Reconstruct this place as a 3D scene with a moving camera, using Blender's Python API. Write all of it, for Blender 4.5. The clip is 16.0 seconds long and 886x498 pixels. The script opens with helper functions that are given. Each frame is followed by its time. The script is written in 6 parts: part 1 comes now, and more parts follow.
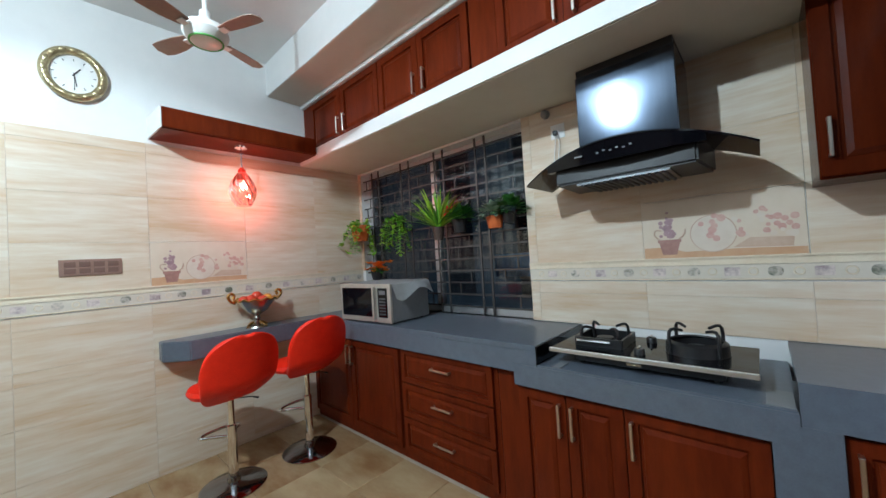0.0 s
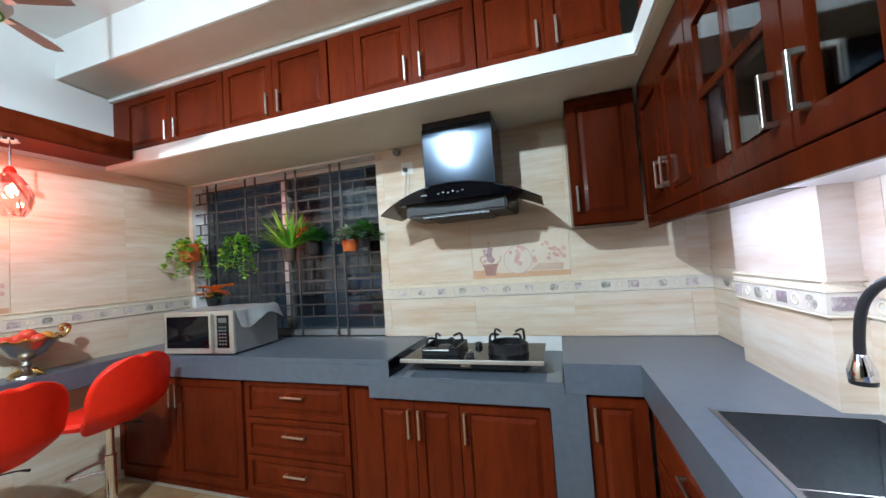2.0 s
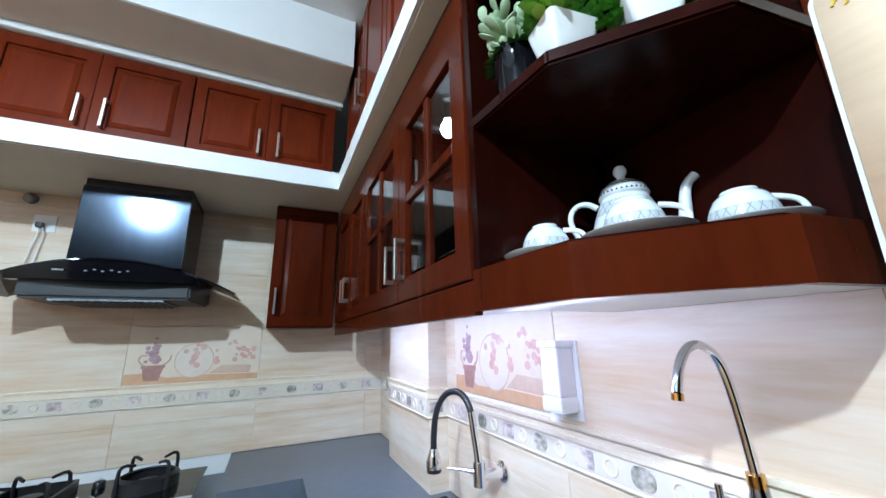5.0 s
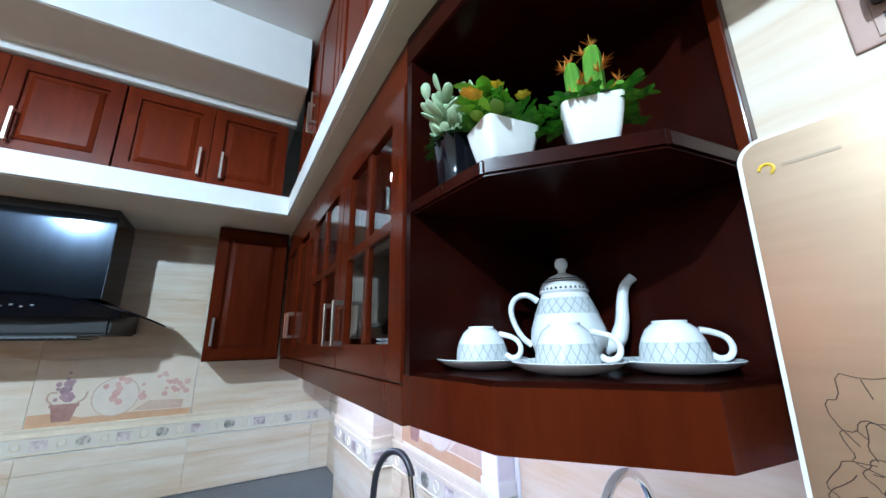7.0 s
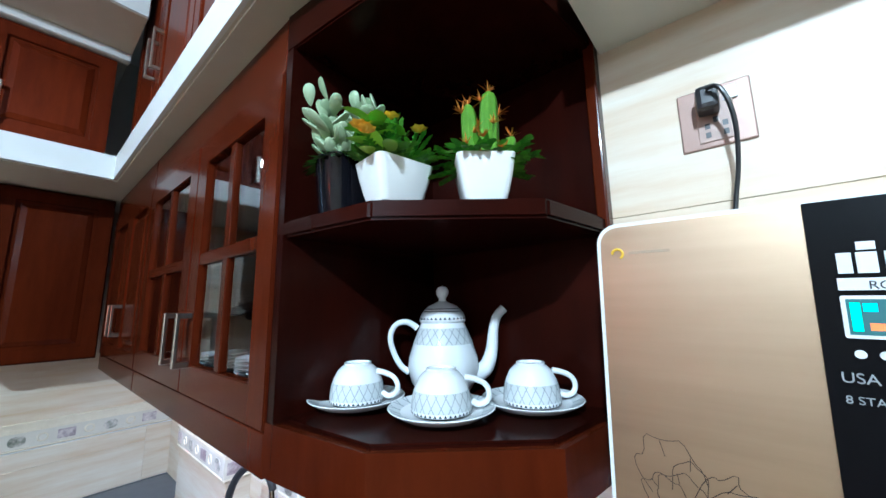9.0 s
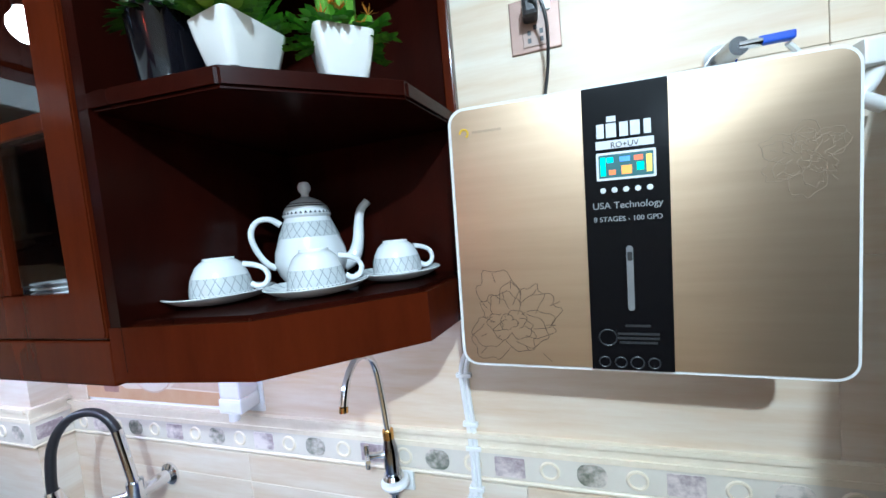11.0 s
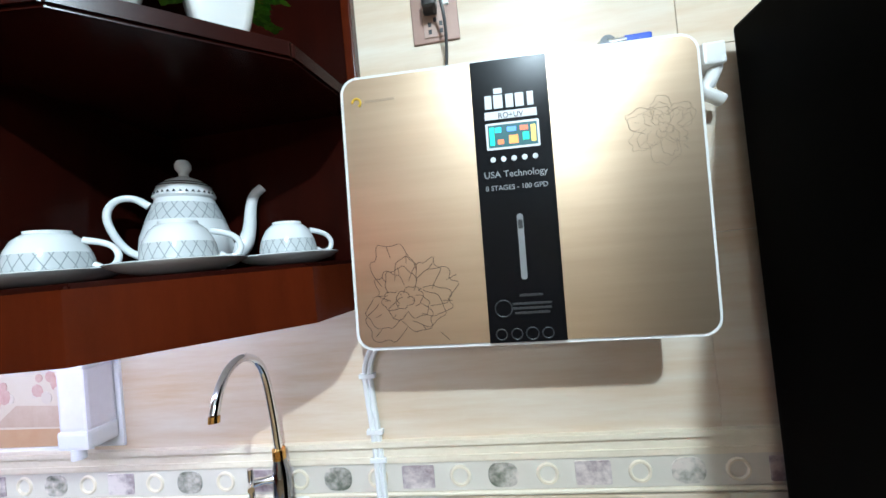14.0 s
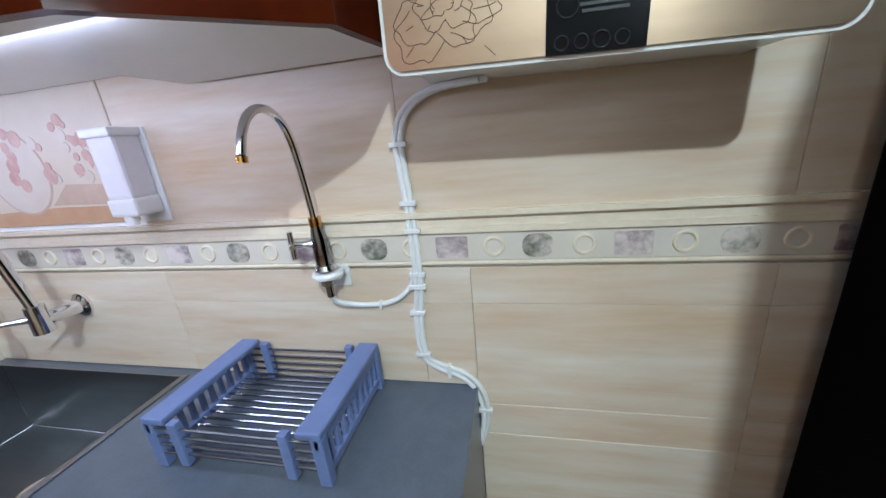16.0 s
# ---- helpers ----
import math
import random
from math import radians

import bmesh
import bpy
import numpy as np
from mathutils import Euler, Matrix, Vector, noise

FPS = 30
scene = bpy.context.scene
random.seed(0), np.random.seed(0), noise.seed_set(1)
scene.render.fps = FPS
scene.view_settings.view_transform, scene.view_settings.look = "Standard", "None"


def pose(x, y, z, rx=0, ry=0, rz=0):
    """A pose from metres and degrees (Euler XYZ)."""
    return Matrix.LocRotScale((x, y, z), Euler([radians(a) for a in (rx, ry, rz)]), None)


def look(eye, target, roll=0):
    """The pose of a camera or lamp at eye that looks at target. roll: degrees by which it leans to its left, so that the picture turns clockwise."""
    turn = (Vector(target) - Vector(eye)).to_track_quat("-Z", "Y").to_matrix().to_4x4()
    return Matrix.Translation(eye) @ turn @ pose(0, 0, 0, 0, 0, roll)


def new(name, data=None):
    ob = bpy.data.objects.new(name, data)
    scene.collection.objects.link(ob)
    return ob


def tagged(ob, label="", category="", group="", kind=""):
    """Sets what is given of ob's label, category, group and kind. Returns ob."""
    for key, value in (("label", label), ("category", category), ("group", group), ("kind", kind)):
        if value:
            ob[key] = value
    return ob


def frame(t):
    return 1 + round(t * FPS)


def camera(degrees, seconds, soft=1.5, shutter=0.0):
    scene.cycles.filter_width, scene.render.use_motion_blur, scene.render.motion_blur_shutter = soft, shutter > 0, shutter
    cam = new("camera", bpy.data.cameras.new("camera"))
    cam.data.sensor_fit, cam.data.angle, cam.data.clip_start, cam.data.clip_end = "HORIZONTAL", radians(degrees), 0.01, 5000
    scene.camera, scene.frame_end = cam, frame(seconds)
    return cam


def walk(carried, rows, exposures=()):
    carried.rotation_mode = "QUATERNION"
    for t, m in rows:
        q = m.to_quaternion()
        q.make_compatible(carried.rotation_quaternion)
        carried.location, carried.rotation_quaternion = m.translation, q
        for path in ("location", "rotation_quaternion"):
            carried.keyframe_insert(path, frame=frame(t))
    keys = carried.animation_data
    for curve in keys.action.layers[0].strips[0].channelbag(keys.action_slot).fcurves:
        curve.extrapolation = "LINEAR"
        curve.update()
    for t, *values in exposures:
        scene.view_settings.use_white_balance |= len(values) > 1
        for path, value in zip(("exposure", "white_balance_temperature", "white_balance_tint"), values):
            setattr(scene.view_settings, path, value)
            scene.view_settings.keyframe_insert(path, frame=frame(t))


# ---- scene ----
cam = camera(103.0, 16.0)
PATH = [
    (0, (-0.889, -2.155, 1.36), (-2.231, -0.673, 1.405), -3.5),
    (0.5, (-0.838, -2.203, 1.379), (-2.085, -0.642, 1.458), -3.3),
    (1, (-0.818, -2.259, 1.393), (-1.898, -0.581, 1.539), -3.2),
    (1.5, (-0.817, -2.301, 1.39), (-1.682, -0.501, 1.508), -3.8),
    (2, (-0.821, -2.339, 1.397), (-1.432, -0.436, 1.484), -3.9),
    (2.5, (-0.815, -2.389, 1.384), (-1.295, -0.448, 1.442), -3.1),
    (3, (-0.789, -2.409, 1.36), (-1.109, -0.436, 1.401), -2.4),
    (3.5, (-0.766, -2.421, 1.393), (-0.89, -0.438, 1.624), -2.1),
    (4, (-0.736, -2.425, 1.407), (-0.618, -0.458, 1.747), -0.9),
    (4.5, (-0.688, -2.423, 1.433), (-0.171, -0.533, 1.837), -1.3),
    (5, (-0.675, -2.444, 1.471), (0.152, -0.693, 1.969), -1.5),
    (5.2, (-0.657, -2.44, 1.479), (0.206, -0.718, 2.013), -1.3),
    (7.3, (-0.601, -2.472, 1.672), (0.448, -0.836, 2.144), -1.3),
    (7.5, (-0.585, -2.47, 1.69), (0.534, -0.867, 2.114), -2.0),
    (7.8, (-0.575, -2.481, 1.722), (0.64, -0.949, 2.141), -2.7),
    (8, (-0.57, -2.477, 1.735), (0.689, -0.981, 2.153), -2.0),
    (8.2, (-0.573, -2.477, 1.755), (0.732, -1.031, 2.207), -1.2),
    (10.3, (-0.676, -2.437, 1.723), (1.101, -1.525, 1.615), -4.4),
    (10.5, (-0.673, -2.444, 1.7), (1.13, -1.587, 1.578), -4.8),
    (11, (-0.667, -2.464, 1.678), (1.242, -1.879, 1.559), -5.4),
    (11.5, (-0.667, -2.492, 1.685), (1.307, -2.178, 1.625), -6.2),
    (12, (-0.685, -2.504, 1.704), (1.289, -2.218, 1.861), -5.7),
    (12.5, (-0.69, -2.499, 1.719), (1.267, -2.18, 1.98), -4.7),
    (13, (-0.692, -2.499, 1.701), (1.25, -2.118, 1.988), -4.9),
    (13.5, (-0.649, -2.501, 1.646), (1.326, -2.199, 1.745), -6.7),
    (14, (-0.628, -2.512, 1.585), (1.358, -2.279, 1.629), -5.6),
    (14.5, (-0.615, -2.499, 1.515), (1.366, -2.308, 1.314), -4.5),
    (15, (-0.6, -2.495, 1.462), (1.347, -2.269, 1.063), -4.1),
    (15.5, (-0.591, -2.489, 1.422), (1.306, -2.211, 0.853), -4.1),
    (16, (-0.598, -2.474, 1.396), (1.255, -2.052, 0.774), -5.5),
]
walk(cam, [(t, look(eye, target, roll)) for t, eye, target, roll in PATH], [(0.0, 0.0, 5500, -2), (2.5, 0.5, 5500, -2), (5.0, 0.30, 5150, -2), (8.0, 0.34, 5050, -2), (10.5, 0.0, 5100, -2), (12.5, 0.2, 5500, -2), (14.5, -0.1, 5500, -2), (16.0, -0.40, 5550, -2)])

# ---- world and light ----
world = bpy.data.worlds.new("night")
scene.world = world
world.use_nodes = True
world.node_tree.nodes["Background"].inputs[0].default_value = (0.010, 0.014, 0.022, 1)
world.node_tree.nodes["Background"].inputs[1].default_value = 0.6


def area_lamp(name, at, target, size, size_y, power, color):
    data = bpy.data.lights.new(name, "AREA")
    data.shape, data.size, data.size_y, data.energy, data.color = "RECTANGLE", size, size_y, power, color
    ob = new(name, data)
    ob.matrix_world = look(at, target)
    return ob


def point_lamp(name, at, radius, power, color):
    data = bpy.data.lights.new(name, "POINT")
    data.shadow_soft_size, data.energy, data.color = radius, power, color
    ob = new(name, data)
    ob.location = at
    return ob


W, CEIL, SOUTH = -3.98, 3.12, -8.0
KITCHEN_LAMP = (-2.05, -2.99, 2.95)
TUBE_LAMP = (-3.93, -3.8, 2.62)
point_lamp("ceiling_bulb_light", KITCHEN_LAMP, 0.04, 115, (0.93, 0.97, 1.0))
data = bpy.data.lights.new("ceiling_bulb_downlight", "SPOT")
data.spot_size, data.spot_blend, data.shadow_soft_size, data.energy, data.color = radians(172), 0.12, 0.04, 100, (0.93, 0.97, 1.0)
new("ceiling_bulb_downlight", data).location = KITCHEN_LAMP
area_lamp("wall_tube_light", (TUBE_LAMP[0] + 0.03, TUBE_LAMP[1], TUBE_LAMP[2]), (0.0, TUBE_LAMP[1] + 1.1, 1.9), 0.9, 0.06, 24, (0.93, 0.97, 1.0))
area_lamp("undercabinet_light", (-0.318, -1.32, 1.512), (0.0, -1.32, 1.10), 1.64, 0.014, 5.2, (0.80, 0.74, 1.0))
point_lamp("pendant_light", (-3.78, -1.14, 1.90), 0.02, 3.2, (1.0, 0.09, 0.05))

# ---- materials ----


def material(name, color, rough=0.5, metal=0.0, grain=0.0, scale=40.0, color2=None, bump=0.0, coat=0.0, stretch=(1, 1, 1), emit=None, glow=0.0, spread=0.0, spec=0.5):
    """A principled material: two noise scales between color and color2, with a fine bump."""
    m = bpy.data.materials.new(name)
    m.use_nodes = True
    t = m.node_tree
    b = t.nodes["Principled BSDF"]
    b.inputs["Base Color"].default_value = (*color, 1)
    b.inputs["Roughness"].default_value = rough
    b.inputs["Metallic"].default_value = metal
    b.inputs["Specular IOR Level"].default_value = spec
    b.inputs["Coat Weight"].default_value = coat
    b.inputs["Coat Roughness"].default_value = 0.08
    if emit:
        b.inputs["Emission Color"].default_value = (*emit, 1)
        b.inputs["Emission Strength"].default_value = glow
    if color2:
        c = t.nodes.new("ShaderNodeTexCoord")
        p = t.nodes.new("ShaderNodeMapping")
        p.inputs["Scale"].default_value = stretch
        t.links.new(c.outputs["Object"], p.inputs["Vector"])
        source = p.outputs[0]
        if spread:
            info = t.nodes.new("ShaderNodeObjectInfo")
            vec = t.nodes.new("ShaderNodeVectorMath")
            vec.operation = "SCALE"
            vec.inputs[0].default_value = (7.0, 13.0, 29.0)
            t.links.new(info.outputs["Random"], vec.inputs["Scale"])
            add = t.nodes.new("ShaderNodeVectorMath")
            t.links.new(source, add.inputs[0])
            t.links.new(vec.outputs[0], add.inputs[1])
            source = add.outputs[0]
        n = t.nodes.new("ShaderNodeTexNoise")
        n.inputs["Scale"].default_value = scale
        n.inputs["Detail"].default_value = 6
        n.inputs["Roughness"].default_value = 0.62
        t.links.new(source, n.inputs["Vector"])
        n2 = t.nodes.new("ShaderNodeTexNoise")
        n2.inputs["Scale"].default_value = scale * 0.17
        n2.inputs["Detail"].default_value = 3
        t.links.new(source, n2.inputs["Vector"])
        mix = t.nodes.new("ShaderNodeMath")
        mix.operation = "MULTIPLY_ADD"
        mix.inputs[1].default_value = 0.5
        t.links.new(n.outputs["Fac"], mix.inputs[0])
        half = t.nodes.new("ShaderNodeMath")
        half.operation = "MULTIPLY"
        half.inputs[1].default_value = 0.5
        t.links.new(n2.outputs["Fac"], half.inputs[0])
        t.links.new(half.outputs[0], mix.inputs[2])
        ramp = t.nodes.new("ShaderNodeValToRGB")
        ramp.color_ramp.elements[0].position = 0.5 - 0.16 / max(grain, 0.1)
        ramp.color_ramp.elements[1].position = 0.5 + 0.16 / max(grain, 0.1)
        ramp.color_ramp.elements[0].color = (*color, 1)
        ramp.color_ramp.elements[1].color = (*color2, 1)
        t.links.new(mix.outputs[0], ramp.inputs[0])
        t.links.new(ramp.outputs[0], b.inputs["Base Color"])
        if bump:
            bp = t.nodes.new("ShaderNodeBump")
            bp.inputs["Strength"].default_value = bump
            bp.inputs["Distance"].default_value = 0.002
            t.links.new(n.outputs["Fac"], bp.inputs["Height"])
            t.links.new(bp.outputs[0], b.inputs["Normal"])
    return m


M_PAINT = material("white_paint", (0.78, 0.79, 0.78), 0.55, color2=(0.73, 0.74, 0.73), scale=9, grain=1, bump=0.08)
M_SOFFIT = material("cream_paint", (0.71, 0.68, 0.59), 0.6, color2=(0.65, 0.61, 0.52), scale=7, grain=1, bump=0.08)
M_TILE = material("cream_tile", (0.70, 0.645, 0.545), 0.38, color2=(0.56, 0.41, 0.26), scale=3.6, grain=1.15, stretch=(1, 1, 9), spread=1, spec=0.3)
M_GROUT = material("grout", (0.42, 0.36, 0.28), 0.8, color2=(0.34, 0.29, 0.22), scale=60, grain=1)
M_FLOOR = material("floor_tile", (0.43, 0.325, 0.185), 0.25, color2=(0.24, 0.13, 0.055), scale=2.6, grain=1.2, stretch=(1, 2.2, 1), spread=1)
M_WOOD = material("mahogany", (0.150, 0.022, 0.0045), 0.30, color2=(0.066, 0.008, 0.0022), scale=26, grain=0.8, stretch=(1, 1, 0.18), coat=0.03, bump=0.03, spec=0.08)
# the same mahogany darkened, so the wall cabinets carry their shade in the colour
M_WOOD_SHADED = material("shaded_mahogany", (0.080, 0.0125, 0.003), 0.20, color2=(0.034, 0.005, 0.0015), scale=26, grain=0.8, stretch=(1, 1, 0.18), coat=0.05, bump=0.03, spec=0.06)
M_HOOD = material("dark_mirror_steel", (0.075, 0.09, 0.12), 0.12, 1.0, color2=(0.055, 0.068, 0.092), scale=60, grain=0.8, stretch=(1, 1, 0.1))
# darkest copy of the mahogany: shade inside cupboards and shelf painted into it
M_WOOD_SHADED_IN = material("shaded_mahogany_inside", (0.024, 0.0035, 0.0018), 0.22, color2=(0.008, 0.0014, 0.0009), scale=22, grain=0.8, stretch=(1, 1, 0.2), bump=0.03, spec=0.07)
M_GRANITE = material("grey_granite", (0.115, 0.135, 0.170), 0.30, color2=(0.085, 0.100, 0.125), scale=160, grain=0.8, bump=0.02)
M_STEEL = material("brushed_steel", (0.42, 0.44, 0.47), 0.24, 1.0, color2=(0.34, 0.36, 0.39), scale=60, grain=0.8, stretch=(1, 1, 0.1))
M_CHROME = material("chrome", (0.80, 0.80, 0.82), 0.07, 1.0)
M_BLACK = material("black_plastic", (0.012, 0.012, 0.013), 0.35, color2=(0.018, 0.018, 0.02), scale=90, grain=1)
M_GLASS_BLACK = material("black_glass", (0.004, 0.004, 0.006), 0.06, spec=0.35)
M_RED = material("red_leather", (0.85, 0.022, 0.004), 0.42, color2=(0.70, 0.014, 0.003), scale=120, grain=0.7, bump=0.12, spec=0.3)
M_GOLD_PANEL = material("champagne_panel", (0.55, 0.42, 0.29), 0.36, 0.9, color2=(0.46, 0.345, 0.235), scale=70, grain=0.8, stretch=(1, 0.06, 1), bump=0.04)
M_FRIDGE = material("black_fridge", (0.0025, 0.0023, 0.0022), 0.40, color2=(0.004, 0.0037, 0.0034), scale=30, grain=0.8, spec=0.008)
M_STRIP_BLACK = material("matt_black_glass", (0.003, 0.003, 0.004), 0.22, spec=0.10)
M_SINK = material("sink_steel", (0.36, 0.37, 0.38), 0.30, 1.0, color2=(0.28, 0.29, 0.30), scale=60, grain=0.8, stretch=(1, 0.1, 1))
M_WHITE = material("white_plastic", (0.78, 0.78, 0.76), 0.3, color2=(0.72, 0.72, 0.70), scale=50, grain=0.8)
M_NICKEL = material("satin_nickel", (0.66, 0.62, 0.55), 0.28, 1.0, color2=(0.56, 0.52, 0.46), scale=90, grain=0.8)

# ---- shape helpers ----


def bx(bm, x0, x1, y0, y1, z0, z1):
    vs = [bm.verts.new((x, y, z)) for x in (x0, x1) for y in (y0, y1) for z in (z0, z1)]
    fs = []
    for a in ((0, 1, 3, 2), (4, 6, 7, 5), (0, 4, 5, 1), (2, 3, 7, 6), (0, 2, 6, 4), (1, 5, 7, 3)):
        fs.append(bm.faces.new([vs[i] for i in a]))
    return vs


def box(x0, x1, y0, y1, z0, z1, bevel=0.0, segments=2):
    bm = bmesh.new()
    bx(bm, min(x0, x1), max(x0, x1), min(y0, y1), max(y0, y1), min(z0, z1), max(z0, z1))
    if bevel:
        bmesh.ops.bevel(bm, geom=bm.edges[:], offset=bevel, segments=segments, affect="EDGES", profile=0.6)
    return bm


def prism(points, z0, z1, bevel=0.0):
    """An upright prism over a flat outline of x, y."""
    bm = bmesh.new()
    low = [bm.verts.new((x, y, z0)) for x, y in points]
    top = [bm.verts.new((x, y, z1)) for x, y in points]
    bm.faces.new(low), bm.faces.new(top)
    n = len(points)
    for i in range(n):
        bm.faces.new((low[i], low[(i + 1) % n], top[(i + 1) % n], top[i]))
    bmesh.ops.recalc_face_normals(bm, faces=bm.faces)
    if bevel:
        bmesh.ops.bevel(bm, geom=bm.edges[:], offset=bevel, segments=2, affect="EDGES")
    return bm


def turned(profile, seg=32, at=(0, 0, 0), bm=None):
    """A body of revolution round z from r, z pairs."""
    bm = bm or bmesh.new()
    rings = []
    for r, z in profile:
        if r < 1e-5:
            rings.append([bm.verts.new((at[0], at[1], at[2] + z))])
        else:
            rings.append([bm.verts.new((at[0] + r * math.cos(2 * math.pi * i / seg), at[1] + r * math.sin(2 * math.pi * i / seg), at[2] + z)) for i in range(seg)])
    for a, b in zip(rings, rings[1:]):
        for i in range(seg):
            j = (i + 1) % seg
            if len(a) == 1 and len(b) == 1:
                continue
            if len(a) == 1:
                bm.faces.new((a[0], b[j], b[i]))
            elif len(b) == 1:
                bm.faces.new((a[i], a[j], b[0]))
            else:
                bm.faces.new((a[i], a[j], b[j], b[i]))
    bmesh.ops.recalc_face_normals(bm, faces=bm.faces)
    return bm


def tube(points, radius, seg=10, bm=None, smooth=0, closed=False):
    """A round tube along a polyline; smooth rounds it by that many Chaikin cuts; radius may be a list."""
    bm = bm or bmesh.new()
    pts = [Vector(p) for p in points]
    for _ in range(smooth):
        cut = [pts[0]]
        for a, b in zip(pts, pts[1:]):
            cut += [a.lerp(b, 0.25), a.lerp(b, 0.75)]
        pts = cut + [pts[-1]]
    n = len(pts)
    rad = radius if isinstance(radius, (list, tuple)) else [radius] * 2
    side, rings = None, []
    for i, p in enumerate(pts):
        way = (pts[(i + 1) % n] - pts[i - 1]) if closed else (pts[min(i + 1, n - 1)] - pts[max(i - 1, 0)])
        way.normalize()
        side = (Vector((0, 0, 1)) if abs(way.z) < 0.9 else Vector((1, 0, 0))) if side is None else side
        side = (side - way * side.dot(way)).normalized()
        up = way.cross(side)
        f = i / max(n - 1, 1) * (len(rad) - 1)
        k = min(int(f), len(rad) - 2)
        r = rad[k] + (rad[k + 1] - rad[k]) * (f - k)
        rings.append([bm.verts.new(p + r * (side * math.cos(2 * math.pi * j / seg) + up * math.sin(2 * math.pi * j / seg))) for j in range(seg)])
    for a, b in (list(zip(rings, rings[1:])) + ([(rings[-1], rings[0])] if closed else [])):
        for j in range(seg):
            bm.faces.new((a[j], a[(j + 1) % seg], b[(j + 1) % seg], b[j]))
    if not closed:
        bm.faces.new(rings[0]), bm.faces.new(rings[-1])
    bmesh.ops.recalc_face_normals(bm, faces=bm.faces)
    return bm


def mesh_of(name, bm, mat, smooth=False):
    me = bpy.data.meshes.new(name)
    if smooth:
        for f in bm.faces:
            f.smooth = True
    bm.to_mesh(me)
    bm.free()
    if mat:
        me.materials.append(mat)
    if smooth:
        me.set_sharp_from_angle(angle=radians(38))
    return me


def part(name, bm, mat, parent=None, label="", smooth=False, m=None):
    ob = new(name, mesh_of(name, bm, mat, smooth))
    if parent:
        ob.parent = parent
    if m is not None:
        ob.matrix_basis = m
    return tagged(ob, label)


def thing(name, at, label, category, group="", rz=0.0):
    ob = new(name)
    ob.matrix_basis = pose(*at, 0, 0, rz)
    ob.empty_display_size = 0.05
    return tagged(ob, label, category, group)


def setting(name, bm, mat, label, category=""):
    return tagged(part(name, bm, mat), label, category or name.rstrip("_0123456789"), kind="structure")


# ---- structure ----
# unseen walls, coloured dark to hold down bounced light
M_UNSEEN_DARK = material("unseen_dark_wall", (0.10, 0.075, 0.06), 0.7, color2=(0.07, 0.05, 0.04), scale=5, grain=1, bump=0.1)
T = 0.2
floor = setting("floor", box(W - T, T, SOUTH - T, 0.0, -0.12, -0.006), M_GROUT, "beige ceramic tiled kitchen floor", "floor")
ceiling = setting("ceiling", box(W - T, T, SOUTH - T, T, CEIL, CEIL + 0.15), M_PAINT, "white painted plaster ceiling", "ceiling")
wall_west_unseen = setting("wall_west_2", box(W - T, W, SOUTH, -4.602, -0.1, CEIL), M_UNSEEN_DARK, "plain unseen side wall, dark to cut bounced light", "wall")
wall_east_unseen = setting("wall_east_2", box(0, T, SOUTH, -4.602, -0.1, CEIL), M_UNSEEN_DARK, "plain unseen side wall, dark to cut bounced light", "wall")
wall_west = setting("wall_west", box(W - T, W, -4.602, T, -0.1, CEIL), M_PAINT, "white wall with cream tiles to door height", "wall")
wall_south = setting("wall_south", box(W - T, T, SOUTH - T, SOUTH, -0.1, CEIL), M_UNSEEN_DARK, "plain unseen end wall, dark to cut bounced light", "wall")
wall_east = setting("wall_east", box(0, T, -4.602, T, -0.1, CEIL), M_PAINT, "wall with cream streaked tiles", "wall")
WX0, WX1, WZ0, WZ1 = -3.93, -2.055, 0.90, 2.25
bm = box(W, WX0, 0, T, -0.1, CEIL)
bx(bm, WX1, 0, 0, T, -0.1, CEIL)
bx(bm, WX0, WX1, 0, T, -0.1, WZ0)
bx(bm, WX0, WX1, 0, T, WZ1, CEIL)
wall_north = setting("wall_north", bm, M_PAINT, "cream tiled wall with a wide barred window", "wall")
column = setting("column", box(-0.088, -0.0, -1.03, -0.49, 0.9, 2.2), M_TILE, "cream tiled shallow column beside the sink", "column")

# ---- loft slabs and soffit ----
SLAB_Y, SLAB_X, SLAB_B, SLAB_T = -0.61, -0.42, 2.265, 2.365
loft = setting("loft_slab", prism([(W, 0), (W, SLAB_Y), (SLAB_X, SLAB_Y), (SLAB_X, -2.33), (-0.20, -2.33), (-0.20, -2.86), (0, -2.86), (0, 0)], SLAB_B, SLAB_T, 0.006), M_SOFFIT, "cream painted concrete loft slab with white edge", "loft slab")
slab_drop = setting("slab_drop", box(-0.198, 0, -2.858, -2.322, 2.184, SLAB_B + 0.002), M_SOFFIT, "cream plastered thickening under the slab end", "loft slab")
trim = setting("trim_1", prism([(W, SLAB_Y), (W, SLAB_Y - 0.008), (SLAB_X - 0.008, SLAB_Y - 0.008), (SLAB_X - 0.008, -2.33), (SLAB_X, -2.33), (SLAB_X, SLAB_Y)], SLAB_B + 0.004, SLAB_T), M_PAINT, "white painted edge of the loft slab", "trim")
soffit = setting("soffit", box(W, SLAB_X, -0.88, 0, 2.835, CEIL), M_SOFFIT, "cream painted bulkhead above the loft cabinets", "soffit")
trim2 = setting("trim_2", box(W, SLAB_X, -0.888, -0.88, 2.837, CEIL), M_PAINT, "white painted face of the bulkhead", "trim")
trim3 = setting("trim_3", box(W, SLAB_X, -0.595, -0.545, 2.798, 2.835, 0.012), M_PAINT, "white plaster moulding over the loft cabinets", "trim")


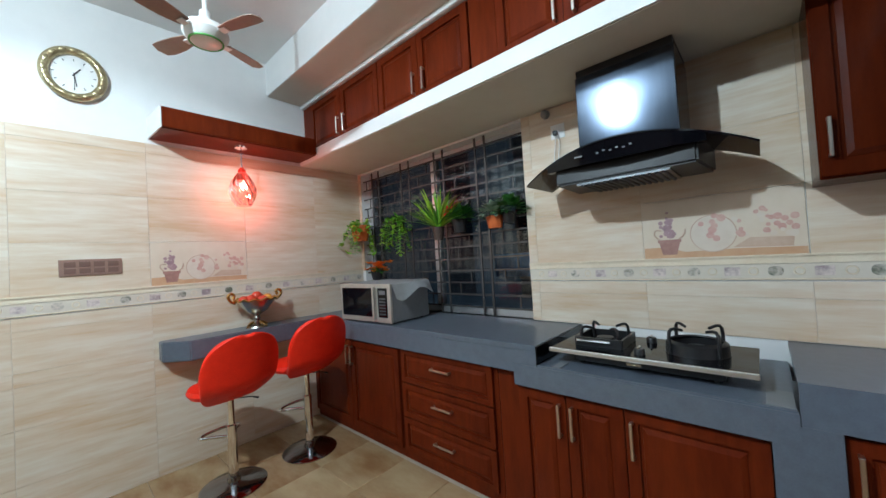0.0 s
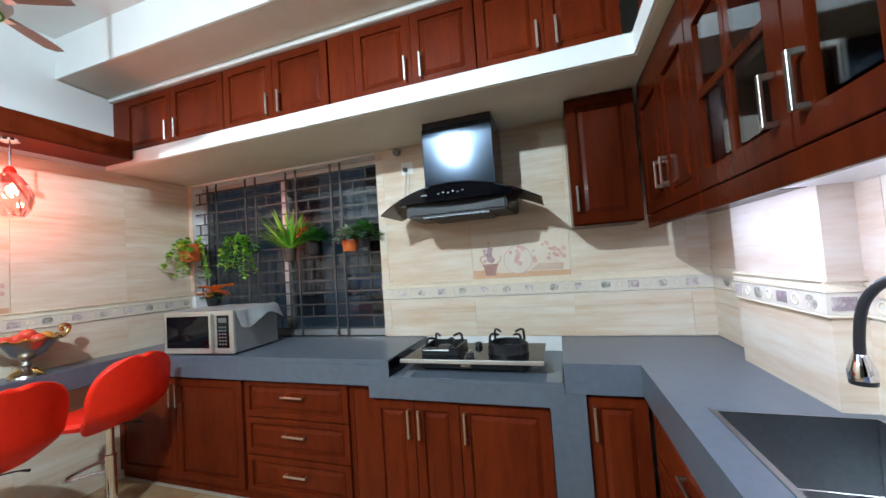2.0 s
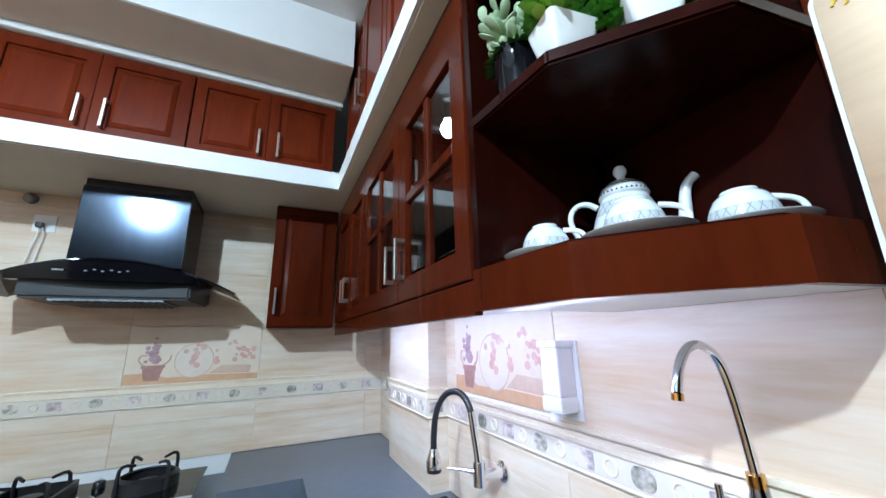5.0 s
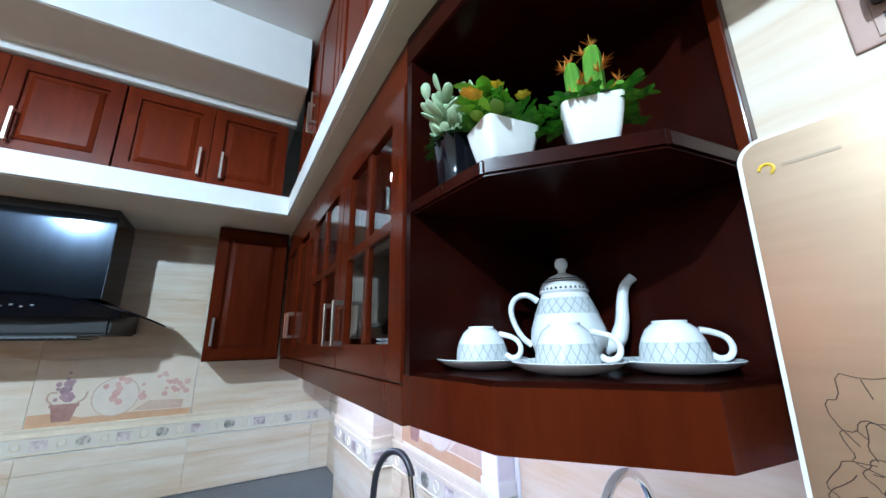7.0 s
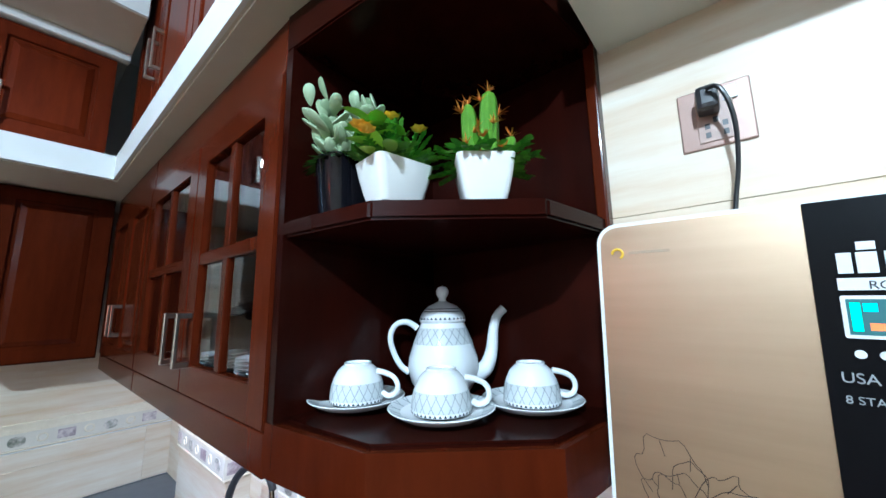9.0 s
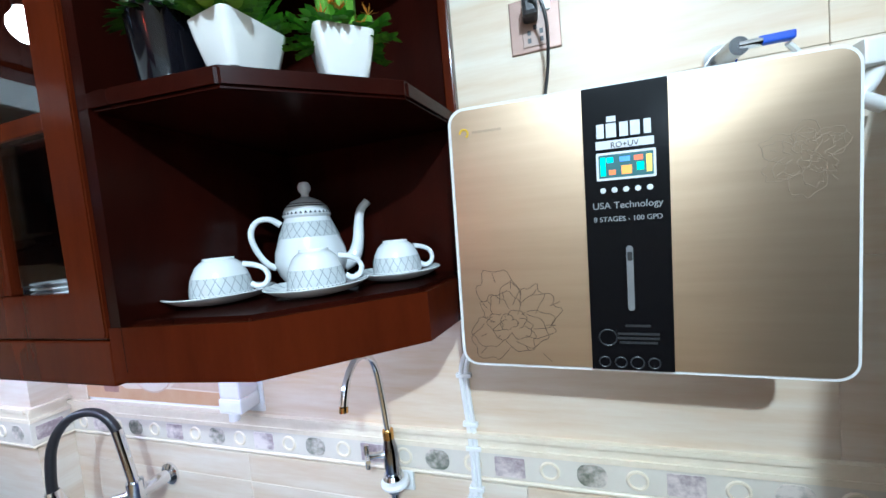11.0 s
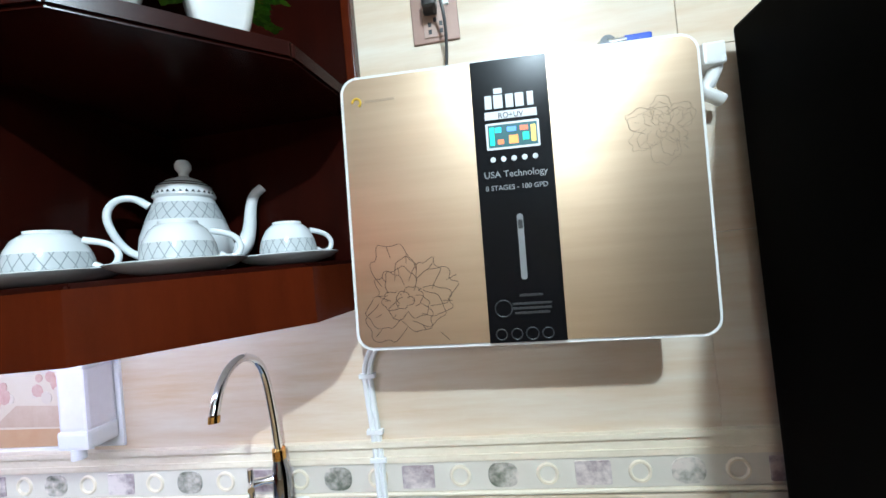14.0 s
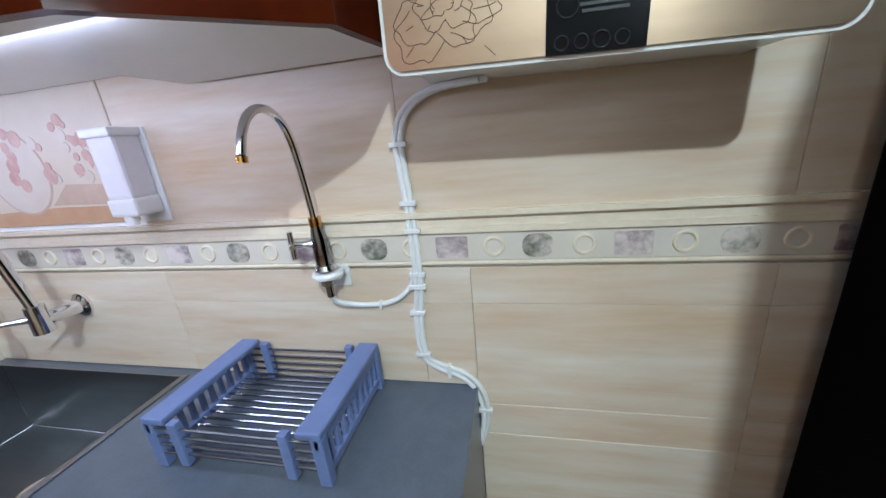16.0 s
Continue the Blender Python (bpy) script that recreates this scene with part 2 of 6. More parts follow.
def handle_bar(parent, x, y, z, length, axis, out):
    """A flat bar handle on two posts. axis: x, y or z; out: the way it stands off."""
    o = Vector(out)
    ax = Vector({"x": (1, 0, 0), "y": (0, 1, 0), "z": (0, 0, 1)}[axis])
    side = o.cross(ax)
    c = Vector((x, y, z))
    bm = bmesh.new()

    def slab(center, la, ls, lo):
        m = Matrix((ax, side, o)).transposed().to_4x4()
        m.translation = center
        bmesh.ops.create_cube(bm, size=1, matrix=m @ Matrix.Diagonal((la, ls, lo, 1)))
    slab(c + o * 0.026, length, 0.012, 0.008)
    for s in (-1, 1):
        slab(c + ax * s * (length / 2 - 0.006) + o * 0.013, 0.012, 0.012, 0.026)
    bmesh.ops.bevel(bm, geom=bm.edges[:], offset=0.0015, segments=1, affect="EDGES")
    return part("handle", bm, M_NICKEL, parent, "satin nickel bar handle")


def ring_slab(o, n, d0, d1):
    """A flat frame between an outer and an inner rectangle (u0, u1, v0, v1), as one mesh in u, depth, v."""
    bm = bmesh.new()
    loops = []
    for (u0, u1, v0, v1), d in ((o, d0), (o, d1), (n, d1), (n, d0)):
        loops.append([bm.verts.new((u, d, v)) for u, v in ((u0, v0), (u1, v0), (u1, v1), (u0, v1))])
    for a, b in zip(loops, loops[1:] + loops[:1]):
        for k in range(4):
            bm.faces.new((a[k], a[(k + 1) % 4], b[(k + 1) % 4], b[k]))
    bmesh.ops.recalc_face_normals(bm, faces=bm.faces)
    bmesh.ops.bevel(bm, geom=bm.edges[:], offset=0.002, segments=2, affect="EDGES")
    return bm


def panel_door(parent, x0, x1, z0, z1, y, axis="y", mat=None, frame_w=0.05, name="door", panes=None, thick=0.02):
    """A framed door with a raised field. axis y: it lies in x, z and faces -y at y; axis x: in y, z, facing -x at x=y."""
    mat = mat or M_WOOD
    turn = Matrix.Translation((0, y, 0)) if axis == "y" else Matrix.Translation((y, 0, 0)) @ Matrix(((0, 1, 0, 0), (1, 0, 0, 0), (0, 0, 1, 0), (0, 0, 0, 1)))

    def settled(bm):
        bm.transform(turn)
        bmesh.ops.recalc_face_normals(bm, faces=bm.faces)
        return bm
    w = frame_w
    d = part(name, settled(ring_slab((x0, x1, z0, z1), (x0 + w, x1 - w, z0 + w, z1 - w), 0.0, -thick)), mat, parent)
    if panes:
        nx, nz = panes
        for i in range(1, nx):
            c = x0 + w + (x1 - x0 - 2 * w) * i / nx
            part("mullion", settled(box(c - 0.013, c + 0.013, 0.002 - thick, -0.002, z0 + w, z1 - w, 0.002, 1)), mat, d)
        for i in range(1, nz):
            c = z0 + w + (z1 - z0 - 2 * w) * i / nz
            part("crossbar", settled(box(x0 + w, x1 - w, 0.001 - thick, -0.001, c - 0.013, c + 0.013, 0.002, 1)), mat, d)
    else:
        bm = bmesh.new()
        loops = []
        for inset_by, dep in ((w - 0.002, 0.0), (w - 0.002, 0.4), (w + 0.012, 0.4), (w + 0.014, 0.55), (w + 0.032, 0.92)):
            loops.append([bm.verts.new((u, -thick * dep, v)) for u, v in ((x0 + inset_by, z0 + inset_by), (x1 - inset_by, z0 + inset_by), (x1 - inset_by, z1 - inset_by), (x0 + inset_by, z1 - inset_by))])
        for a, b in zip(loops, loops[1:]):
            for k in range(4):
                bm.faces.new((a[k], a[(k + 1) % 4], b[(k + 1) % 4], b[k]))
        bm.faces.new(loops[0]), bm.faces.new(loops[-1])
        part("panel", settled(bm), mat, d)
    return d


def cabinet(name, x0, x1, y0, y1, z0, z1, label, group, mat=None):
    """A carcass with its origin at its base; returns the thing."""
    c = thing(name, ((x0 + x1) / 2, (y0 + y1) / 2, z0), label, "cabinet", group)
    inv = c.matrix_basis.inverted()
    bm = box(x0, x1, y0, y1, z0, z1, 0.002, 1)
    bm.transform(inv)
    part("body", bm, mat or M_WOOD, c)
    return c


def settle(root):
    """Parts were modelled in the world's own metres: bring them into the thing's frame."""
    inv = root.matrix_basis.inverted()
    for o in root.children_recursive:
        if o.name.split(".")[0] != "body" and o.data:
            o.data.transform(inv)


# loft cabinets along the north side, each with two doors
LOFT_Y = -0.55
loft_units = [(-3.84, -2.86), (-2.86, -2.035), (-1.858, -1.136), (-1.136, -0.454)]
for a, b in loft_units:
    c = cabinet("loft_cabinet", a + 0.002, b - 0.002, LOFT_Y, -0.02, SLAB_T, 2.80, "mahogany loft cabinet with two panelled doors", "loft cabinets")
    mid = (a + b) / 2
    for p, q, s in ((a + 0.004, mid - 0.001, 1), (mid + 0.001, b - 0.004, -1)):
        panel_door(c, p, q, SLAB_T + 0.006, 2.79, LOFT_Y - 0.001)
    for s in (-1, 1):
        handle_bar(c, mid + 0.009 + s * 0.045, LOFT_Y - 0.021, 2.48, 0.14, "z", (0, -1, 0))
    settle(c)
for a, b in ((W + 0.002, -3.842), (-2.033, -1.860)):
    c = cabinet("filler_panel", a, b, LOFT_Y - 0.012, -0.02, SLAB_T, 2.80, "plain mahogany filler panel between loft cabinets", "loft cabinets")

# loft cabinets along the east side
for a, b in ((-1.42, -0.62), (-2.14, -1.42)):
    c = cabinet("loft_cabinet", -0.375, -0.02, a + 0.002, b - 0.002, SLAB_T, CEIL - 0.02, "mahogany loft cabinet with tall panelled doors", "east loft cabinets")
    mid = (a + b) / 2
    for p, q in ((a + 0.004, mid - 0.001), (mid + 0.001, b - 0.004)):
        panel_door(c, p, q, SLAB_T + 0.006, CEIL - 0.03, -0.376, "x")
    for s in (-1, 1):
        handle_bar(c, -0.396, mid + s * 0.04, 2.62, 0.15, "z", (-1, 0, 0))
    settle(c)

# ---- worktops ----
CT = 0.90
top = tagged(part("worktop", prism([(W, 0.0), (W, -0.60), (-1.735, -0.60), (-1.735, 0.0)], CT - 0.03, CT, 0.003), M_GRANITE), "grey granite worktop under the window", "worktop")
part("apron", box(W, -1.735, -0.60, -0.575, 0.757, CT - 0.03), M_GRANITE, top)
part("sill", box(WX0, WX1, 0.0, 0.14, CT - 0.03, CT), M_GRANITE, top)
hobtop = tagged(part("hob_worktop", prism([(-1.731, -0.004), (-1.731, -0.60), (-0.837, -0.60), (-0.837, -0.004)], 0.78, 0.81, 0.003), M_GRANITE), "lowered grey granite slab under the hob", "worktop")
part("apron", box(-1.86, -0.835, -0.604, -0.575, 0.695, 0.80), M_GRANITE, hobtop)
part("side_upstand", box(-1.735, -1.729, -0.60, -0.004, 0.81, CT - 0.004), M_GLASS_BLACK, hobtop)
easttop = thing("corner_worktop", (-0.3, -0.3, CT), "light grey granite corner worktop with a sink cut-out", "worktop")
SX0, SX1, SY0, SY1 = -0.405, -0.03, -1.68, -1.06
for b in (prism([(-0.833, -0.004), (-0.833, -0.60), (-0.51, -0.60), (-0.51, SY1), (-0.0, SY1), (-0.0, -0.004)], CT - 0.03, CT), box(-0.51, SX0, SY0, SY1, CT - 0.03, CT), box(SX1, 0, SY0, SY1, CT - 0.03, CT), box(-0.51, 0, -2.385, SY0, CT - 0.03, CT)):
    b.transform(easttop.matrix_basis.inverted())
    part("slab", b, M_GRANITE, easttop)
for b in (box(-0.833, -0.51, -0.60, -0.575, 0.762, CT - 0.03), box(-0.51, -0.485, -2.385, -0.60, 0.762, CT - 0.03), box(-0.905, -0.745, -0.602, -0.12, 0.0, 0.762), box(-0.51, 0, -2.385, -2.355, 0.0, CT - 0.03)):
    b.transform(easttop.matrix_basis.inverted())
    part("apron", b, M_GRANITE, easttop)
bar = tagged(part("bar_counter", prism([(W, -0.602), (W, -1.69), (W + 0.10, -1.69), (W + 0.235, -1.56), (W + 0.235, -0.602)], 0.77, CT + 0.003, 0.006), M_GRANITE), "grey granite breakfast bar fixed to the tiled wall", "bar counter")

# ---- base cabinets ----
FY = -0.575


def base_unit(x0, x1, z1, doors=0, drawers=0, label="", axis="y", at=FY):
    if axis == "y":
        c = cabinet("base_cabinet", x0 + 0.001, x1 - 0.001, at + 0.02, -0.05, 0.0, z1, label, "base cabinets")
    else:
        c = cabinet("base_cabinet", at + 0.02, -0.05, x0 + 0.001, x1 - 0.001, 0.0, 0.68, label, "base cabinets")
    out = (0, -1, 0) if axis == "y" else (-1, 0, 0)
    if doors:
        w = (x1 - x0) / doors
        for i in range(doors):
            panel_door(c, x0 + i * w + 0.002, x0 + (i + 1) * w - 0.002, 0.06, z1 - 0.012, at + 0.018, axis)
            hx = x0 + (i + 1) * w - 0.03 if i % 2 == 0 and doors > 1 else x0 + i * w + 0.03
            p = (hx, at - 0.002) if axis == "y" else (at - 0.002, hx)
            handle_bar(c, *p, z1 - 0.13, 0.15, "z", out)
    for i in range(drawers):
        h = (z1 - 0.06) / drawers
        panel_door(c, x0 + 0.03, x1 - 0.03, 0.06 + i * h + 0.004, 0.06 + (i + 1) * h - 0.004, at + 0.018, axis, None, 0.035, "drawer_front")
        p = ((x0 + x1) / 2, at - 0.002) if axis == "y" else (at - 0.002, (x0 + x1) / 2)
        handle_bar(c, *p, 0.06 + (i + 0.6) * h, 0.16, "x" if axis == "y" else "y", out)
    settle(c)
    return c


base_unit(W + 0.002, -2.80, 0.755, 2, 0, "dark mahogany base cabinet in the corner by the bar")
base_unit(-2.80, -1.99, 0.755, 0, 3, "mahogany base cabinet with three drawers")
base_unit(-1.99, -1.86, 0.755, 0, 0, "narrow mahogany filler base cabinet")
base_unit(-1.86, -1.36, 0.693, 2, 0, "mahogany base cabinet below the hob")
base_unit(-1.36, -0.907, 0.693, 1, 0, "single door mahogany base cabinet below the hob")
base_unit(-0.743, -0.49, 0.76, 1, 0, "narrow mahogany corner base cabinet")
base_unit(-1.60, -0.60, 0.76, 0, 3, "mahogany base cabinet with drawers below the sink", "x", -0.485)
base_unit(-2.35, -1.60, 0.76, 2, 0, "mahogany base cabinet at the worktop end", "x", -0.485)

# ---- wall cabinets ----
CB = 1.51
c = cabinet("wall_cabinet", -0.72, -0.372, -0.27, -0.004, 1.555, SLAB_B - 0.002, "single door mahogany wall cabinet beside the hood", "wall cabinets", M_WOOD_SHADED)
panel_door(c, -0.715, -0.378, 1.562, SLAB_B - 0.01, -0.271, "y", M_WOOD_SHADED)
handle_bar(c, -0.69, -0.292, 1.70, 0.14, "z", (0, -1, 0))
settle(c)

# east wall cabinets: two solid doors, two glazed doors, then the open corner shelf
M_PANE = bpy.data.materials.new("clear_glass")
M_PANE.use_nodes = True
_t = M_PANE.node_tree
_t.nodes.remove(_t.nodes["Principled BSDF"])
_g, _tr, _mx, _fr = (_t.nodes.new(n) for n in ("ShaderNodeBsdfGlossy", "ShaderNodeBsdfTransparent", "ShaderNodeMixShader", "ShaderNodeLayerWeight"))
_g.inputs["Roughness"].default_value = 0.02
_tr.inputs[0].default_value = (0.86, 0.88, 0.90, 1)
_fr.inputs["Blend"].default_value = 0.5
_pw, _sc = _t.nodes.new("ShaderNodeMath"), _t.nodes.new("ShaderNodeMath")
_pw.operation, _sc.operation = "POWER", "MULTIPLY_ADD"
_pw.inputs[1].default_value = 4.0
_sc.inputs[1].default_value, _sc.inputs[2].default_value = 0.8, 0.05
_t.links.new(_fr.outputs["Facing"], _pw.inputs[0])
_t.links.new(_pw.outputs[0], _sc.inputs[0])
_t.links.new(_sc.outputs[0], _mx.inputs[0])
_t.links.new(_tr.outputs[0], _mx.inputs[1])
_t.links.new(_g.outputs[0], _mx.inputs[2])
_t.links.new(_mx.outputs[0], _t.nodes["Material Output"].inputs[0])


def open_unit(x0, x1, y0, y1, z0, z1, label, shelf_z=None):
    """A hollow wall cabinet, open to -x, with its boards as parts."""
    c = thing("wall_cabinet", ((x0 + x1) / 2, (y0 + y1) / 2, z0), label, "cabinet", "wall cabinets")
    t = 0.018
    part("back", box(x1 - 0.008, x1, y0, y1, z0, z1), M_WOOD_SHADED_IN, c)
    part("side", box(x0, x1 - 0.008, y0, y0 + t, z0, z1), M_WOOD_SHADED_IN, c)
    part("side", box(x0, x1 - 0.008, y1 - t, y1, z0, z1), M_WOOD_SHADED_IN, c)
    part("bottom", box(x0, x1 - 0.008, y0 + t, y1 - t, z0, z0 + 0.02), M_WOOD_SHADED_IN, c)
    part("top", box(x0, x1 - 0.008, y0 + t, y1 - t, z1 - t, z1), M_WOOD_SHADED_IN, c)
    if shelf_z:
        part("shelf", box(x0 + 0.03, x1 - 0.008, y0 + t, y1 - t, shelf_z - 0.016, shelf_z), M_WOOD_SHADED_IN, c)
    return c


EX = -0.345
c = open_unit(EX, -0.09, -0.995, -0.30, 1.555, 2.262, "mahogany wall cabinet with two solid panelled doors", 1.9)
panel_door(c, -0.993, -0.665, 1.575, 2.155, EX - 0.001, "x", M_WOOD_SHADED)
panel_door(c, -0.661, -0.302, 1.575, 2.155, EX - 0.001, "x", M_WOOD_SHADED)
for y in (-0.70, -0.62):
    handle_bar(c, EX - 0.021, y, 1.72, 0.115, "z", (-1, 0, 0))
part("rail", box(EX - 0.018, EX, -0.995, -0.30, CB, 1.572, 0.003), M_WOOD_SHADED, c)
part("fascia", box(EX - 0.016, EX, -0.995, -0.30, 2.158, 2.262, 0.003), M_WOOD_SHADED, c)
settle(c)
glazed = open_unit(EX, -0.004, -1.907, -1.06, 1.555, 2.262, "mahogany wall cabinet with two glazed doors", 1.875)
for a, b in ((-1.906, -1.485), (-1.481, -1.0)):
    d = panel_door(glazed, a, b, 1.575, 2.155, EX - 0.001, "x", M_WOOD_SHADED, 0.062, "glazed_door", (2, 2))
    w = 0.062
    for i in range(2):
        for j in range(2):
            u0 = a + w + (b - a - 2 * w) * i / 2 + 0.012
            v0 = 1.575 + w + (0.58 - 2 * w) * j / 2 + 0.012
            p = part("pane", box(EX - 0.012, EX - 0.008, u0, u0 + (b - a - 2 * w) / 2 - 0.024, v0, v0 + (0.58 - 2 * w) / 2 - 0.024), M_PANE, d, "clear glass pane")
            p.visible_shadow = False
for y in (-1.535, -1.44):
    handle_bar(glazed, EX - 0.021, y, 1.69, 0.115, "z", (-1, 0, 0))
part("rail", box(EX - 0.018, EX, -1.906, -1.0, CB, 1.572, 0.003), M_WOOD_SHADED, glazed)
part("fascia", box(EX - 0.016, EX, -1.906, -1.0, 2.158, 2.262, 0.003), M_WOOD_SHADED, glazed)
part("underside", box(EX, -0.012, -1.90, -1.06, 1.549, 1.5545), M_WHITE, glazed, "white laminated underside")
settle(glazed)

# open corner shelf with chamfered boards
shelf = thing("corner_shelf", (-0.15, -2.1, CB), "mahogany open corner shelf with chamfered boards, shade put into its colour", "shelf", "wall cabinets")
PLAN = [(-0.004, -1.909), (-0.364, -1.909), (-0.343, -2.117), (-0.194, -2.289), (-0.004, -2.316)]
part("bottom", prism([(-0.03, -1.915), (-0.35, -1.915), (-0.335, -2.112), (-0.190, -2.277), (-0.02, -2.304)], 1.524, 1.595, 0.003), M_WOOD_SHADED_IN, shelf)
part("front_board", prism([(-0.364, -1.909), (-0.343, -2.117), (-0.194, -2.289), (-0.186, -2.276), (-0.331, -2.110), (-0.351, -1.909)], CB + 0.006, 1.589), M_WOOD_SHADED, shelf)
part("end_board", prism([(-0.194, -2.289), (-0.004, -2.316), (-0.004, -2.304), (-0.186, -2.276)], CB + 0.006, 1.589), M_WOOD_SHADED, shelf)
part("middle_board", prism(PLAN, 1.862, 1.888, 0.004), M_WOOD_SHADED_IN, shelf)
part("top_board", prism(PLAN, 2.19, 2.262, 0.003), M_WOOD_SHADED_IN, shelf)
part("back", box(-0.010, -0.003, -2.300, -1.93, 1.53, 2.19), M_WOOD_SHADED_IN, shelf)
part("side", box(-0.362, -0.010, -1.93, -1.910, 1.53, 2.19), M_WOOD_SHADED_IN, shelf)
part("stile", box(-0.03, -0.002, -2.318, -2.300, CB, 2.25, 0.003), M_WOOD_SHADED, shelf)
part("underside", prism([(-0.02, -1.915), (-0.35, -1.915), (-0.330, -2.109), (-0.187, -2.274), (-0.02, -2.300)], CB + 0.008, 1.5235), M_WHITE, shelf, "white laminated underside")
inv = shelf.matrix_basis.inverted()
for o in shelf.children:
    o.data.transform(inv)

# ---- cooker hood ----
hood = thing("cooker_hood", (-1.335, -0.02, 1.67), "steel chimney cooker hood with curved black glass canopy", "cooker hood")


def into(root, name, bm, mat, label="", smooth=False, parent=None):
    bm.transform(root.matrix_basis.inverted())
    return part(name, bm, mat, parent or root, label, smooth)


into(hood, "chimney", box(-1.55, -1.12, -0.345, -0.012, 1.84, 2.225, 0.004), M_HOOD, "dark polished steel chimney")
into(hood, "chimney_collar", box(-1.545, -1.125, -0.338, -0.012, 2.225, 2.262), M_BLACK)
bm = bmesh.new()
N = 28
rows = []
for i in range(N + 1):
    u = -1 + 2 * i / N
    x = -1.358 + 0.485 * u
    z = 1.852 - 0.125 * u * u
    yf = -0.475 + 0.10 * u * u
    rows.append([bm.verts.new((x, yf, z)), bm.verts.new((x, -0.05, z)), bm.verts.new((x, -0.05, z - 0.008)), bm.verts.new((x, yf, z - 0.008))])
for a, b in zip(rows, rows[1:]):
    for j in range(4):
        bm.faces.new((a[j], a[(j + 1) % 4], b[(j + 1) % 4], b[j]))
bm.faces.new(rows[0]), bm.faces.new(rows[-1])
bmesh.ops.recalc_face_normals(bm, faces=bm.faces)
into(hood, "canopy", bm, M_GLASS_BLACK, "curved dark glass canopy", True)
bm = bmesh.new()
rows = []
for i in range(N + 1):
    u = -0.68 + 1.36 * i / N
    x = -1.358 + 0.485 * u
    z = 1.842 - 0.125 * u * u
    yf = -0.470 + 0.08 * u * u
    zb = 1.755 + 0.02 * u * u - 0.035 * max(0, abs(u) - 0.45)
    rows.append([bm.verts.new((x, yf, z)), bm.verts.new((x, yf + 0.05, z)), bm.verts.new((x, yf + 0.055, zb)), bm.verts.new((x, yf + 0.01, zb))])
for a, b in zip(rows, rows[1:]):
    for j in range(4):
        bm.faces.new((a[j], a[(j + 1) % 4], b[(j + 1) % 4], b[j]))
bm.faces.new(rows[0]), bm.faces.new(rows[-1])
bmesh.ops.recalc_face_normals(bm, faces=bm.faces)
panel = into(hood, "control_panel", bm, M_GLASS_BLACK, "glossy black control panel", True)
bm = prism([(-1.66, -0.40), (-1.06, -0.40), (-1.03, -0.03), (-1.69, -0.03)], 1.685, 1.80, 0.01)
into(hood, "body", bm, M_BLACK)
into(hood, "filter", box(-1.56, -1.16, -0.385, -0.08, 1.674, 1.684), M_STEEL, "slotted steel grease filter")
for i in range(14):
    into(hood, "slat", box(-1.545 + i * 0.027, -1.532 + i * 0.027, -0.375, -0.09, 1.668, 1.674), M_BLACK)
M_PRINT = material("white_print", (0.70, 0.72, 0.74), 0.5)
M_HPRINT = material("grey_print", (0.16, 0.17, 0.18), 0.5)
into(hood, "badge", box(-1.53, -1.495, -0.474, -0.47, 1.79, 1.797), M_HPRINT)
for i in range(6):
    into(hood, "button", box(-1.43 + i * 0.028, -1.42 + i * 0.028, -0.476, -0.47, 1.79 + 0.006 * (i % 2), 1.796 + 0.006 * (i % 2)), M_HPRINT)

# ---- gas hob ----
hob = thing("gas_hob", (-1.31, -0.32, 0.81), "black glass two-burner gas hob with steel front edge", "hob")
into(hob, "glass_top", box(-1.692, -0.925, -0.525, -0.125, 0.872, 0.884, 0.003), M_GLASS_BLACK)
into(hob, "front_trim", box(-1.695, -0.922, -0.538, -0.525, 0.868, 0.888, 0.003), material("bright_trim", (0.82, 0.84, 0.87), 0.35, 1.0, color2=(0.75, 0.77, 0.80), scale=60, grain=1), "brushed steel front edge")
into(hob, "case", box(-1.60, -1.02, -0.47, -0.16, 0.822, 0.872, 0.008), M_BLACK)
for x in (-1.57, -1.05):
    for y in (-0.44, -0.2):
        into(hob, "foot", turned([(0, 0), (0.014, 0), (0.011, 0.014), (0, 0.014)], 12, (x, y, 0.81)), M_BLACK)
for cx, wok in ((-1.50, False), (-1.125, True)):
    cy = -0.31
    into(hob, "burner", turned([(0, 0), (0.055, 0), (0.055, 0.012), (0.042, 0.016), (0.040, 0.028), (0.02, 0.032), (0, 0.03)], 28, (cx, cy, 0.884)), M_BLACK, "black iron burner", True)
    bm = bmesh.new()
    if wok:
        turned([(0.105, 0), (0.115, 0.0), (0.112, 0.045), (0.096, 0.055), (0.094, 0.048), (0.104, 0.04), (0.105, 0)], 32, (cx, cy, 0.884), bm)
    else:
        r = 0.105
        for s in (-1, 1):
            bx(bm, cx - r, cx + r, cy + s * r - 0.006, cy + s * r + 0.006, 0.884, 0.925)
            bx(bm, cx + s * r - 0.006, cx + s * r + 0.006, cy - r, cy + r, 0.884, 0.9251)
    for k in range(4):
        a = math.pi / 4 + k * math.pi / 2
        d = Vector((math.cos(a), math.sin(a), 0))
        h = 0.995 if wok else 0.972
        p = Vector((cx, cy, 0))
        tube([p + d * 0.118 + Vector((0, 0, 0.886)), p + d * 0.122 + Vector((0, 0, h - 0.02)), p + d * 0.105 + Vector((0, 0, h)), p + d * 0.06 + Vector((0, 0, h - 0.012))], [0.008, 0.007, 0.006], 8, bm, 1)
    into(hob, "pan_support", bm, M_BLACK, "black cast iron pan support", True)
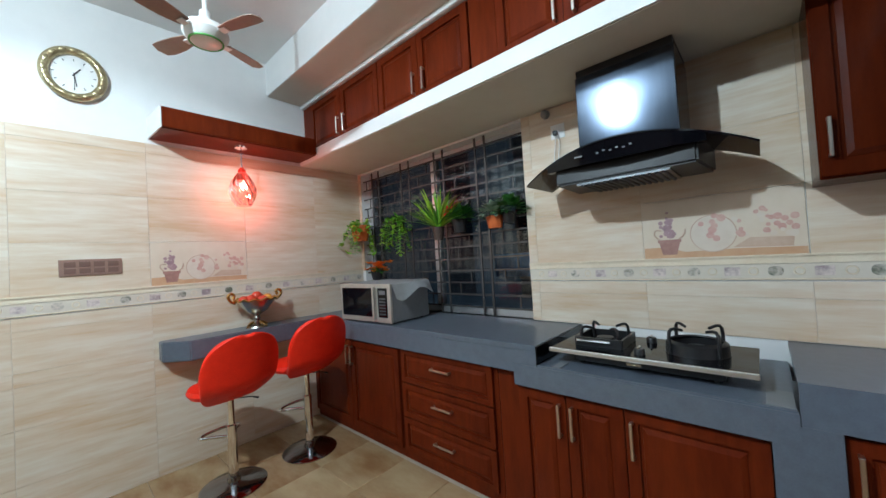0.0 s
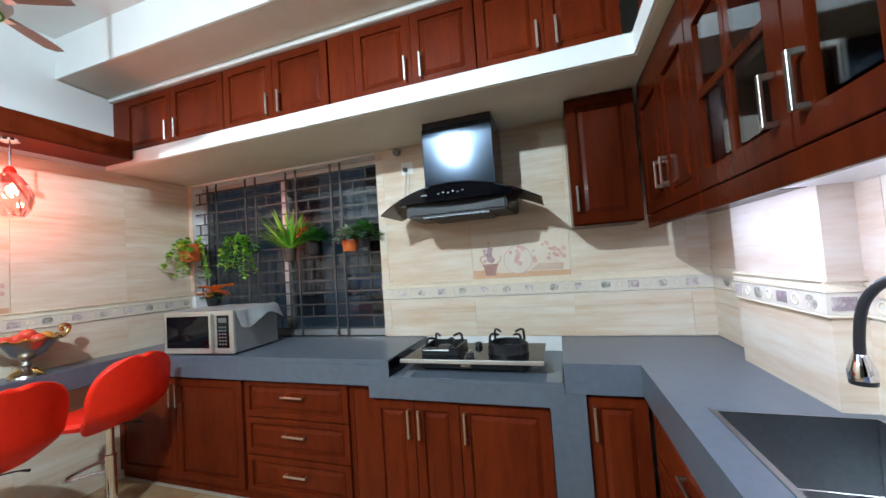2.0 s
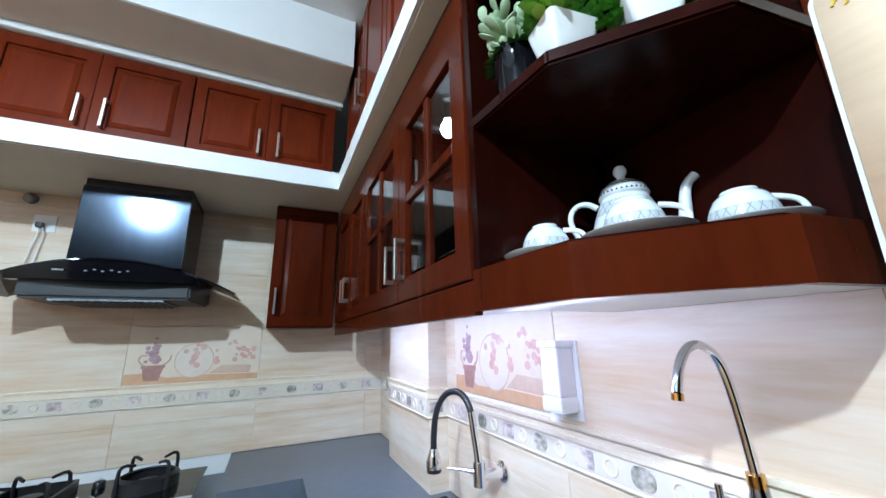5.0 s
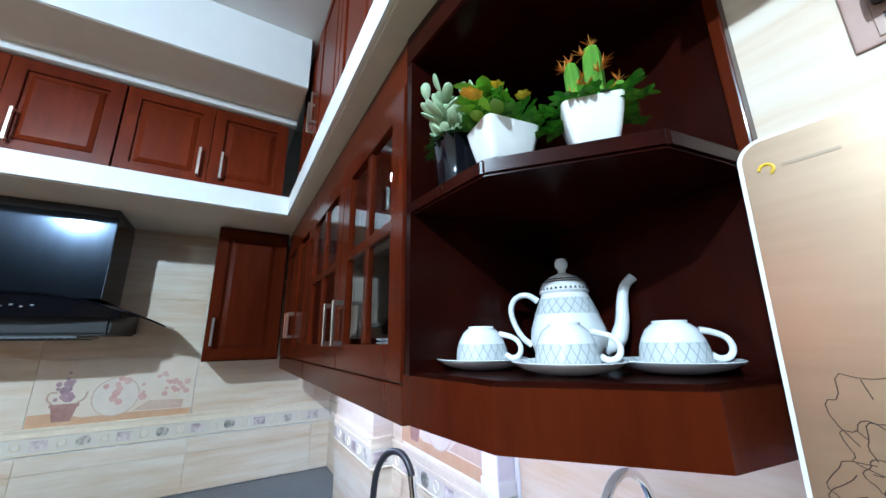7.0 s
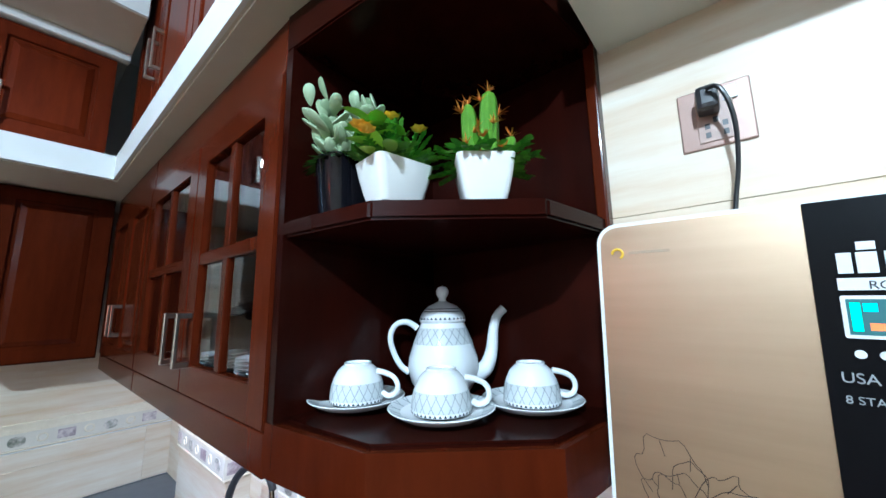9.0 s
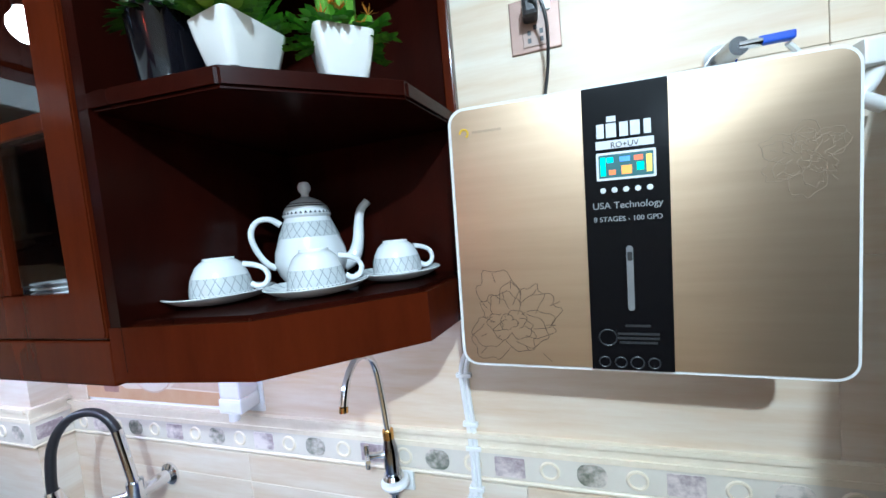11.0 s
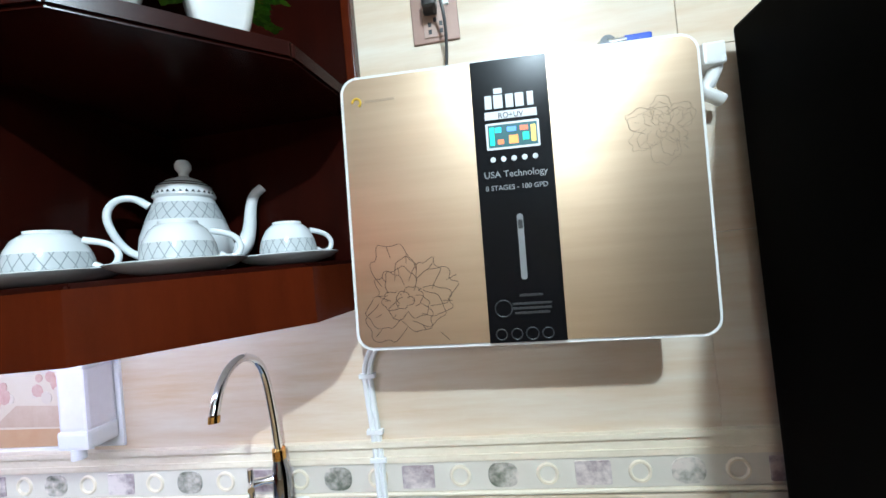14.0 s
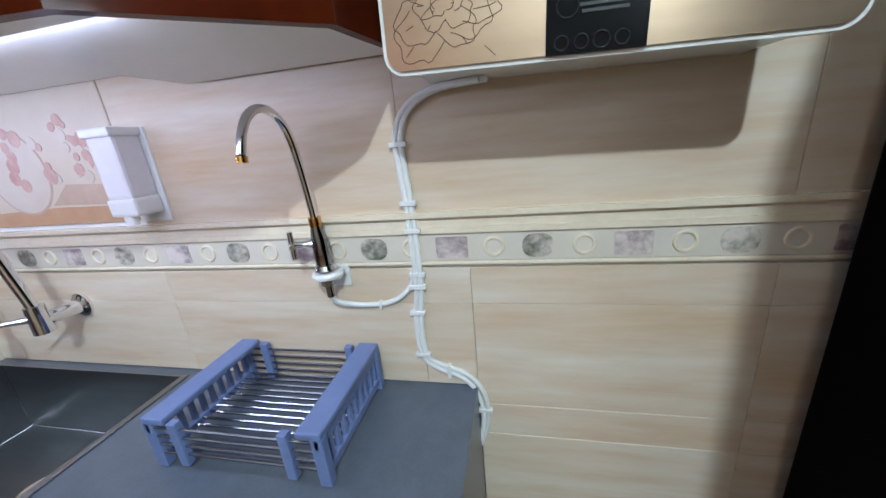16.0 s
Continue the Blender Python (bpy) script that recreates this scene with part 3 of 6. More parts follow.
for y in (-0.45, -0.22):
    k = into(hob, "knob", turned([(0, 0), (0.023, 0), (0.021, 0.022), (0.018, 0.026), (0, 0.026)], 24, (-1.315, y, 0.884)), M_BLACK, "", True)
    into(hob, "grip", box(-1.319, -1.311, y - 0.018, y + 0.018, 0.908, 0.918, 0.002), M_CHROME, "", False, k)
into(hob, "lighter_bar", box(-1.60, -1.44, -0.432, -0.422, 0.905, 0.918, 0.003), M_CHROME)
into(hob, "badge", box(-1.345, -1.29, -0.542, -0.538, 0.855, 0.866), M_STEEL)

# ---- microwave ----
mw = thing("microwave", (-3.155, -0.385, CT), "silver microwave oven on the worktop with a cloth", "microwave", "", 3.0)
part("body", box(-0.29, 0.29, -0.185, 0.20, 0.012, 0.288, 0.006), material("silver_paint", (0.33, 0.34, 0.35), 0.4, 0.5, color2=(0.28, 0.29, 0.30), scale=40, grain=1), mw)
part("front_frame", box(-0.295, 0.295, -0.205, -0.183, 0.012, 0.292, 0.006), material("champagne_silver", (0.58, 0.56, 0.50), 0.35, 0.6, color2=(0.52, 0.50, 0.45), scale=60, grain=1), mw, "champagne silver front frame")
part("door_window", box(-0.265, 0.10, -0.209, -0.204, 0.05, 0.262, 0.002), M_GLASS_BLACK, mw)
part("control_panel", box(0.165, 0.262, -0.209, -0.204, 0.05, 0.262, 0.002), M_GLASS_BLACK, mw)
for r in range(6):
    for q in range(3):
        part("button", box(0.183 + q * 0.023, 0.197 + q * 0.023, -0.2105, -0.208, 0.07 + r * 0.022, 0.08 + r * 0.022), material("dark_button", (0.12, 0.12, 0.12), 0.5) if r + q == 0 else bpy.data.materials["dark_button"], mw)
part("display", box(0.18, 0.248, -0.2105, -0.208, 0.215, 0.245), bpy.data.materials["dark_button"], mw)
part("door_handle", box(0.125, 0.145, -0.235, -0.213, 0.03, 0.275, 0.006), bpy.data.materials["champagne_silver"], mw, "tall vertical bar handle")
for z in (0.04, 0.255):
    part("handle_post", box(0.128, 0.142, -0.215, -0.2, z, z + 0.012), bpy.data.materials["champagne_silver"], mw)
for x in (-0.25, 0.25):
    for y in (-0.15, 0.15):
        part("foot", turned([(0, 0), (0.014, 0), (0.012, 0.013), (0, 0.013)], 10, (x, y, 0)), M_BLACK, mw)
M_CLOTH = material("white_cloth", (0.62, 0.63, 0.64), 0.9, color2=(0.52, 0.53, 0.55), scale=130, grain=0.8, bump=0.25)
bm = bmesh.new()
grid = {}
for i in range(29):
    for j in range(19):
        x, y = -0.30 + i * 0.025, -0.19 + j * 0.022
        z = 0.2925
        if x > 0.292:
            d = x - 0.292
            x, z = 0.297 + d * 0.45 + 0.004 * math.sin(j * 0.9), 0.2925 - d * (0.80 + 0.35 * math.sin(j * 0.35 + 0.6))
        z += 0.0016 * math.sin(i * 0.8 + j * 0.5)
        grid[i, j] = bm.verts.new((x, y, z + 0.0016))
for i in range(28):
    for j in range(18):
        bm.faces.new((grid[i, j], grid[i + 1, j], grid[i + 1, j + 1], grid[i, j + 1]))
bmesh.ops.solidify(bm, geom=bm.faces[:], thickness=-0.002)
cloth = tagged(part("cloth", bm, M_CLOTH, None, "", True, mw.matrix_basis.copy()), "white cloth draped over the microwave top", "cloth")
kettle = thing("electric_kettle", (-3.60, -0.33, CT), "black and steel appliance beside the microwave", "appliance")
part("body", turned([(0, 0.0), (0.07, 0.0), (0.075, 0.02), (0.066, 0.17), (0.05, 0.2), (0, 0.205)], 28), M_STEEL, kettle, "", True)
part("handle", tube([(0.0, -0.06, 0.18), (0.0, -0.115, 0.17), (0.0, -0.115, 0.07), (0.0, -0.07, 0.05)], 0.011, 10, None, 2), M_BLACK, kettle, "", True)

# ---- sink and taps ----
sink = thing("sink", (-0.21, -1.37, CT), "deep square stainless steel kitchen sink", "sink")
sx0, sx1, sy0, sy1, sz = SX0, SX1, SY0, SY1, 0.69
into(sink, "rim", prism([(sx0 - 0.012, sy0 - 0.012), (sx0 - 0.012, sy1 + 0.012), (sx0 + 0.004, sy1 + 0.012), (sx0 + 0.004, sy0 - 0.012)], CT, CT + 0.003), M_SINK)
into(sink, "rim", prism([(sx0 + 0.004, sy0 - 0.012), (sx0 + 0.004, sy0 + 0.004), (sx1, sy0 + 0.004), (sx1, sy0 - 0.012)], CT, CT + 0.003), M_SINK)
for b in (box(sx0, sx0 + 0.004, sy0, sy1, sz, CT), box(sx1 - 0.004, sx1, sy0, sy1, sz, CT), box(sx0 + 0.004, sx1 - 0.004, sy0, sy0 + 0.004, sz, CT), box(sx0 + 0.004, sx1 - 0.004, sy1 - 0.004, sy1, sz, CT)):
    into(sink, "basin_wall", b, M_SINK)
into(sink, "basin_floor", box(sx0, sx1, sy0, sy1, sz - 0.004, sz), M_SINK)
into(sink, "drain", turned([(0, 0.001), (0.045, 0.001), (0.045, 0.004), (0.03, 0.002), (0, 0.002)], 28, (-0.2, -1.37, sz)), M_CHROME, "", True)
into(sink, "seam", tube([(sx0 + 0.006, sy1 - 0.006, sz + 0.003), (sx1 - 0.006, sy1 - 0.006, sz + 0.003), (sx1 - 0.006, sy0 + 0.006, sz + 0.003)], 0.003, 6), M_CHROME)
into(sink, "seam", tube([(sx1 - 0.006, sy1 - 0.006, sz), (sx1 - 0.006, sy1 - 0.006, CT)], 0.003, 6), M_CHROME)

tap = thing("kitchen_tap", (-0.02, -1.42, 1.08), "wall mounted chrome tap with black flexible spout", "tap")
into(tap, "flange", tube([(-0.001, -1.42, 1.078), (-0.012, -1.42, 1.078), (-0.018, -1.42, 1.078)], [0.030, 0.030, 0.02], 24), M_CHROME, "", True)
into(tap, "arm", tube([(-0.015, -1.42, 1.078), (-0.085, -1.415, 1.078)], 0.017, 16), M_CHROME, "", True)
into(tap, "valve_body", tube([(-0.088, -1.415, 1.05), (-0.088, -1.415, 1.115)], [0.020, 0.022, 0.018], 18), M_CHROME, "", True)
into(tap, "lever", tube([(-0.09, -1.415, 1.085), (-0.13, -1.385, 1.092), (-0.165, -1.36, 1.094)], [0.010, 0.006, 0.004], 10), M_CHROME, "", True)
into(tap, "spout", tube([(-0.088, -1.413, 1.11), (-0.092, -1.40, 1.20), (-0.096, -1.385, 1.27), (-0.11, -1.345, 1.308), (-0.135, -1.29, 1.298), (-0.155, -1.252, 1.24), (-0.160, -1.24, 1.15), (-0.160, -1.24, 1.11)], 0.0105, 12, None, 2), M_BLACK, "black flexible hose spout", True)
into(tap, "riser", tube([(-0.088, -1.413, 1.11), (-0.0955, -1.391, 1.25)], 0.0115, 12), M_CHROME, "", True)
into(tap, "spray_head", turned([(0, 0), (0.025, 0), (0.026, 0.02), (0.018, 0.045), (0.013, 0.06), (0, 0.06)], 20, (-0.160, -1.24, 1.06)), M_CHROME, "chrome spray head", True)
into(tap, "nozzle", turned([(0, 0), (0.024, 0), (0.025, 0.012), (0, 0.012)], 20, (-0.160, -1.24, 1.049)), M_BLACK, "", True)

M_BRASS = material("brass", (0.72, 0.42, 0.12), 0.2, 1.0, color2=(0.62, 0.35, 0.10), scale=60, grain=1)
gtap = thing("filter_tap", (-0.02, -2.118, 1.15), "chrome gooseneck water filter tap with gold collar", "tap")
M_DARK_CHROME = material("dark_chrome", (0.30, 0.30, 0.32), 0.10, 1.0)
into(gtap, "thread", tube([(-0.038, -2.118, 1.118), (-0.038, -2.117, 1.16)], 0.0075, 14), M_DARK_CHROME, "", True)
into(gtap, "nut", tube([(-0.038, -2.118, 1.142), (-0.038, -2.118, 1.158)], 0.013, 6), M_DARK_CHROME)
into(gtap, "post", tube([(-0.038, -2.117, 1.17), (-0.038, -2.117, 1.20), (-0.038, -2.117, 1.235), (-0.038, -2.116, 1.26)], [0.013, 0.016, 0.015, 0.010], 18), M_DARK_CHROME, "", True)
into(gtap, "base_flange", tube([(-0.038, -2.118, 1.176), (-0.038, -2.118, 1.184)], [0.022, 0.018], 22), M_CHROME, "", True)
into(gtap, "collar", tube([(-0.038, -2.116, 1.258), (-0.0385, -2.116, 1.275)], 0.0115, 16), M_BRASS, "gold collar", True)
into(gtap, "spout", tube([(-0.0385, -2.116, 1.274), (-0.044, -2.115, 1.345), (-0.054, -2.113, 1.415), (-0.072, -2.111, 1.444), (-0.102, -2.109, 1.457), (-0.134, -2.108, 1.447), (-0.156, -2.108, 1.420), (-0.166, -2.108, 1.392)], 0.0068, 14, None, 2), M_CHROME, "", True)
into(gtap, "tip", tube([(-0.1659, -2.108, 1.391), (-0.1672, -2.108, 1.382)], 0.0078, 12), M_BRASS, "gold spout tip", True)
into(gtap, "lever", tube([(-0.040, -2.112, 1.226), (-0.052, -2.094, 1.228), (-0.062, -2.079, 1.230)], [0.010, 0.006, 0.008], 12), M_CHROME, "", True)
into(gtap, "cross_handle", tube([(-0.063, -2.077, 1.205), (-0.063, -2.077, 1.255)], 0.0052, 10), M_CHROME, "", True)
into(gtap, "cross_handle", tube([(-0.082, -2.090, 1.231), (-0.044, -2.064, 1.231)], 0.0052, 10), M_CHROME, "", True)
into(gtap, "base_ring", turned([(0, 0), (0.029, 0), (0.030, 0.005), (0.027, 0.010), (0, 0.010)], 28, (-0.036, -2.120, 1.160)), M_WHITE, "white base ring", True)
into(gtap, "bracket", box(-0.012, -0.002, -2.150, -2.108, 1.128, 1.172, 0.002), M_WHITE)
into(gtap, "clip_arm", box(-0.036, -0.010, -2.138, -2.124, 1.150, 1.160, 0.002), M_WHITE)

soap = thing("soap_dispenser", (-0.03, -1.745, 1.27), "white wall mounted soap dispenser with clear tank", "soap dispenser")
into(soap, "back_plate", box(-0.014, -0.002, -1.79, -1.70, 1.262, 1.452, 0.004), M_WHITE)
into(soap, "tank", box(-0.085, -0.014, -1.779, -1.711, 1.318, 1.44, 0.008), material("frosted_tank", (0.76, 0.74, 0.75), 0.25, color2=(0.68, 0.65, 0.67), scale=30, grain=1), "frosted clear soap tank")
into(soap, "lid", box(-0.092, -0.012, -1.784, -1.706, 1.436, 1.453, 0.005), M_WHITE)
into(soap, "pump_housing", box(-0.088, -0.014, -1.782, -1.708, 1.284, 1.32, 0.007), M_WHITE)
into(soap, "push_button", turned([(0, 0), (0.014, 0), (0.013, 0.02), (0, 0.022)], 18, (-0.075, -1.745, 1.266)), M_WHITE, "", True)

soap.matrix_basis = Matrix.Translation((0.007, 0.010, 0.014)) @ soap.matrix_basis @ Matrix.Diagonal((0.76, 0.90, 0.97, 1))

# ---- dish rack ----
M_BLUE = material("blue_grey_plastic", (0.17, 0.22, 0.42), 0.45, color2=(0.14, 0.185, 0.36), scale=50, grain=1, bump=0.04)
rack = thing("dish_rack", (-0.15, -2.04, CT + 0.001), "blue plastic dish rack with steel rods", "dish rack")
for y0, y1, inner in ((-1.908, -1.864, -1.873), (-2.188, -2.146, -2.179)):
    into(rack, "side_frame", box(-0.252, -0.018, y0, y1, 0.990, 1.003, 0.004), M_BLUE)
    into(rack, "rail_lip", box(-0.252, -0.018, inner - 0.005, inner + 0.005, 0.972, 0.992, 0.002), M_BLUE)
    for xx in (-0.247, -0.032):
        into(rack, "upright", box(xx - 0.005, xx + 0.011, inner - 0.010, inner + 0.010, 0.902, 0.992, 0.002), M_BLUE)
    into(rack, "bottom_rail", box(-0.247, -0.022, inner - 0.006, inner + 0.006, 0.915, 0.930, 0.002), M_BLUE)
    for i in range(9):
        into(rack, "slat", box(-0.225 + i * 0.0225, -0.217 + i * 0.0225, inner - 0.004, inner + 0.004, 0.930, 0.974), M_BLUE)
for i in range(13):
    into(rack, "rod", tube([(-0.232 + i * 0.0163, -2.178, 0.925), (-0.232 + i * 0.0163, -1.874, 0.925)], 0.0028, 6), M_STEEL)
for x in (-0.248, -0.026):
    for k in range(4):
        into(rack, "rod", tube([(x, -2.178, 0.932 + k * 0.017), (x, -1.874, 0.932 + k * 0.017)], 0.0028, 6), M_STEEL)
    for y in (-1.925, -2.125):
        into(rack, "clip", box(x - 0.007, x + 0.007, y - 0.008, y + 0.008, 0.912, 0.998, 0.002), M_BLUE)

# ---- water purifier ----
pur = thing("water_purifier", (-0.08, -2.56, 1.455), "champagne gold wall mounted water purifier with black display strip", "water purifier")


def plate_yz(x0, x1, y0, y1, z0, z1, r, seg=8):
    """A plate with rounded corners in y, z."""
    bm = bmesh.new()
    pts = []
    for cy, cz, a0 in ((y1 - r, z1 - r, 0), (y0 + r, z1 - r, 90), (y0 + r, z0 + r, 180), (y1 - r, z0 + r, 270)):
        for k in range(seg + 1):
            a = radians(a0 + 90 * k / seg)
            pts.append((cy + r * math.cos(a), cz + r * math.sin(a)))
    A = [bm.verts.new((x0, *p)) for p in pts]
    B = [bm.verts.new((x1, *p)) for p in pts]
    bm.faces.new(A), bm.faces.new(B)
    n = len(pts)
    for i in range(n):
        bm.faces.new((A[i], A[(i + 1) % n], B[(i + 1) % n], B[i]))
    bmesh.ops.recalc_face_normals(bm, faces=bm.faces)
    return bm


PY0, PY1, PZ0, PZ1 = -2.797, -2.322, 1.459, 1.844
into(pur, "case", plate_yz(-0.142, -0.004, PY0 + 0.012, PY1 - 0.012, PZ0 + 0.006, PZ1 - 0.008, 0.02), M_WHITE, "white plastic case", True)
into(pur, "rim", plate_yz(-0.150, -0.138, PY0, PY1, PZ0, PZ1, 0.024), M_WHITE, "white rounded rim", True)
into(pur, "front_panel", plate_yz(-0.153, -0.149, PY0 + 0.005, PY1 - 0.005, PZ0 + 0.005, PZ1 - 0.005, 0.02), M_GOLD_PANEL, "brushed champagne gold front")
strip = into(pur, "display_strip", box(-0.1545, -0.152, -2.607, -2.507, PZ0 + 0.004, PZ1 - 0.004), M_STRIP_BLACK, "glossy black display strip")
XF = -0.1552
M_SCREEN = material("lcd_screen", (0.02, 0.05, 0.06), 0.2, emit=(0.10, 0.35, 0.35), glow=0.35)
screen = into(pur, "screen", box(XF, -0.1543, -2.589, -2.525, 1.722, 1.752), M_SCREEN, "lit colour status screen", False, strip)
into(pur, "screen_frame", plate_yz(XF + 0.0002, -0.1543, -2.592, -2.522, 1.719, 1.755, 0.002), M_PRINT, "", False, strip)
cols = [((0.05, 0.9, 0.55), -2.530, 1.737, 0.006, 0.024), ((0.05, 0.75, 0.9), -2.5385, 1.745, 0.008, 0.007), ((0.1, 0.3, 1.0), -2.556, 1.745, 0.012, 0.006), ((1.0, 0.15, 0.05), -2.572, 1.745, 0.010, 0.006), ((0.05, 0.9, 0.45), -2.574, 1.734, 0.008, 0.010), ((1.0, 0.75, 0.1), -2.584, 1.737, 0.006, 0.022), ((1.0, 0.35, 0.05), -2.558, 1.731, 0.012, 0.011), ((1.0, 0.2, 0.05), -2.541, 1.729, 0.008, 0.006)]
for k, (col, y, z, w, h) in enumerate(cols):
    into(pur, "segment", box(XF - 0.0006, XF, y - w / 2, y + w / 2, z - h / 2, z + h / 2), material("lcd_%s" % "abcdefgh"[k], col, 0.4, emit=col, glow=0.55), "", False, strip)
for i in range(5):
    bm = tube([(XF - 0.0008, -2.529 - i * 0.0138, 1.706), (XF + 0.0004, -2.529 - i * 0.0138, 1.706)], 0.0036, 12)
    into(pur, "indicator", bm, M_PRINT, "", False, strip)


def lettering(text, root, at, size, mat, parent):
    cu = bpy.data.curves.new("lettering", "FONT")
    cu.body, cu.size, cu.extrude, cu.align_x = text, size, 0.0003, "CENTER"
    ob = new("lettering", cu)
    cu.materials.append(mat)
    ob.parent = parent
    ob.matrix_basis = root.matrix_basis.inverted() @ pose(*at, 90, 0, -90)
    return ob


M_PRINT_GREY = material("grey_print", (0.30, 0.31, 0.32), 0.5)
lettering("USA Technology", pur, (XF, -2.557, 1.682), 0.0122, M_PRINT_GREY, strip)
lettering("8 STAGES - 100 GPD", pur, (XF, -2.557, 1.665), 0.0092, M_PRINT_GREY, strip)
lettering("RO+UV", pur, (XF - 0.0009, -2.556, 1.7605), 0.010, M_BLACK, strip)
into(pur, "badge", box(XF - 0.0006, XF + 0.0004, -2.590, -2.522, 1.7595, 1.770), M_PRINT, "", False, strip)
bm = bmesh.new()
for i, (y, w, h) in enumerate(((-2.528, 0.009, 0.018), (-2.541, 0.012, 0.018), (-2.556, 0.010, 0.018), (-2.569, 0.011, 0.018), (-2.583, 0.008, 0.018))):
    bx(bm, XF - 0.0005, XF + 0.0004, y - w / 2, y + w / 2, 1.774, 1.774 + h)
into(pur, "logo_mark", bm, M_PRINT, "", False, strip)
into(pur, "crown_mark", box(XF - 0.0005, XF + 0.0004, -2.547, -2.536, 1.794, 1.801), M_PRINT, "", False, strip)
M_SLOT = material("grey_slot", (0.26, 0.27, 0.28), 0.3, 0.4, color2=(0.2, 0.2, 0.21), scale=50, grain=1)
into(pur, "level_window", plate_yz(XF - 0.0004, XF + 0.0004, -2.562, -2.554, 1.545, 1.632, 0.0038), M_SLOT, "grey water level window", False, strip)
into(pur, "level_mark", plate_yz(XF - 0.0008, XF, -2.561, -2.555, 1.612, 1.624, 0.002), M_BLACK, "", False, strip)
M_DIM = material("dim_print", (0.022, 0.023, 0.025), 0.4)
for i, (w, z) in enumerate(((0.03, 1.523), (0.05, 1.512), (0.05, 1.506), (0.045, 1.500))):
    into(pur, "small_print", box(XF - 0.0004, XF + 0.0004, -2.565 - w / 2, -2.565 + w / 2, z, z + 0.003), M_DIM, "", False, strip)
for y, z, r in ((-2.528, 1.508, 0.011), (-2.523, 1.474, 0.007), (-2.543, 1.474, 0.007), (-2.563, 1.474, 0.008), (-2.583, 1.474, 0.007)):
    bm = tube([(XF, y + r * math.cos(a * 0.3142), z + r * math.sin(a * 0.3142)) for a in range(20)], 0.0009, 6, None, 0, True)
    into(pur, "mark_ring", bm, M_DIM, "", False, strip)
M_LINE = material("engraved_line", (0.055, 0.036, 0.026), 0.5)


rng = random.Random(5)


def peony(cy, cz, size, r):
    """An open flower drawn in thin lines: ruffled petal edges and veins."""
    bm = bmesh.new()
    for ring, count in ((0.16, 3), (0.36, 4), (0.60, 5), (0.82, 6), (1.0, 6)):
        for k in range(count):
            a = 2 * math.pi * (k + rng.random() * 0.8) / count
            d = 2 * math.pi / count * rng.uniform(0.45, 0.75)
            grow = rng.uniform(0.85, 1.15)
            pts = []
            for s in range(11):
                t = -1 + s / 5
                rr = size * ring * grow * (1 - 0.5 * t * t + 0.07 * math.sin(s * 2.3 + k * 1.7 + ring * 9) + rng.uniform(-0.05, 0.05))
                pts.append((-0.1532, cy + rr * math.cos(a + d * t), cz + rr * 0.95 * math.sin(a + d * t)))
            vein = [(-0.1532, cy + size * ring * q * math.cos(a), cz + size * ring * q * math.sin(a)) for q in (0.72, 0.8, 0.9)]
            for line in (pts, vein) if rng.random() < 0.6 else (pts,):
                if all(PY0 + 0.008 < y < PY1 - 0.008 and PZ0 + 0.008 < z for _, y, z in line):
                    tube(line, r, 4, bm, 1)
    return bm


tagged(into(pur, "engraving", peony(-2.396, 1.525, 0.088, 0.0004), M_LINE, "thin engraved peony drawing"), kind="stuff")
tagged(into(pur, "engraving", peony(-2.744, 1.727, 0.047, 0.0003), material("pale_line", (0.36, 0.27, 0.18), 0.5), "faint engraved flower drawing"), kind="stuff")
into(pur, "logo_ring", tube([(-0.1536, -2.346 + 0.006 * math.cos(a * 0.42), 1.806 + 0.006 * math.sin(a * 0.42)) for a in range(11)], 0.0016, 6), material("yellow_print", (0.75, 0.5, 0.03), 0.5))
into(pur, "small_print", box(-0.1536, -0.1528, -2.40, -2.358, 1.805, 1.808), bpy.data.materials["pale_line"])

# it hangs a little askew
pur.matrix_basis = pur.matrix_basis @ Matrix.Rotation(radians(1.4), 4, "X")

# ---- pipes, valves, sockets ----
pipe = thing("water_pipe", (-0.01, -2.3, 0.9), "white plastic water pipe clipped to the tiles", "pipe")
RUN = [(-0.05, -2.43, 1.464), (-0.020, -2.345, 1.463), (-0.012, -2.300, 1.440), (-0.010, -2.279, 1.40), (-0.010, -2.282, 1.344), (-0.010, -2.287, 1.273), (-0.010, -2.288, 1.188), (-0.010, -2.287, 1.119), (-0.010, -2.276, 1.045), (-0.010, -2.279, 0.967), (-0.010, -2.312, 0.944), (-0.010, -2.368, 0.927), (-0.010, -2.398, 0.875), (-0.010, -2.398, 0.802), (-0.010, -2.378, 0.747)]
for dy in (-0.005, 0.005):
    into(pipe, "hose", tube([(x, y + dy, z - dy * (0.8 if z < 0.95 else 0.0)) for x, y, z in RUN], 0.0052, 8, None, 2), M_WHITE, "", True)
into(pipe, "branch_hose", tube([(-0.038, -2.118, 1.12), (-0.030, -2.122, 1.100), (-0.012, -2.155, 1.086), (-0.010, -2.205, 1.086), (-0.010, -2.245, 1.098), (-0.010, -2.272, 1.125), (-0.010, -2.281, 1.16)], 0.0052, 8, None, 2), M_WHITE, "", True)
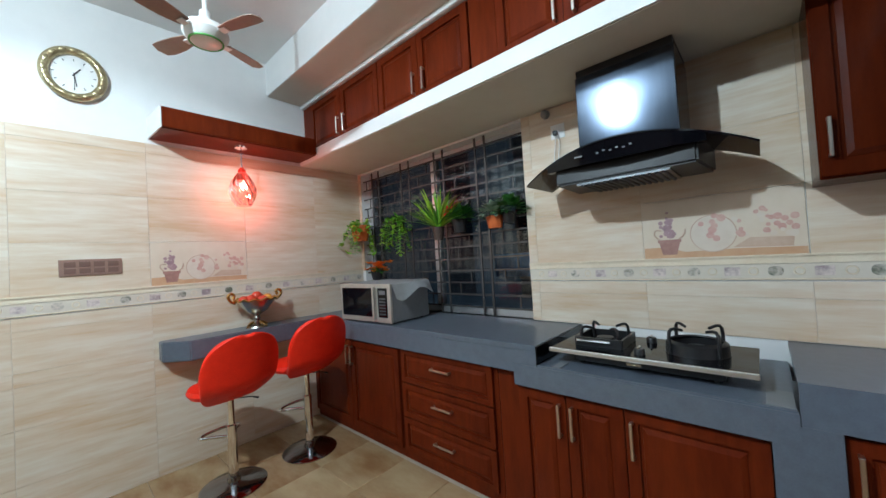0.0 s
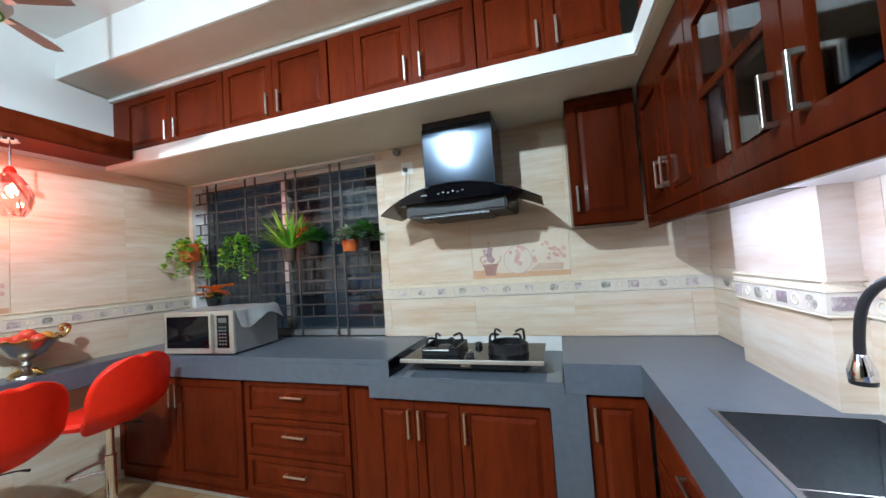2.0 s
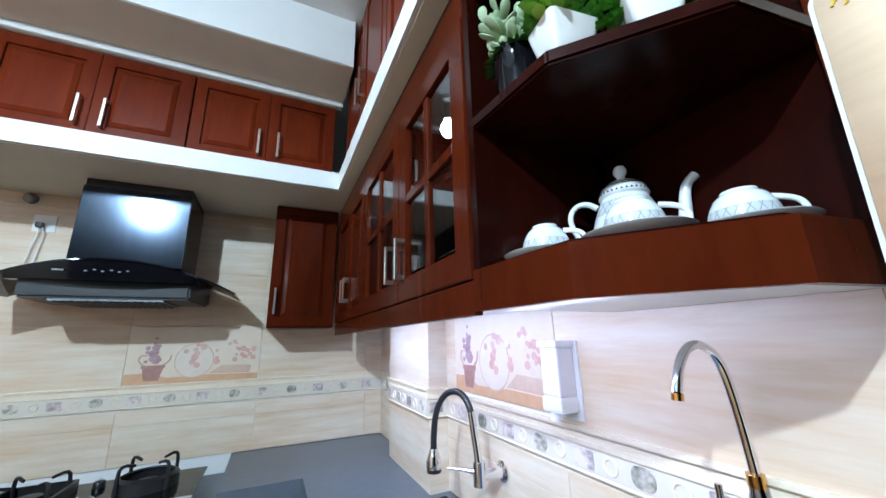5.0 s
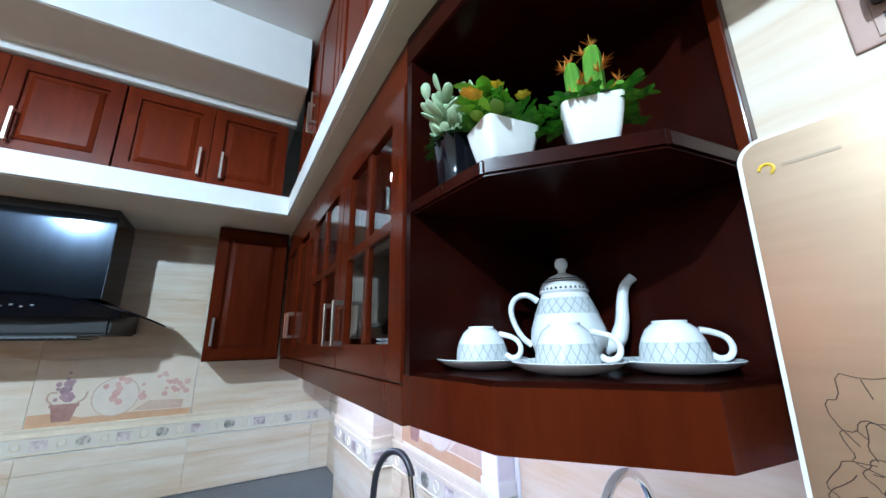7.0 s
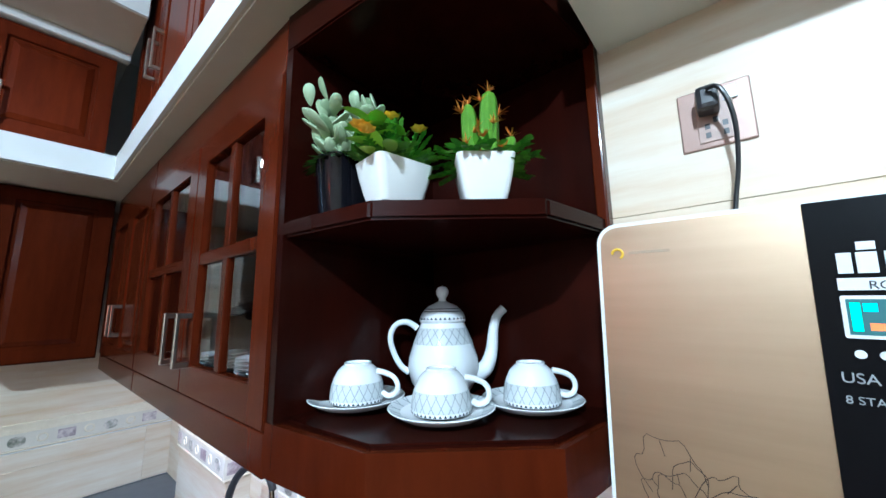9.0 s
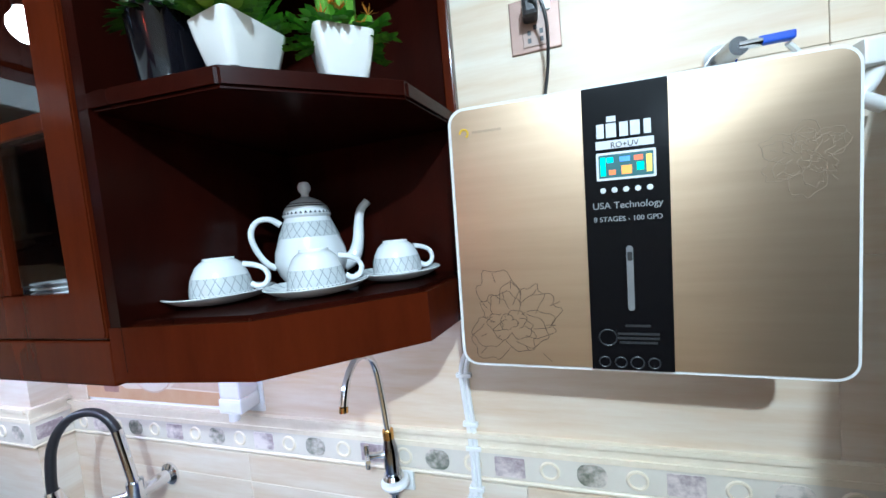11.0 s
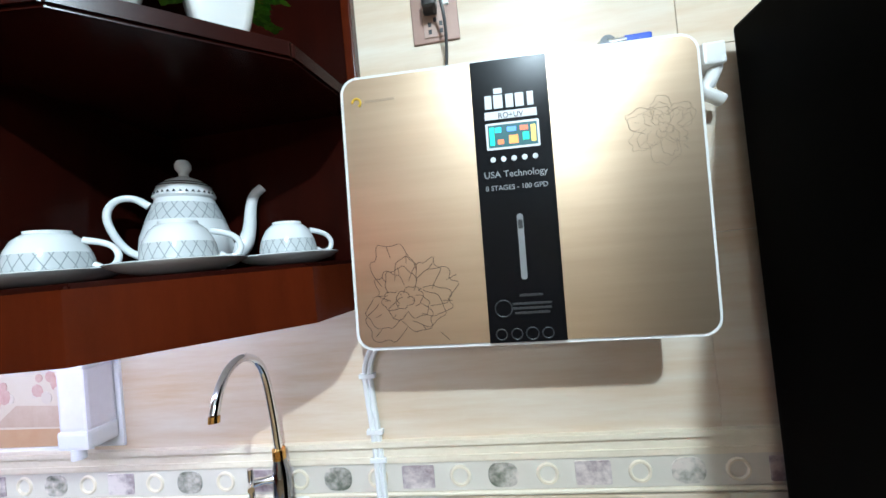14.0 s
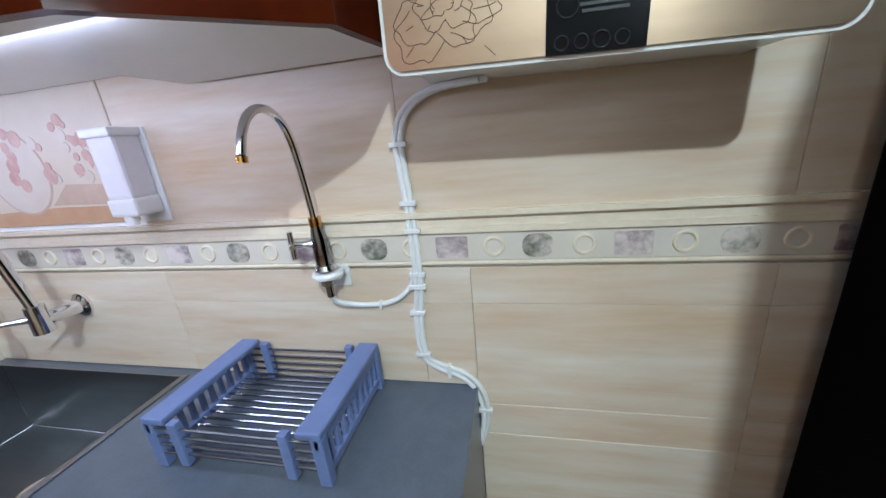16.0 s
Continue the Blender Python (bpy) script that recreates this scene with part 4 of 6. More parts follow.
for y, z, flat_run in ((-2.281, 1.385, 0), (-2.286, 1.285, 0), (-2.288, 1.235, 0), (-2.287, 1.15, 0), (-2.286, 1.125, 0), (-2.278, 1.07, 0), (-2.279, 0.975, 0), (-2.330, 0.938, 1), (-2.397, 0.845, 0)):
    w, h = (0.004, 0.015) if flat_run else (0.015, 0.004)
    into(pipe, "clip", box(-0.017, -0.006, y - w, y + w, z - h, z + h, 0.001), M_WHITE)
into(pipe, "clip", box(-0.017, -0.005, -2.208, -2.202, 1.078, 1.094, 0.001), M_WHITE)

valve = thing("water_valve", (-0.04, -2.74, 1.86), "grey wall valve with a blue lever above the purifier", "valve")
into(valve, "flange", tube([(-0.001, -2.73, 1.892), (-0.012, -2.73, 1.892)], 0.022, 18), M_CHROME, "", True)
into(valve, "body", tube([(-0.01, -2.73, 1.892), (-0.055, -2.735, 1.892)], [0.014, 0.017, 0.013], 14), M_STEEL, "", True)
into(valve, "lever", box(-0.056, -0.044, -2.80, -2.758, 1.888, 1.900, 0.003), material("blue_lever", (0.01, 0.06, 0.45), 0.4), "blue plastic lever")
into(valve, "spindle", tube([(-0.05, -2.735, 1.893), (-0.05, -2.762, 1.893)], 0.007, 10), M_CHROME, "", True)
into(valve, "hose", tube([(-0.045, -2.795, 1.886), (-0.035, -2.815, 1.87), (-0.03, -2.84, 1.83), (-0.03, -2.845, 1.79), (-0.03, -2.825, 1.77)], 0.004, 8, None, 2), M_WHITE, "", True)
valve2 = thing("pipe_fitting", (-0.03, -2.885, 1.84), "white plastic pipe fitting beside the fridge", "pipe fitting")
into(valve2, "block", box(-0.05, -0.002, -2.905, -2.872, 1.838, 1.872, 0.004), M_WHITE)
into(valve2, "elbow", tube([(-0.03, -2.90, 1.84), (-0.035, -2.885, 1.815), (-0.04, -2.87, 1.80), (-0.035, -2.90, 1.785)], 0.010, 10, None, 1), M_WHITE, "", True)
into(valve2, "hose", tube([(-0.03, -2.80, 1.815), (-0.028, -2.84, 1.81), (-0.03, -2.87, 1.803)], 0.004, 8, None, 1), M_WHITE, "", True)

M_BROWN = material("bronze_plate", (0.30, 0.19, 0.15), 0.35, 0.2, color2=(0.25, 0.155, 0.12), scale=60, grain=1)
sock = thing("wall_socket", (-0.005, -2.465, 2.012), "bronze wall socket with a black plug", "socket")
into(sock, "plate", box(-0.010, -0.001, -2.507, -2.423, 1.967, 2.057, 0.002), M_BROWN)
into(sock, "insert", box(-0.012, -0.009, -2.486, -2.444, 1.975, 2.045, 0.001), material("bronze_insert", (0.36, 0.24, 0.19), 0.4))
into(sock, "switch", box(-0.014, -0.009, -2.492, -2.476, 2.030, 2.050, 0.001), M_WHITE)
for y, z in ((-2.455, 1.985), (-2.475, 1.985), (-2.455, 1.998), (-2.475, 1.998), (-2.465, 2.006)):
    into(sock, "pin_hole", box(-0.0125, -0.011, y - 0.003, y + 0.003, z - 0.004, z + 0.004), M_BLACK)
plug = thing("power_plug", (-0.012, -2.46, 2.03), "black power plug with a hanging cord", "plug")
into(plug, "head", box(-0.045, -0.012, -2.472, -2.446, 2.012, 2.046, 0.007), M_BLACK)
into(plug, "cord", tube([(-0.05, -2.46, 2.035), (-0.06, -2.474, 2.033), (-0.05, -2.485, 1.99), (-0.03, -2.482, 1.93), (-0.022, -2.472, 1.88), (-0.025, -2.468, 1.835)], 0.0028, 8, None, 2), M_BLACK, "", True)

nsock = thing("wall_socket", (-1.80, -0.006, 2.105), "white wall socket with a plugged-in grey cord", "socket")
into(nsock, "plate", box(-1.846, -1.756, -0.010, -0.001, 2.06, 2.15, 0.003), M_WHITE)
into(nsock, "plug", box(-1.82, -1.795, -0.045, -0.010, 2.075, 2.105, 0.006), M_BLACK)
for dx in (0.0, 0.028):
    into(nsock, "cord", tube([(-1.808 + dx * 0.4, -0.03, 2.08), (-1.815 + dx, -0.02, 2.03), (-1.83 + dx, -0.02, 1.93), (-1.83 + dx, -0.03, 1.80)], 0.003, 6, None, 1), M_WHITE, "", True)
puck = thing("pipe_stub", (-1.872, -0.02, 2.235), "dark capped pipe stub under the slab", "pipe stub")
into(puck, "cap", tube([(-1.872, -0.001, 2.232), (-1.872, -0.03, 2.232), (-1.872, -0.04, 2.228)], [0.028, 0.026, 0.015], 16), M_SLOT, "", True)

# ---- fridge ----
fr = thing("fridge", (-0.39, -3.3, 0), "tall glossy black fridge beside the purifier", "fridge")
into(fr, "body", box(-0.70, -0.04, -3.60, -2.922, 0.02, 1.893, 0.006), M_FRIDGE)
into(fr, "door", box(-0.755, -0.705, -3.60, -2.922, 0.70, 1.893, 0.008), M_GLASS_BLACK)
into(fr, "door", box(-0.755, -0.705, -3.60, -2.922, 0.03, 0.69, 0.008), M_GLASS_BLACK)
for x in (-0.66, -0.1):
    for y in (-3.58, -2.99):
        into(fr, "foot", turned([(0, 0), (0.02, 0), (0.02, 0.022), (0, 0.022)], 10, (x, y, 0)), M_BLACK)

# it stands turned a little towards the worktop
turn_at = Vector((-0.04, -2.922, 0.0))
fr.matrix_basis = Matrix.Translation(turn_at) @ Matrix.Rotation(radians(-3.0), 4, "Z") @ Matrix.Translation(-turn_at) @ fr.matrix_basis

strip = tagged(part("tile_strip", box(-0.912, -0.841, -0.598, -0.44, 0.8105, 0.815, 0.001, 1), material("pale_tile", (0.21, 0.22, 0.23), 0.45, color2=(0.17, 0.18, 0.19), scale=20, grain=1)), "pale grey tile strip beside the hob", "tile strip")
tagged(part("tile_strip", box(-1.655, -1.615, -0.598, -0.50, 0.8105, 0.814, 0.001, 1), bpy.data.materials["pale_tile"]), "pale grey tile strip in front of the hob", "tile strip")

# ---- window, bars and the night outside ----
M_ALU = material("aluminium", (0.62, 0.63, 0.64), 0.35, 0.8, color2=(0.55, 0.56, 0.57), scale=60, grain=1)
M_BAR = material("grey_painted_bar", (0.085, 0.080, 0.080), 0.34, 0.2, color2=(0.055, 0.052, 0.052), scale=80, grain=1)
win = tagged(part("window_1", box(WX0, WX1, 0.10, 0.14, WZ0, WZ0 + 0.045), M_ALU), "wide aluminium sliding window dark with night", "window", kind="structure")
for b in (box(WX0, WX1, 0.10, 0.14, WZ1 - 0.045, WZ1), box(WX0, WX0 + 0.045, 0.10, 0.14, WZ0 + 0.045, WZ1 - 0.045), box(WX1 - 0.045, WX1, 0.10, 0.14, WZ0 + 0.045, WZ1 - 0.045), box(-3.02, -2.955, 0.095, 0.145, WZ0 + 0.045, WZ1 - 0.045)):
    part("window_frame", b, M_ALU, win)
for a, b in ((WX0 + 0.045, -3.02), (-2.955, WX1 - 0.045)):
    p = part("pane", box(a, b, 0.115, 0.119, WZ0 + 0.045, WZ1 - 0.045), M_PANE, win)
    p.visible_shadow = False
grille = thing("window_grille", (-2.99, 0.03, WZ0), "grey painted iron window grille of crossed bars", "window grille")
GZ = [WZ0 + 0.06 + 0.094 * i for i in range(14)]
for z in GZ:
    into(grille, "bar", box(WX0 + 0.002, WX1 - 0.002, 0.026, 0.034, z - 0.006, z + 0.006), M_BAR)
for x in (-3.774, -3.669, -3.335, -3.226, -2.905, -2.808, -2.473, -2.384):
    into(grille, "upright", box(x - 0.008, x + 0.008, 0.018, 0.025, WZ0 + 0.002, WZ1 - 0.002), M_BAR)
for a, b in ((WX0, -3.774), (-3.669, -3.335), (-3.226, -2.905), (-2.808, -2.473), (-2.384, WX1)):
    for i in range(len(GZ) - 1):
        for k in (0.33, 0.67):
            if (i + int(k * 3) + int(a * 10)) % 3 == 0:
                x = a + (b - a) * k
                into(grille, "short_bar", box(x - 0.005, x + 0.005, 0.027, 0.033, GZ[i] + 0.006, GZ[i + 1] - 0.006), M_BAR)
into(grille, "bottom_plate", box(WX0 + 0.002, WX1 - 0.002, 0.036, 0.042, WZ0 + 0.002, WZ0 + 0.06), M_ALU)
# the faint glow stands in for night light falling outside
M_NIGHT_GLOW = material("night_glow", (0.035, 0.042, 0.055), 0.8, color2=(0.02, 0.024, 0.032), scale=3, grain=1, emit=(0.32, 0.44, 0.58), glow=0.004)
outside = setting("backdrop", box(-16.0, 4.0, 2.6, 2.8, -1.0, 7.0), M_NIGHT_GLOW, "dark neighbouring wall seen through the window", "backdrop")
ledge = setting("ground", box(-16.0, 4.0, 0.2, 2.6, -0.2, -0.1), M_NIGHT_GLOW, "dark ground outside the window", "ground")

# the neighbour's wall across the gap, lit by a glow in its plaster
M_NEAR_GLOW = material("glowing_plaster", (0.10, 0.125, 0.15), 0.8, color2=(0.05, 0.065, 0.08), scale=2.2, grain=1.2, bump=0.1, emit=(0.32, 0.44, 0.58), glow=0.03)
M_DARK_GLASS = material("neighbour_glass", (0.01, 0.012, 0.016), 0.15)
for x0, x1 in ((-6.6, -5.05), (-4.35, -3.62), (-3.05, -2.35)):
    pier = setting("wall_neighbour", box(x0, x1, 2.40, 2.595, -0.1, 4.6, 0.02), M_NEAR_GLOW, "pale plastered pier of the neighbouring house with a faint glow of its own", "wall")
nb = thing("neighbour_window", (-3.34, 2.56, 1.0), "dark window of the neighbouring house", "window")
part("pane", box(-0.26, 0.26, 0.0, 0.012, 0.0, 1.1), M_DARK_GLASS, nb)
for x0, x1, z0, z1 in ((-0.28, 0.28, -0.04, 0.0), (-0.28, 0.28, 1.1, 1.14), (-0.29, -0.25, 0.0, 1.1), (0.25, 0.29, 0.0, 1.1), (-0.02, 0.02, 0.0, 1.1)):
    part("window_frame", box(x0, x1, -0.02, 0.03, z0, z1, 0.004), M_BAR, nb)
sill = setting("ledge", box(-6.6, -1.2, 1.55, 2.40, 0.62, 0.70, 0.01), M_NEAR_GLOW, "concrete ledge outside the window with a faint glow of its own", "ledge")
bucket = thing("bucket", (-2.66, 1.75, 0.70), "red plastic bucket on the ledge outside", "bucket")
part("body", turned([(0, 0), (0.11, 0), (0.14, 0.22), (0.15, 0.225), (0.15, 0.24), (0.135, 0.24), (0.10, 0.02), (0, 0.02)], 24), material("red_plastic", (0.35, 0.02, 0.03), 0.4, color2=(0.28, 0.015, 0.02), scale=40, grain=1), bucket, "", True)
part("bail", tube([(0.145, 0, 0.23), (0.11, -0.05, 0.30), (0, -0.08, 0.34), (-0.11, -0.05, 0.30), (-0.145, 0, 0.23)], 0.004, 6, None, 2), M_BAR, bucket, "", True)
bm = bmesh.new()
fold = {}
for i in range(25):
    for j in range(9):
        u = -0.33 + i * 0.0275
        fold[i, j] = bm.verts.new((u, 0.012 * math.sin(i * 1.1 + j * 0.3), 0.30 - j * 0.036))
for i in range(24):
    for j in range(8):
        bm.faces.new((fold[i, j], fold[i + 1, j], fold[i + 1, j + 1], fold[i, j + 1]))
bmesh.ops.solidify(bm, geom=bm.faces[:], thickness=-0.004)
towel = thing("towel", (-3.15, 1.70, 1.05), "blue towel hung on a line outside", "towel")
part("cloth", bm, material("blue_towel", (0.10, 0.22, 0.42), 0.9, color2=(0.07, 0.16, 0.33), scale=60, grain=1, bump=0.2), towel, "", True)
part("line", tube([(-1.6, 0.0, 0.31), (0, 0.0, 0.302), (1.6, 0.0, 0.31)], 0.003, 6), M_BAR, towel)

# ---- plants ----


def leaf(bm, base, way, up, length, width, bend=0.25, thick=0.0, seg=4):
    """A pointed leaf as a bent strip."""
    way, up = Vector(way).normalized(), Vector(up)
    side = way.cross(up)
    side = side.normalized() if side.length > 1e-4 else Vector((1, 0, 0))
    nrm = side.cross(way).normalized()
    last = None
    for i in range(seg + 1):
        t = i / seg
        w = width * math.sin(math.pi * (0.12 + 0.88 * t)) ** 0.8 if i < seg else 0.0
        c = Vector(base) + way * length * t - nrm * bend * length * t * t
        if i == seg:
            v = bm.verts.new(c)
            bm.faces.new((last[0], last[1], v)), bm.faces.new((last[1], last[2], v))
        else:
            cur = [bm.verts.new(c - side * w), bm.verts.new(c - nrm * w * 0.25), bm.verts.new(c + side * w)]
            if last:
                bm.faces.new((last[0], last[1], cur[1], cur[0]))
                bm.faces.new((last[1], last[2], cur[2], cur[1]))
            last = cur


def leafy(color, color2, rough=0.45):
    m = material("leaf_green", color, rough)
    t = m.node_tree
    g = t.nodes.new("ShaderNodeNewGeometry")
    r = t.nodes.new("ShaderNodeValToRGB")
    r.color_ramp.elements[0].color = (*color, 1)
    r.color_ramp.elements[1].color = (*color2, 1)
    t.links.new(g.outputs["Random Per Island"], r.inputs[0])
    t.links.new(r.outputs[0], t.nodes["Principled BSDF"].inputs["Base Color"])
    return m


L_BRIGHT = leafy((0.09, 0.32, 0.02), (0.42, 0.66, 0.05))
L_DARK = leafy((0.03, 0.12, 0.02), (0.08, 0.24, 0.03))
L_GREY = leafy((0.18, 0.26, 0.13), (0.36, 0.44, 0.27), 0.55)
L_SPRIG = leafy((0.04, 0.17, 0.012), (0.17, 0.42, 0.03))
L_PALE = leafy((0.20, 0.30, 0.20), (0.45, 0.52, 0.42), 0.6)
M_ORANGE = material("terracotta_orange", (0.62, 0.15, 0.03), 0.5, color2=(0.50, 0.11, 0.02), scale=40, grain=1)
M_PETAL_O = leafy((0.85, 0.18, 0.01), (0.95, 0.35, 0.02))
M_PETAL_Y = leafy((0.90, 0.45, 0.01), (0.95, 0.62, 0.05))
M_PETAL_R = leafy((0.60, 0.02, 0.01), (0.85, 0.06, 0.03))
M_SPINE = leafy((0.60, 0.14, 0.02), (0.85, 0.34, 0.06))
M_SOIL = material("soil", (0.03, 0.02, 0.012), 0.9, color2=(0.015, 0.01, 0.007), scale=120, grain=1, bump=0.4)
prng = random.Random(11)


def rnd(a, b):
    return prng.uniform(a, b)


def sphere_dir(low=-0.2):
    while True:
        v = Vector((rnd(-1, 1), rnd(-1, 1), rnd(-1, 1)))
        if 0.05 < v.length < 1 and v.z / v.length > low:
            return v.normalized()


def hanging_pot(at, kind, mat, label, r=0.055, h=0.085):
    p = thing("hanging_plant", at, label, "plant", "plants on the window bars")
    part("pot", turned([(0, 0), (r * 0.72, 0), (r * 0.96, h * 0.9), (r * 1.05, h * 0.9), (r * 1.05, h), (r * 0.9, h), (r * 0.86, h * 0.82), (0, h * 0.82)], 26), mat, p, "", True)
    part("soil", turned([(0, h * 0.83), (r * 0.86, h * 0.83), (0, h * 0.86)], 18), M_SOIL, p)
    part("hook", tube([(0, r * 0.9, h * 0.9), (0, 0.06 - at[1] - 0.055, h * 0.95), (0, 0.075 - at[1] - 0.04, h * 0.7)], 0.003, 6), M_BAR, p)
    bm = bmesh.new()
    if kind == "grass":
        for _ in range(130):
            d = sphere_dir(0.05)
            leaf(bm, (rnd(-0.02, 0.02), rnd(-0.02, 0.02), h * 0.85), (d.x, d.y * 0.75, d.z + 0.45), (0, 0, 1), rnd(0.20, 0.36), rnd(0.007, 0.011), rnd(0.05, 0.4), 0, 6)
    elif kind == "trailing":
        for _ in range(20):
            a = rnd(0, 6.28)
            x, y, z = r * 0.7 * math.cos(a), r * 0.7 * math.sin(a) - 0.01, h
            dx, dy = math.cos(a) * 0.017, math.sin(a) * 0.010 - 0.004
            stem = [(x, y, z - 0.02)]
            for k in range(int(rnd(4, 20))):
                x, y, z = x + dx * rnd(0.3, 1.1) * (1 if k < 7 else 0.35), y + dy * rnd(0.2, 0.8), z + (0.018 if k < 2 else -rnd(0.012, 0.028))
                stem.append((x, y, z))
                d = sphere_dir(-0.5)
                leaf(bm, (x, y, z), (d.x, d.y - 0.3, d.z * 0.6), (0, 0, 1), rnd(0.030, 0.058), rnd(0.012, 0.021), 0.3)
            if len(stem) > 3:
                tube(stem, 0.0016, 4, bm)
    else:
        for _ in range(110):
            d = sphere_dir(0.0)
            q = Vector((d.x * 0.085, d.y * 0.06, h + d.z * 0.07))
            leaf(bm, q, (d.x, d.y, d.z + 0.1), (0, 0, 1), rnd(0.04, 0.075), rnd(0.014, 0.022), 0.5)
    part("leaves", bm, {"grass": L_BRIGHT, "trailing": L_BRIGHT, "bush": L_PALE, "dark": L_DARK}[kind], p, "", True)
    return p


hanging_pot((-3.83, -0.11, 1.565), "trailing", M_ORANGE, "trailing green plant in an orange hanging pot", 0.095, 0.15)
hanging_pot((-3.33, -0.06, 1.60), "trailing", M_BLACK, "trailing plant in a black hanging pot", 0.075, 0.11)
hanging_pot((-2.80, -0.085, 1.50), "grass", material("brown_pot", (0.06, 0.035, 0.025), 0.6), "bright green spiky grass in a brown hanging pot", 0.05, 0.10)
hanging_pot((-2.265, -0.075, 1.54), "bush", M_ORANGE, "pale leafed plant in an orange hanging pot", 0.065, 0.085)
hanging_pot((-2.60, -0.055, 1.54), "dark", M_BLACK, "dark green plant in a black hanging pot", 0.06, 0.10)
hanging_pot((-2.16, -0.055, 1.56), "dark", M_BLACK, "small dark plant in a black hanging pot", 0.05, 0.08)
red = thing("red_flower", (-2.70, -0.05, 1.70), "red artificial flower tied to the window bars", "flower", "plants on the window bars")
bm = bmesh.new()
for _ in range(40):
    d = sphere_dir(-0.6)
    leaf(bm, d * 0.01, d, (0.3, 0.1, 1), rnd(0.03, 0.05), rnd(0.012, 0.018), 0.4)
bm.transform(Matrix.Translation((0, -0.02, 0.02)))
part("petals", bm, M_PETAL_R, red, "", True)
part("stem", tube([(0, 0.0, 0.02), (0.005, 0.03, -0.03), (0, 0.07, -0.07)], 0.003, 6), L_DARK, red)

fl = thing("flower_pot", (-3.40, -0.26, CT + 0.296), "orange flowers in a small dark pot on the microwave", "plant")
part("pot", turned([(0, 0), (0.038, 0), (0.055, 0.07), (0.058, 0.075), (0.05, 0.075), (0.04, 0.06), (0, 0.06)], 24), M_BLACK, fl, "", True)
bm = bmesh.new()
for _ in range(26):
    c = Vector((rnd(-0.12, 0.12), rnd(-0.06, 0.06), rnd(0.07, 0.15)))
    for k in range(6):
        d = Vector((math.cos(k * 1.05), math.sin(k * 1.05), 0.9))
        leaf(bm, c, d, (0, 0, 1), rnd(0.034, 0.05), 0.014, 0.3, 0, 3)
part("flowers", bm, M_PETAL_O, fl, "", True)
bm = bmesh.new()
for _ in range(40):
    d = sphere_dir(0.0)
    leaf(bm, (d.x * 0.04, d.y * 0.03, 0.07), d, (0, 0, 1), rnd(0.03, 0.06), 0.009, 0.4)
part("leaves", bm, L_DARK, fl, "", True)

# plants on the corner shelf
p1 = thing("succulent_plant", (-0.304, -2.010, 1.889), "grey-green succulent in a glossy black pot", "plant", "shelf plants")
part("pot", turned([(0, 0), (0.036, 0), (0.043, 0.075), (0.045, 0.078), (0.039, 0.078), (0.036, 0.065), (0, 0.065)], 28), M_GLASS_BLACK, p1, "", True)
bm = bmesh.new()
for i in range(20):
    a, lean = rnd(0, 6.28), rnd(0.15, 0.9)
    tip = Vector((min(math.cos(a) * lean * 0.062, 0.03), math.sin(a) * lean * 0.062, rnd(0.10, 0.165)))
    for k in range(7):
        base = Vector((0, 0, 0.065)).lerp(tip, 0.35 + 0.65 * k / 6)
        b = k * 2.4 + i
        rise = 0.5 if k < 6 else 1.6
        m = Matrix.Translation(base) @ Vector((math.cos(b), math.sin(b), rise)).to_track_quat("Z", "Y").to_matrix().to_4x4()
        L = rnd(0.026, 0.036)
        for v in bmesh.ops.create_uvsphere(bm, u_segments=10, v_segments=7, radius=1)["verts"]:
            up = (v.co.z + 1) / 2
            wide = 0.25 + 0.85 * up ** 0.7
            v.co = m @ Vector((v.co.x * 0.0105 * wide, v.co.y * 0.0038 * wide + 0.006 * up * up, L * up * 1.15))
part("leaves", bm, L_GREY, p1, "thick pale succulent leaves", True)
bm = bmesh.new()
for _ in range(130):
    d = sphere_dir(-0.1)
    leaf(bm, (d.x * 0.035, d.y * 0.035, 0.075), (d.x, d.y, d.z * 0.5), (0, 0, 1), rnd(0.014, 0.028), 0.004, 0.4)
part("foliage", bm, L_DARK, p1, "", True)

p1.scale = (1.12, 1.12, 1.12)


def square_pot(root, wx, wy, h, mat):
    bm = bmesh.new()
    rings = []
    for k, (s, z) in enumerate(((0.70, 0.0), (0.80, h * 0.25), (0.92, h * 0.65), (1.0, h), (0.93, h), (0.88, h * 0.85))):
        ring = []
        for cx, cy, a0 in ((1, 1, 0), (-1, 1, 90), (-1, -1, 180), (1, -1, 270)):
            r = 0.010
            for j in range(4):
                a = radians(a0 + 30 * j)
                ring.append(bm.verts.new((cx * (wx / 2 * s - r) + r * math.cos(a), cy * (wy / 2 * s - r) + r * math.sin(a), z)))
        rings.append(ring)
    for a, b in zip(rings, rings[1:]):
        for j in range(16):
            bm.faces.new((a[j], a[(j + 1) % 16], b[(j + 1) % 16], b[j]))
    bm.faces.new(rings[0]), bm.faces.new(rings[-1])
    bmesh.ops.recalc_face_normals(bm, faces=bm.faces)
    return part("pot", bm, mat, root, "", True)


M_CERAMIC = material("white_ceramic", (0.80, 0.80, 0.78), 0.18, color2=(0.75, 0.75, 0.73), scale=12, grain=1, coat=0.3)
p2 = thing("flowering_plant", (-0.296, -2.112, 1.889), "green plant with yellow flowers in a white square pot", "plant", "shelf plants", -8)
square_pot(p2, 0.092, 0.070, 0.058, M_CERAMIC)
bm = bmesh.new()
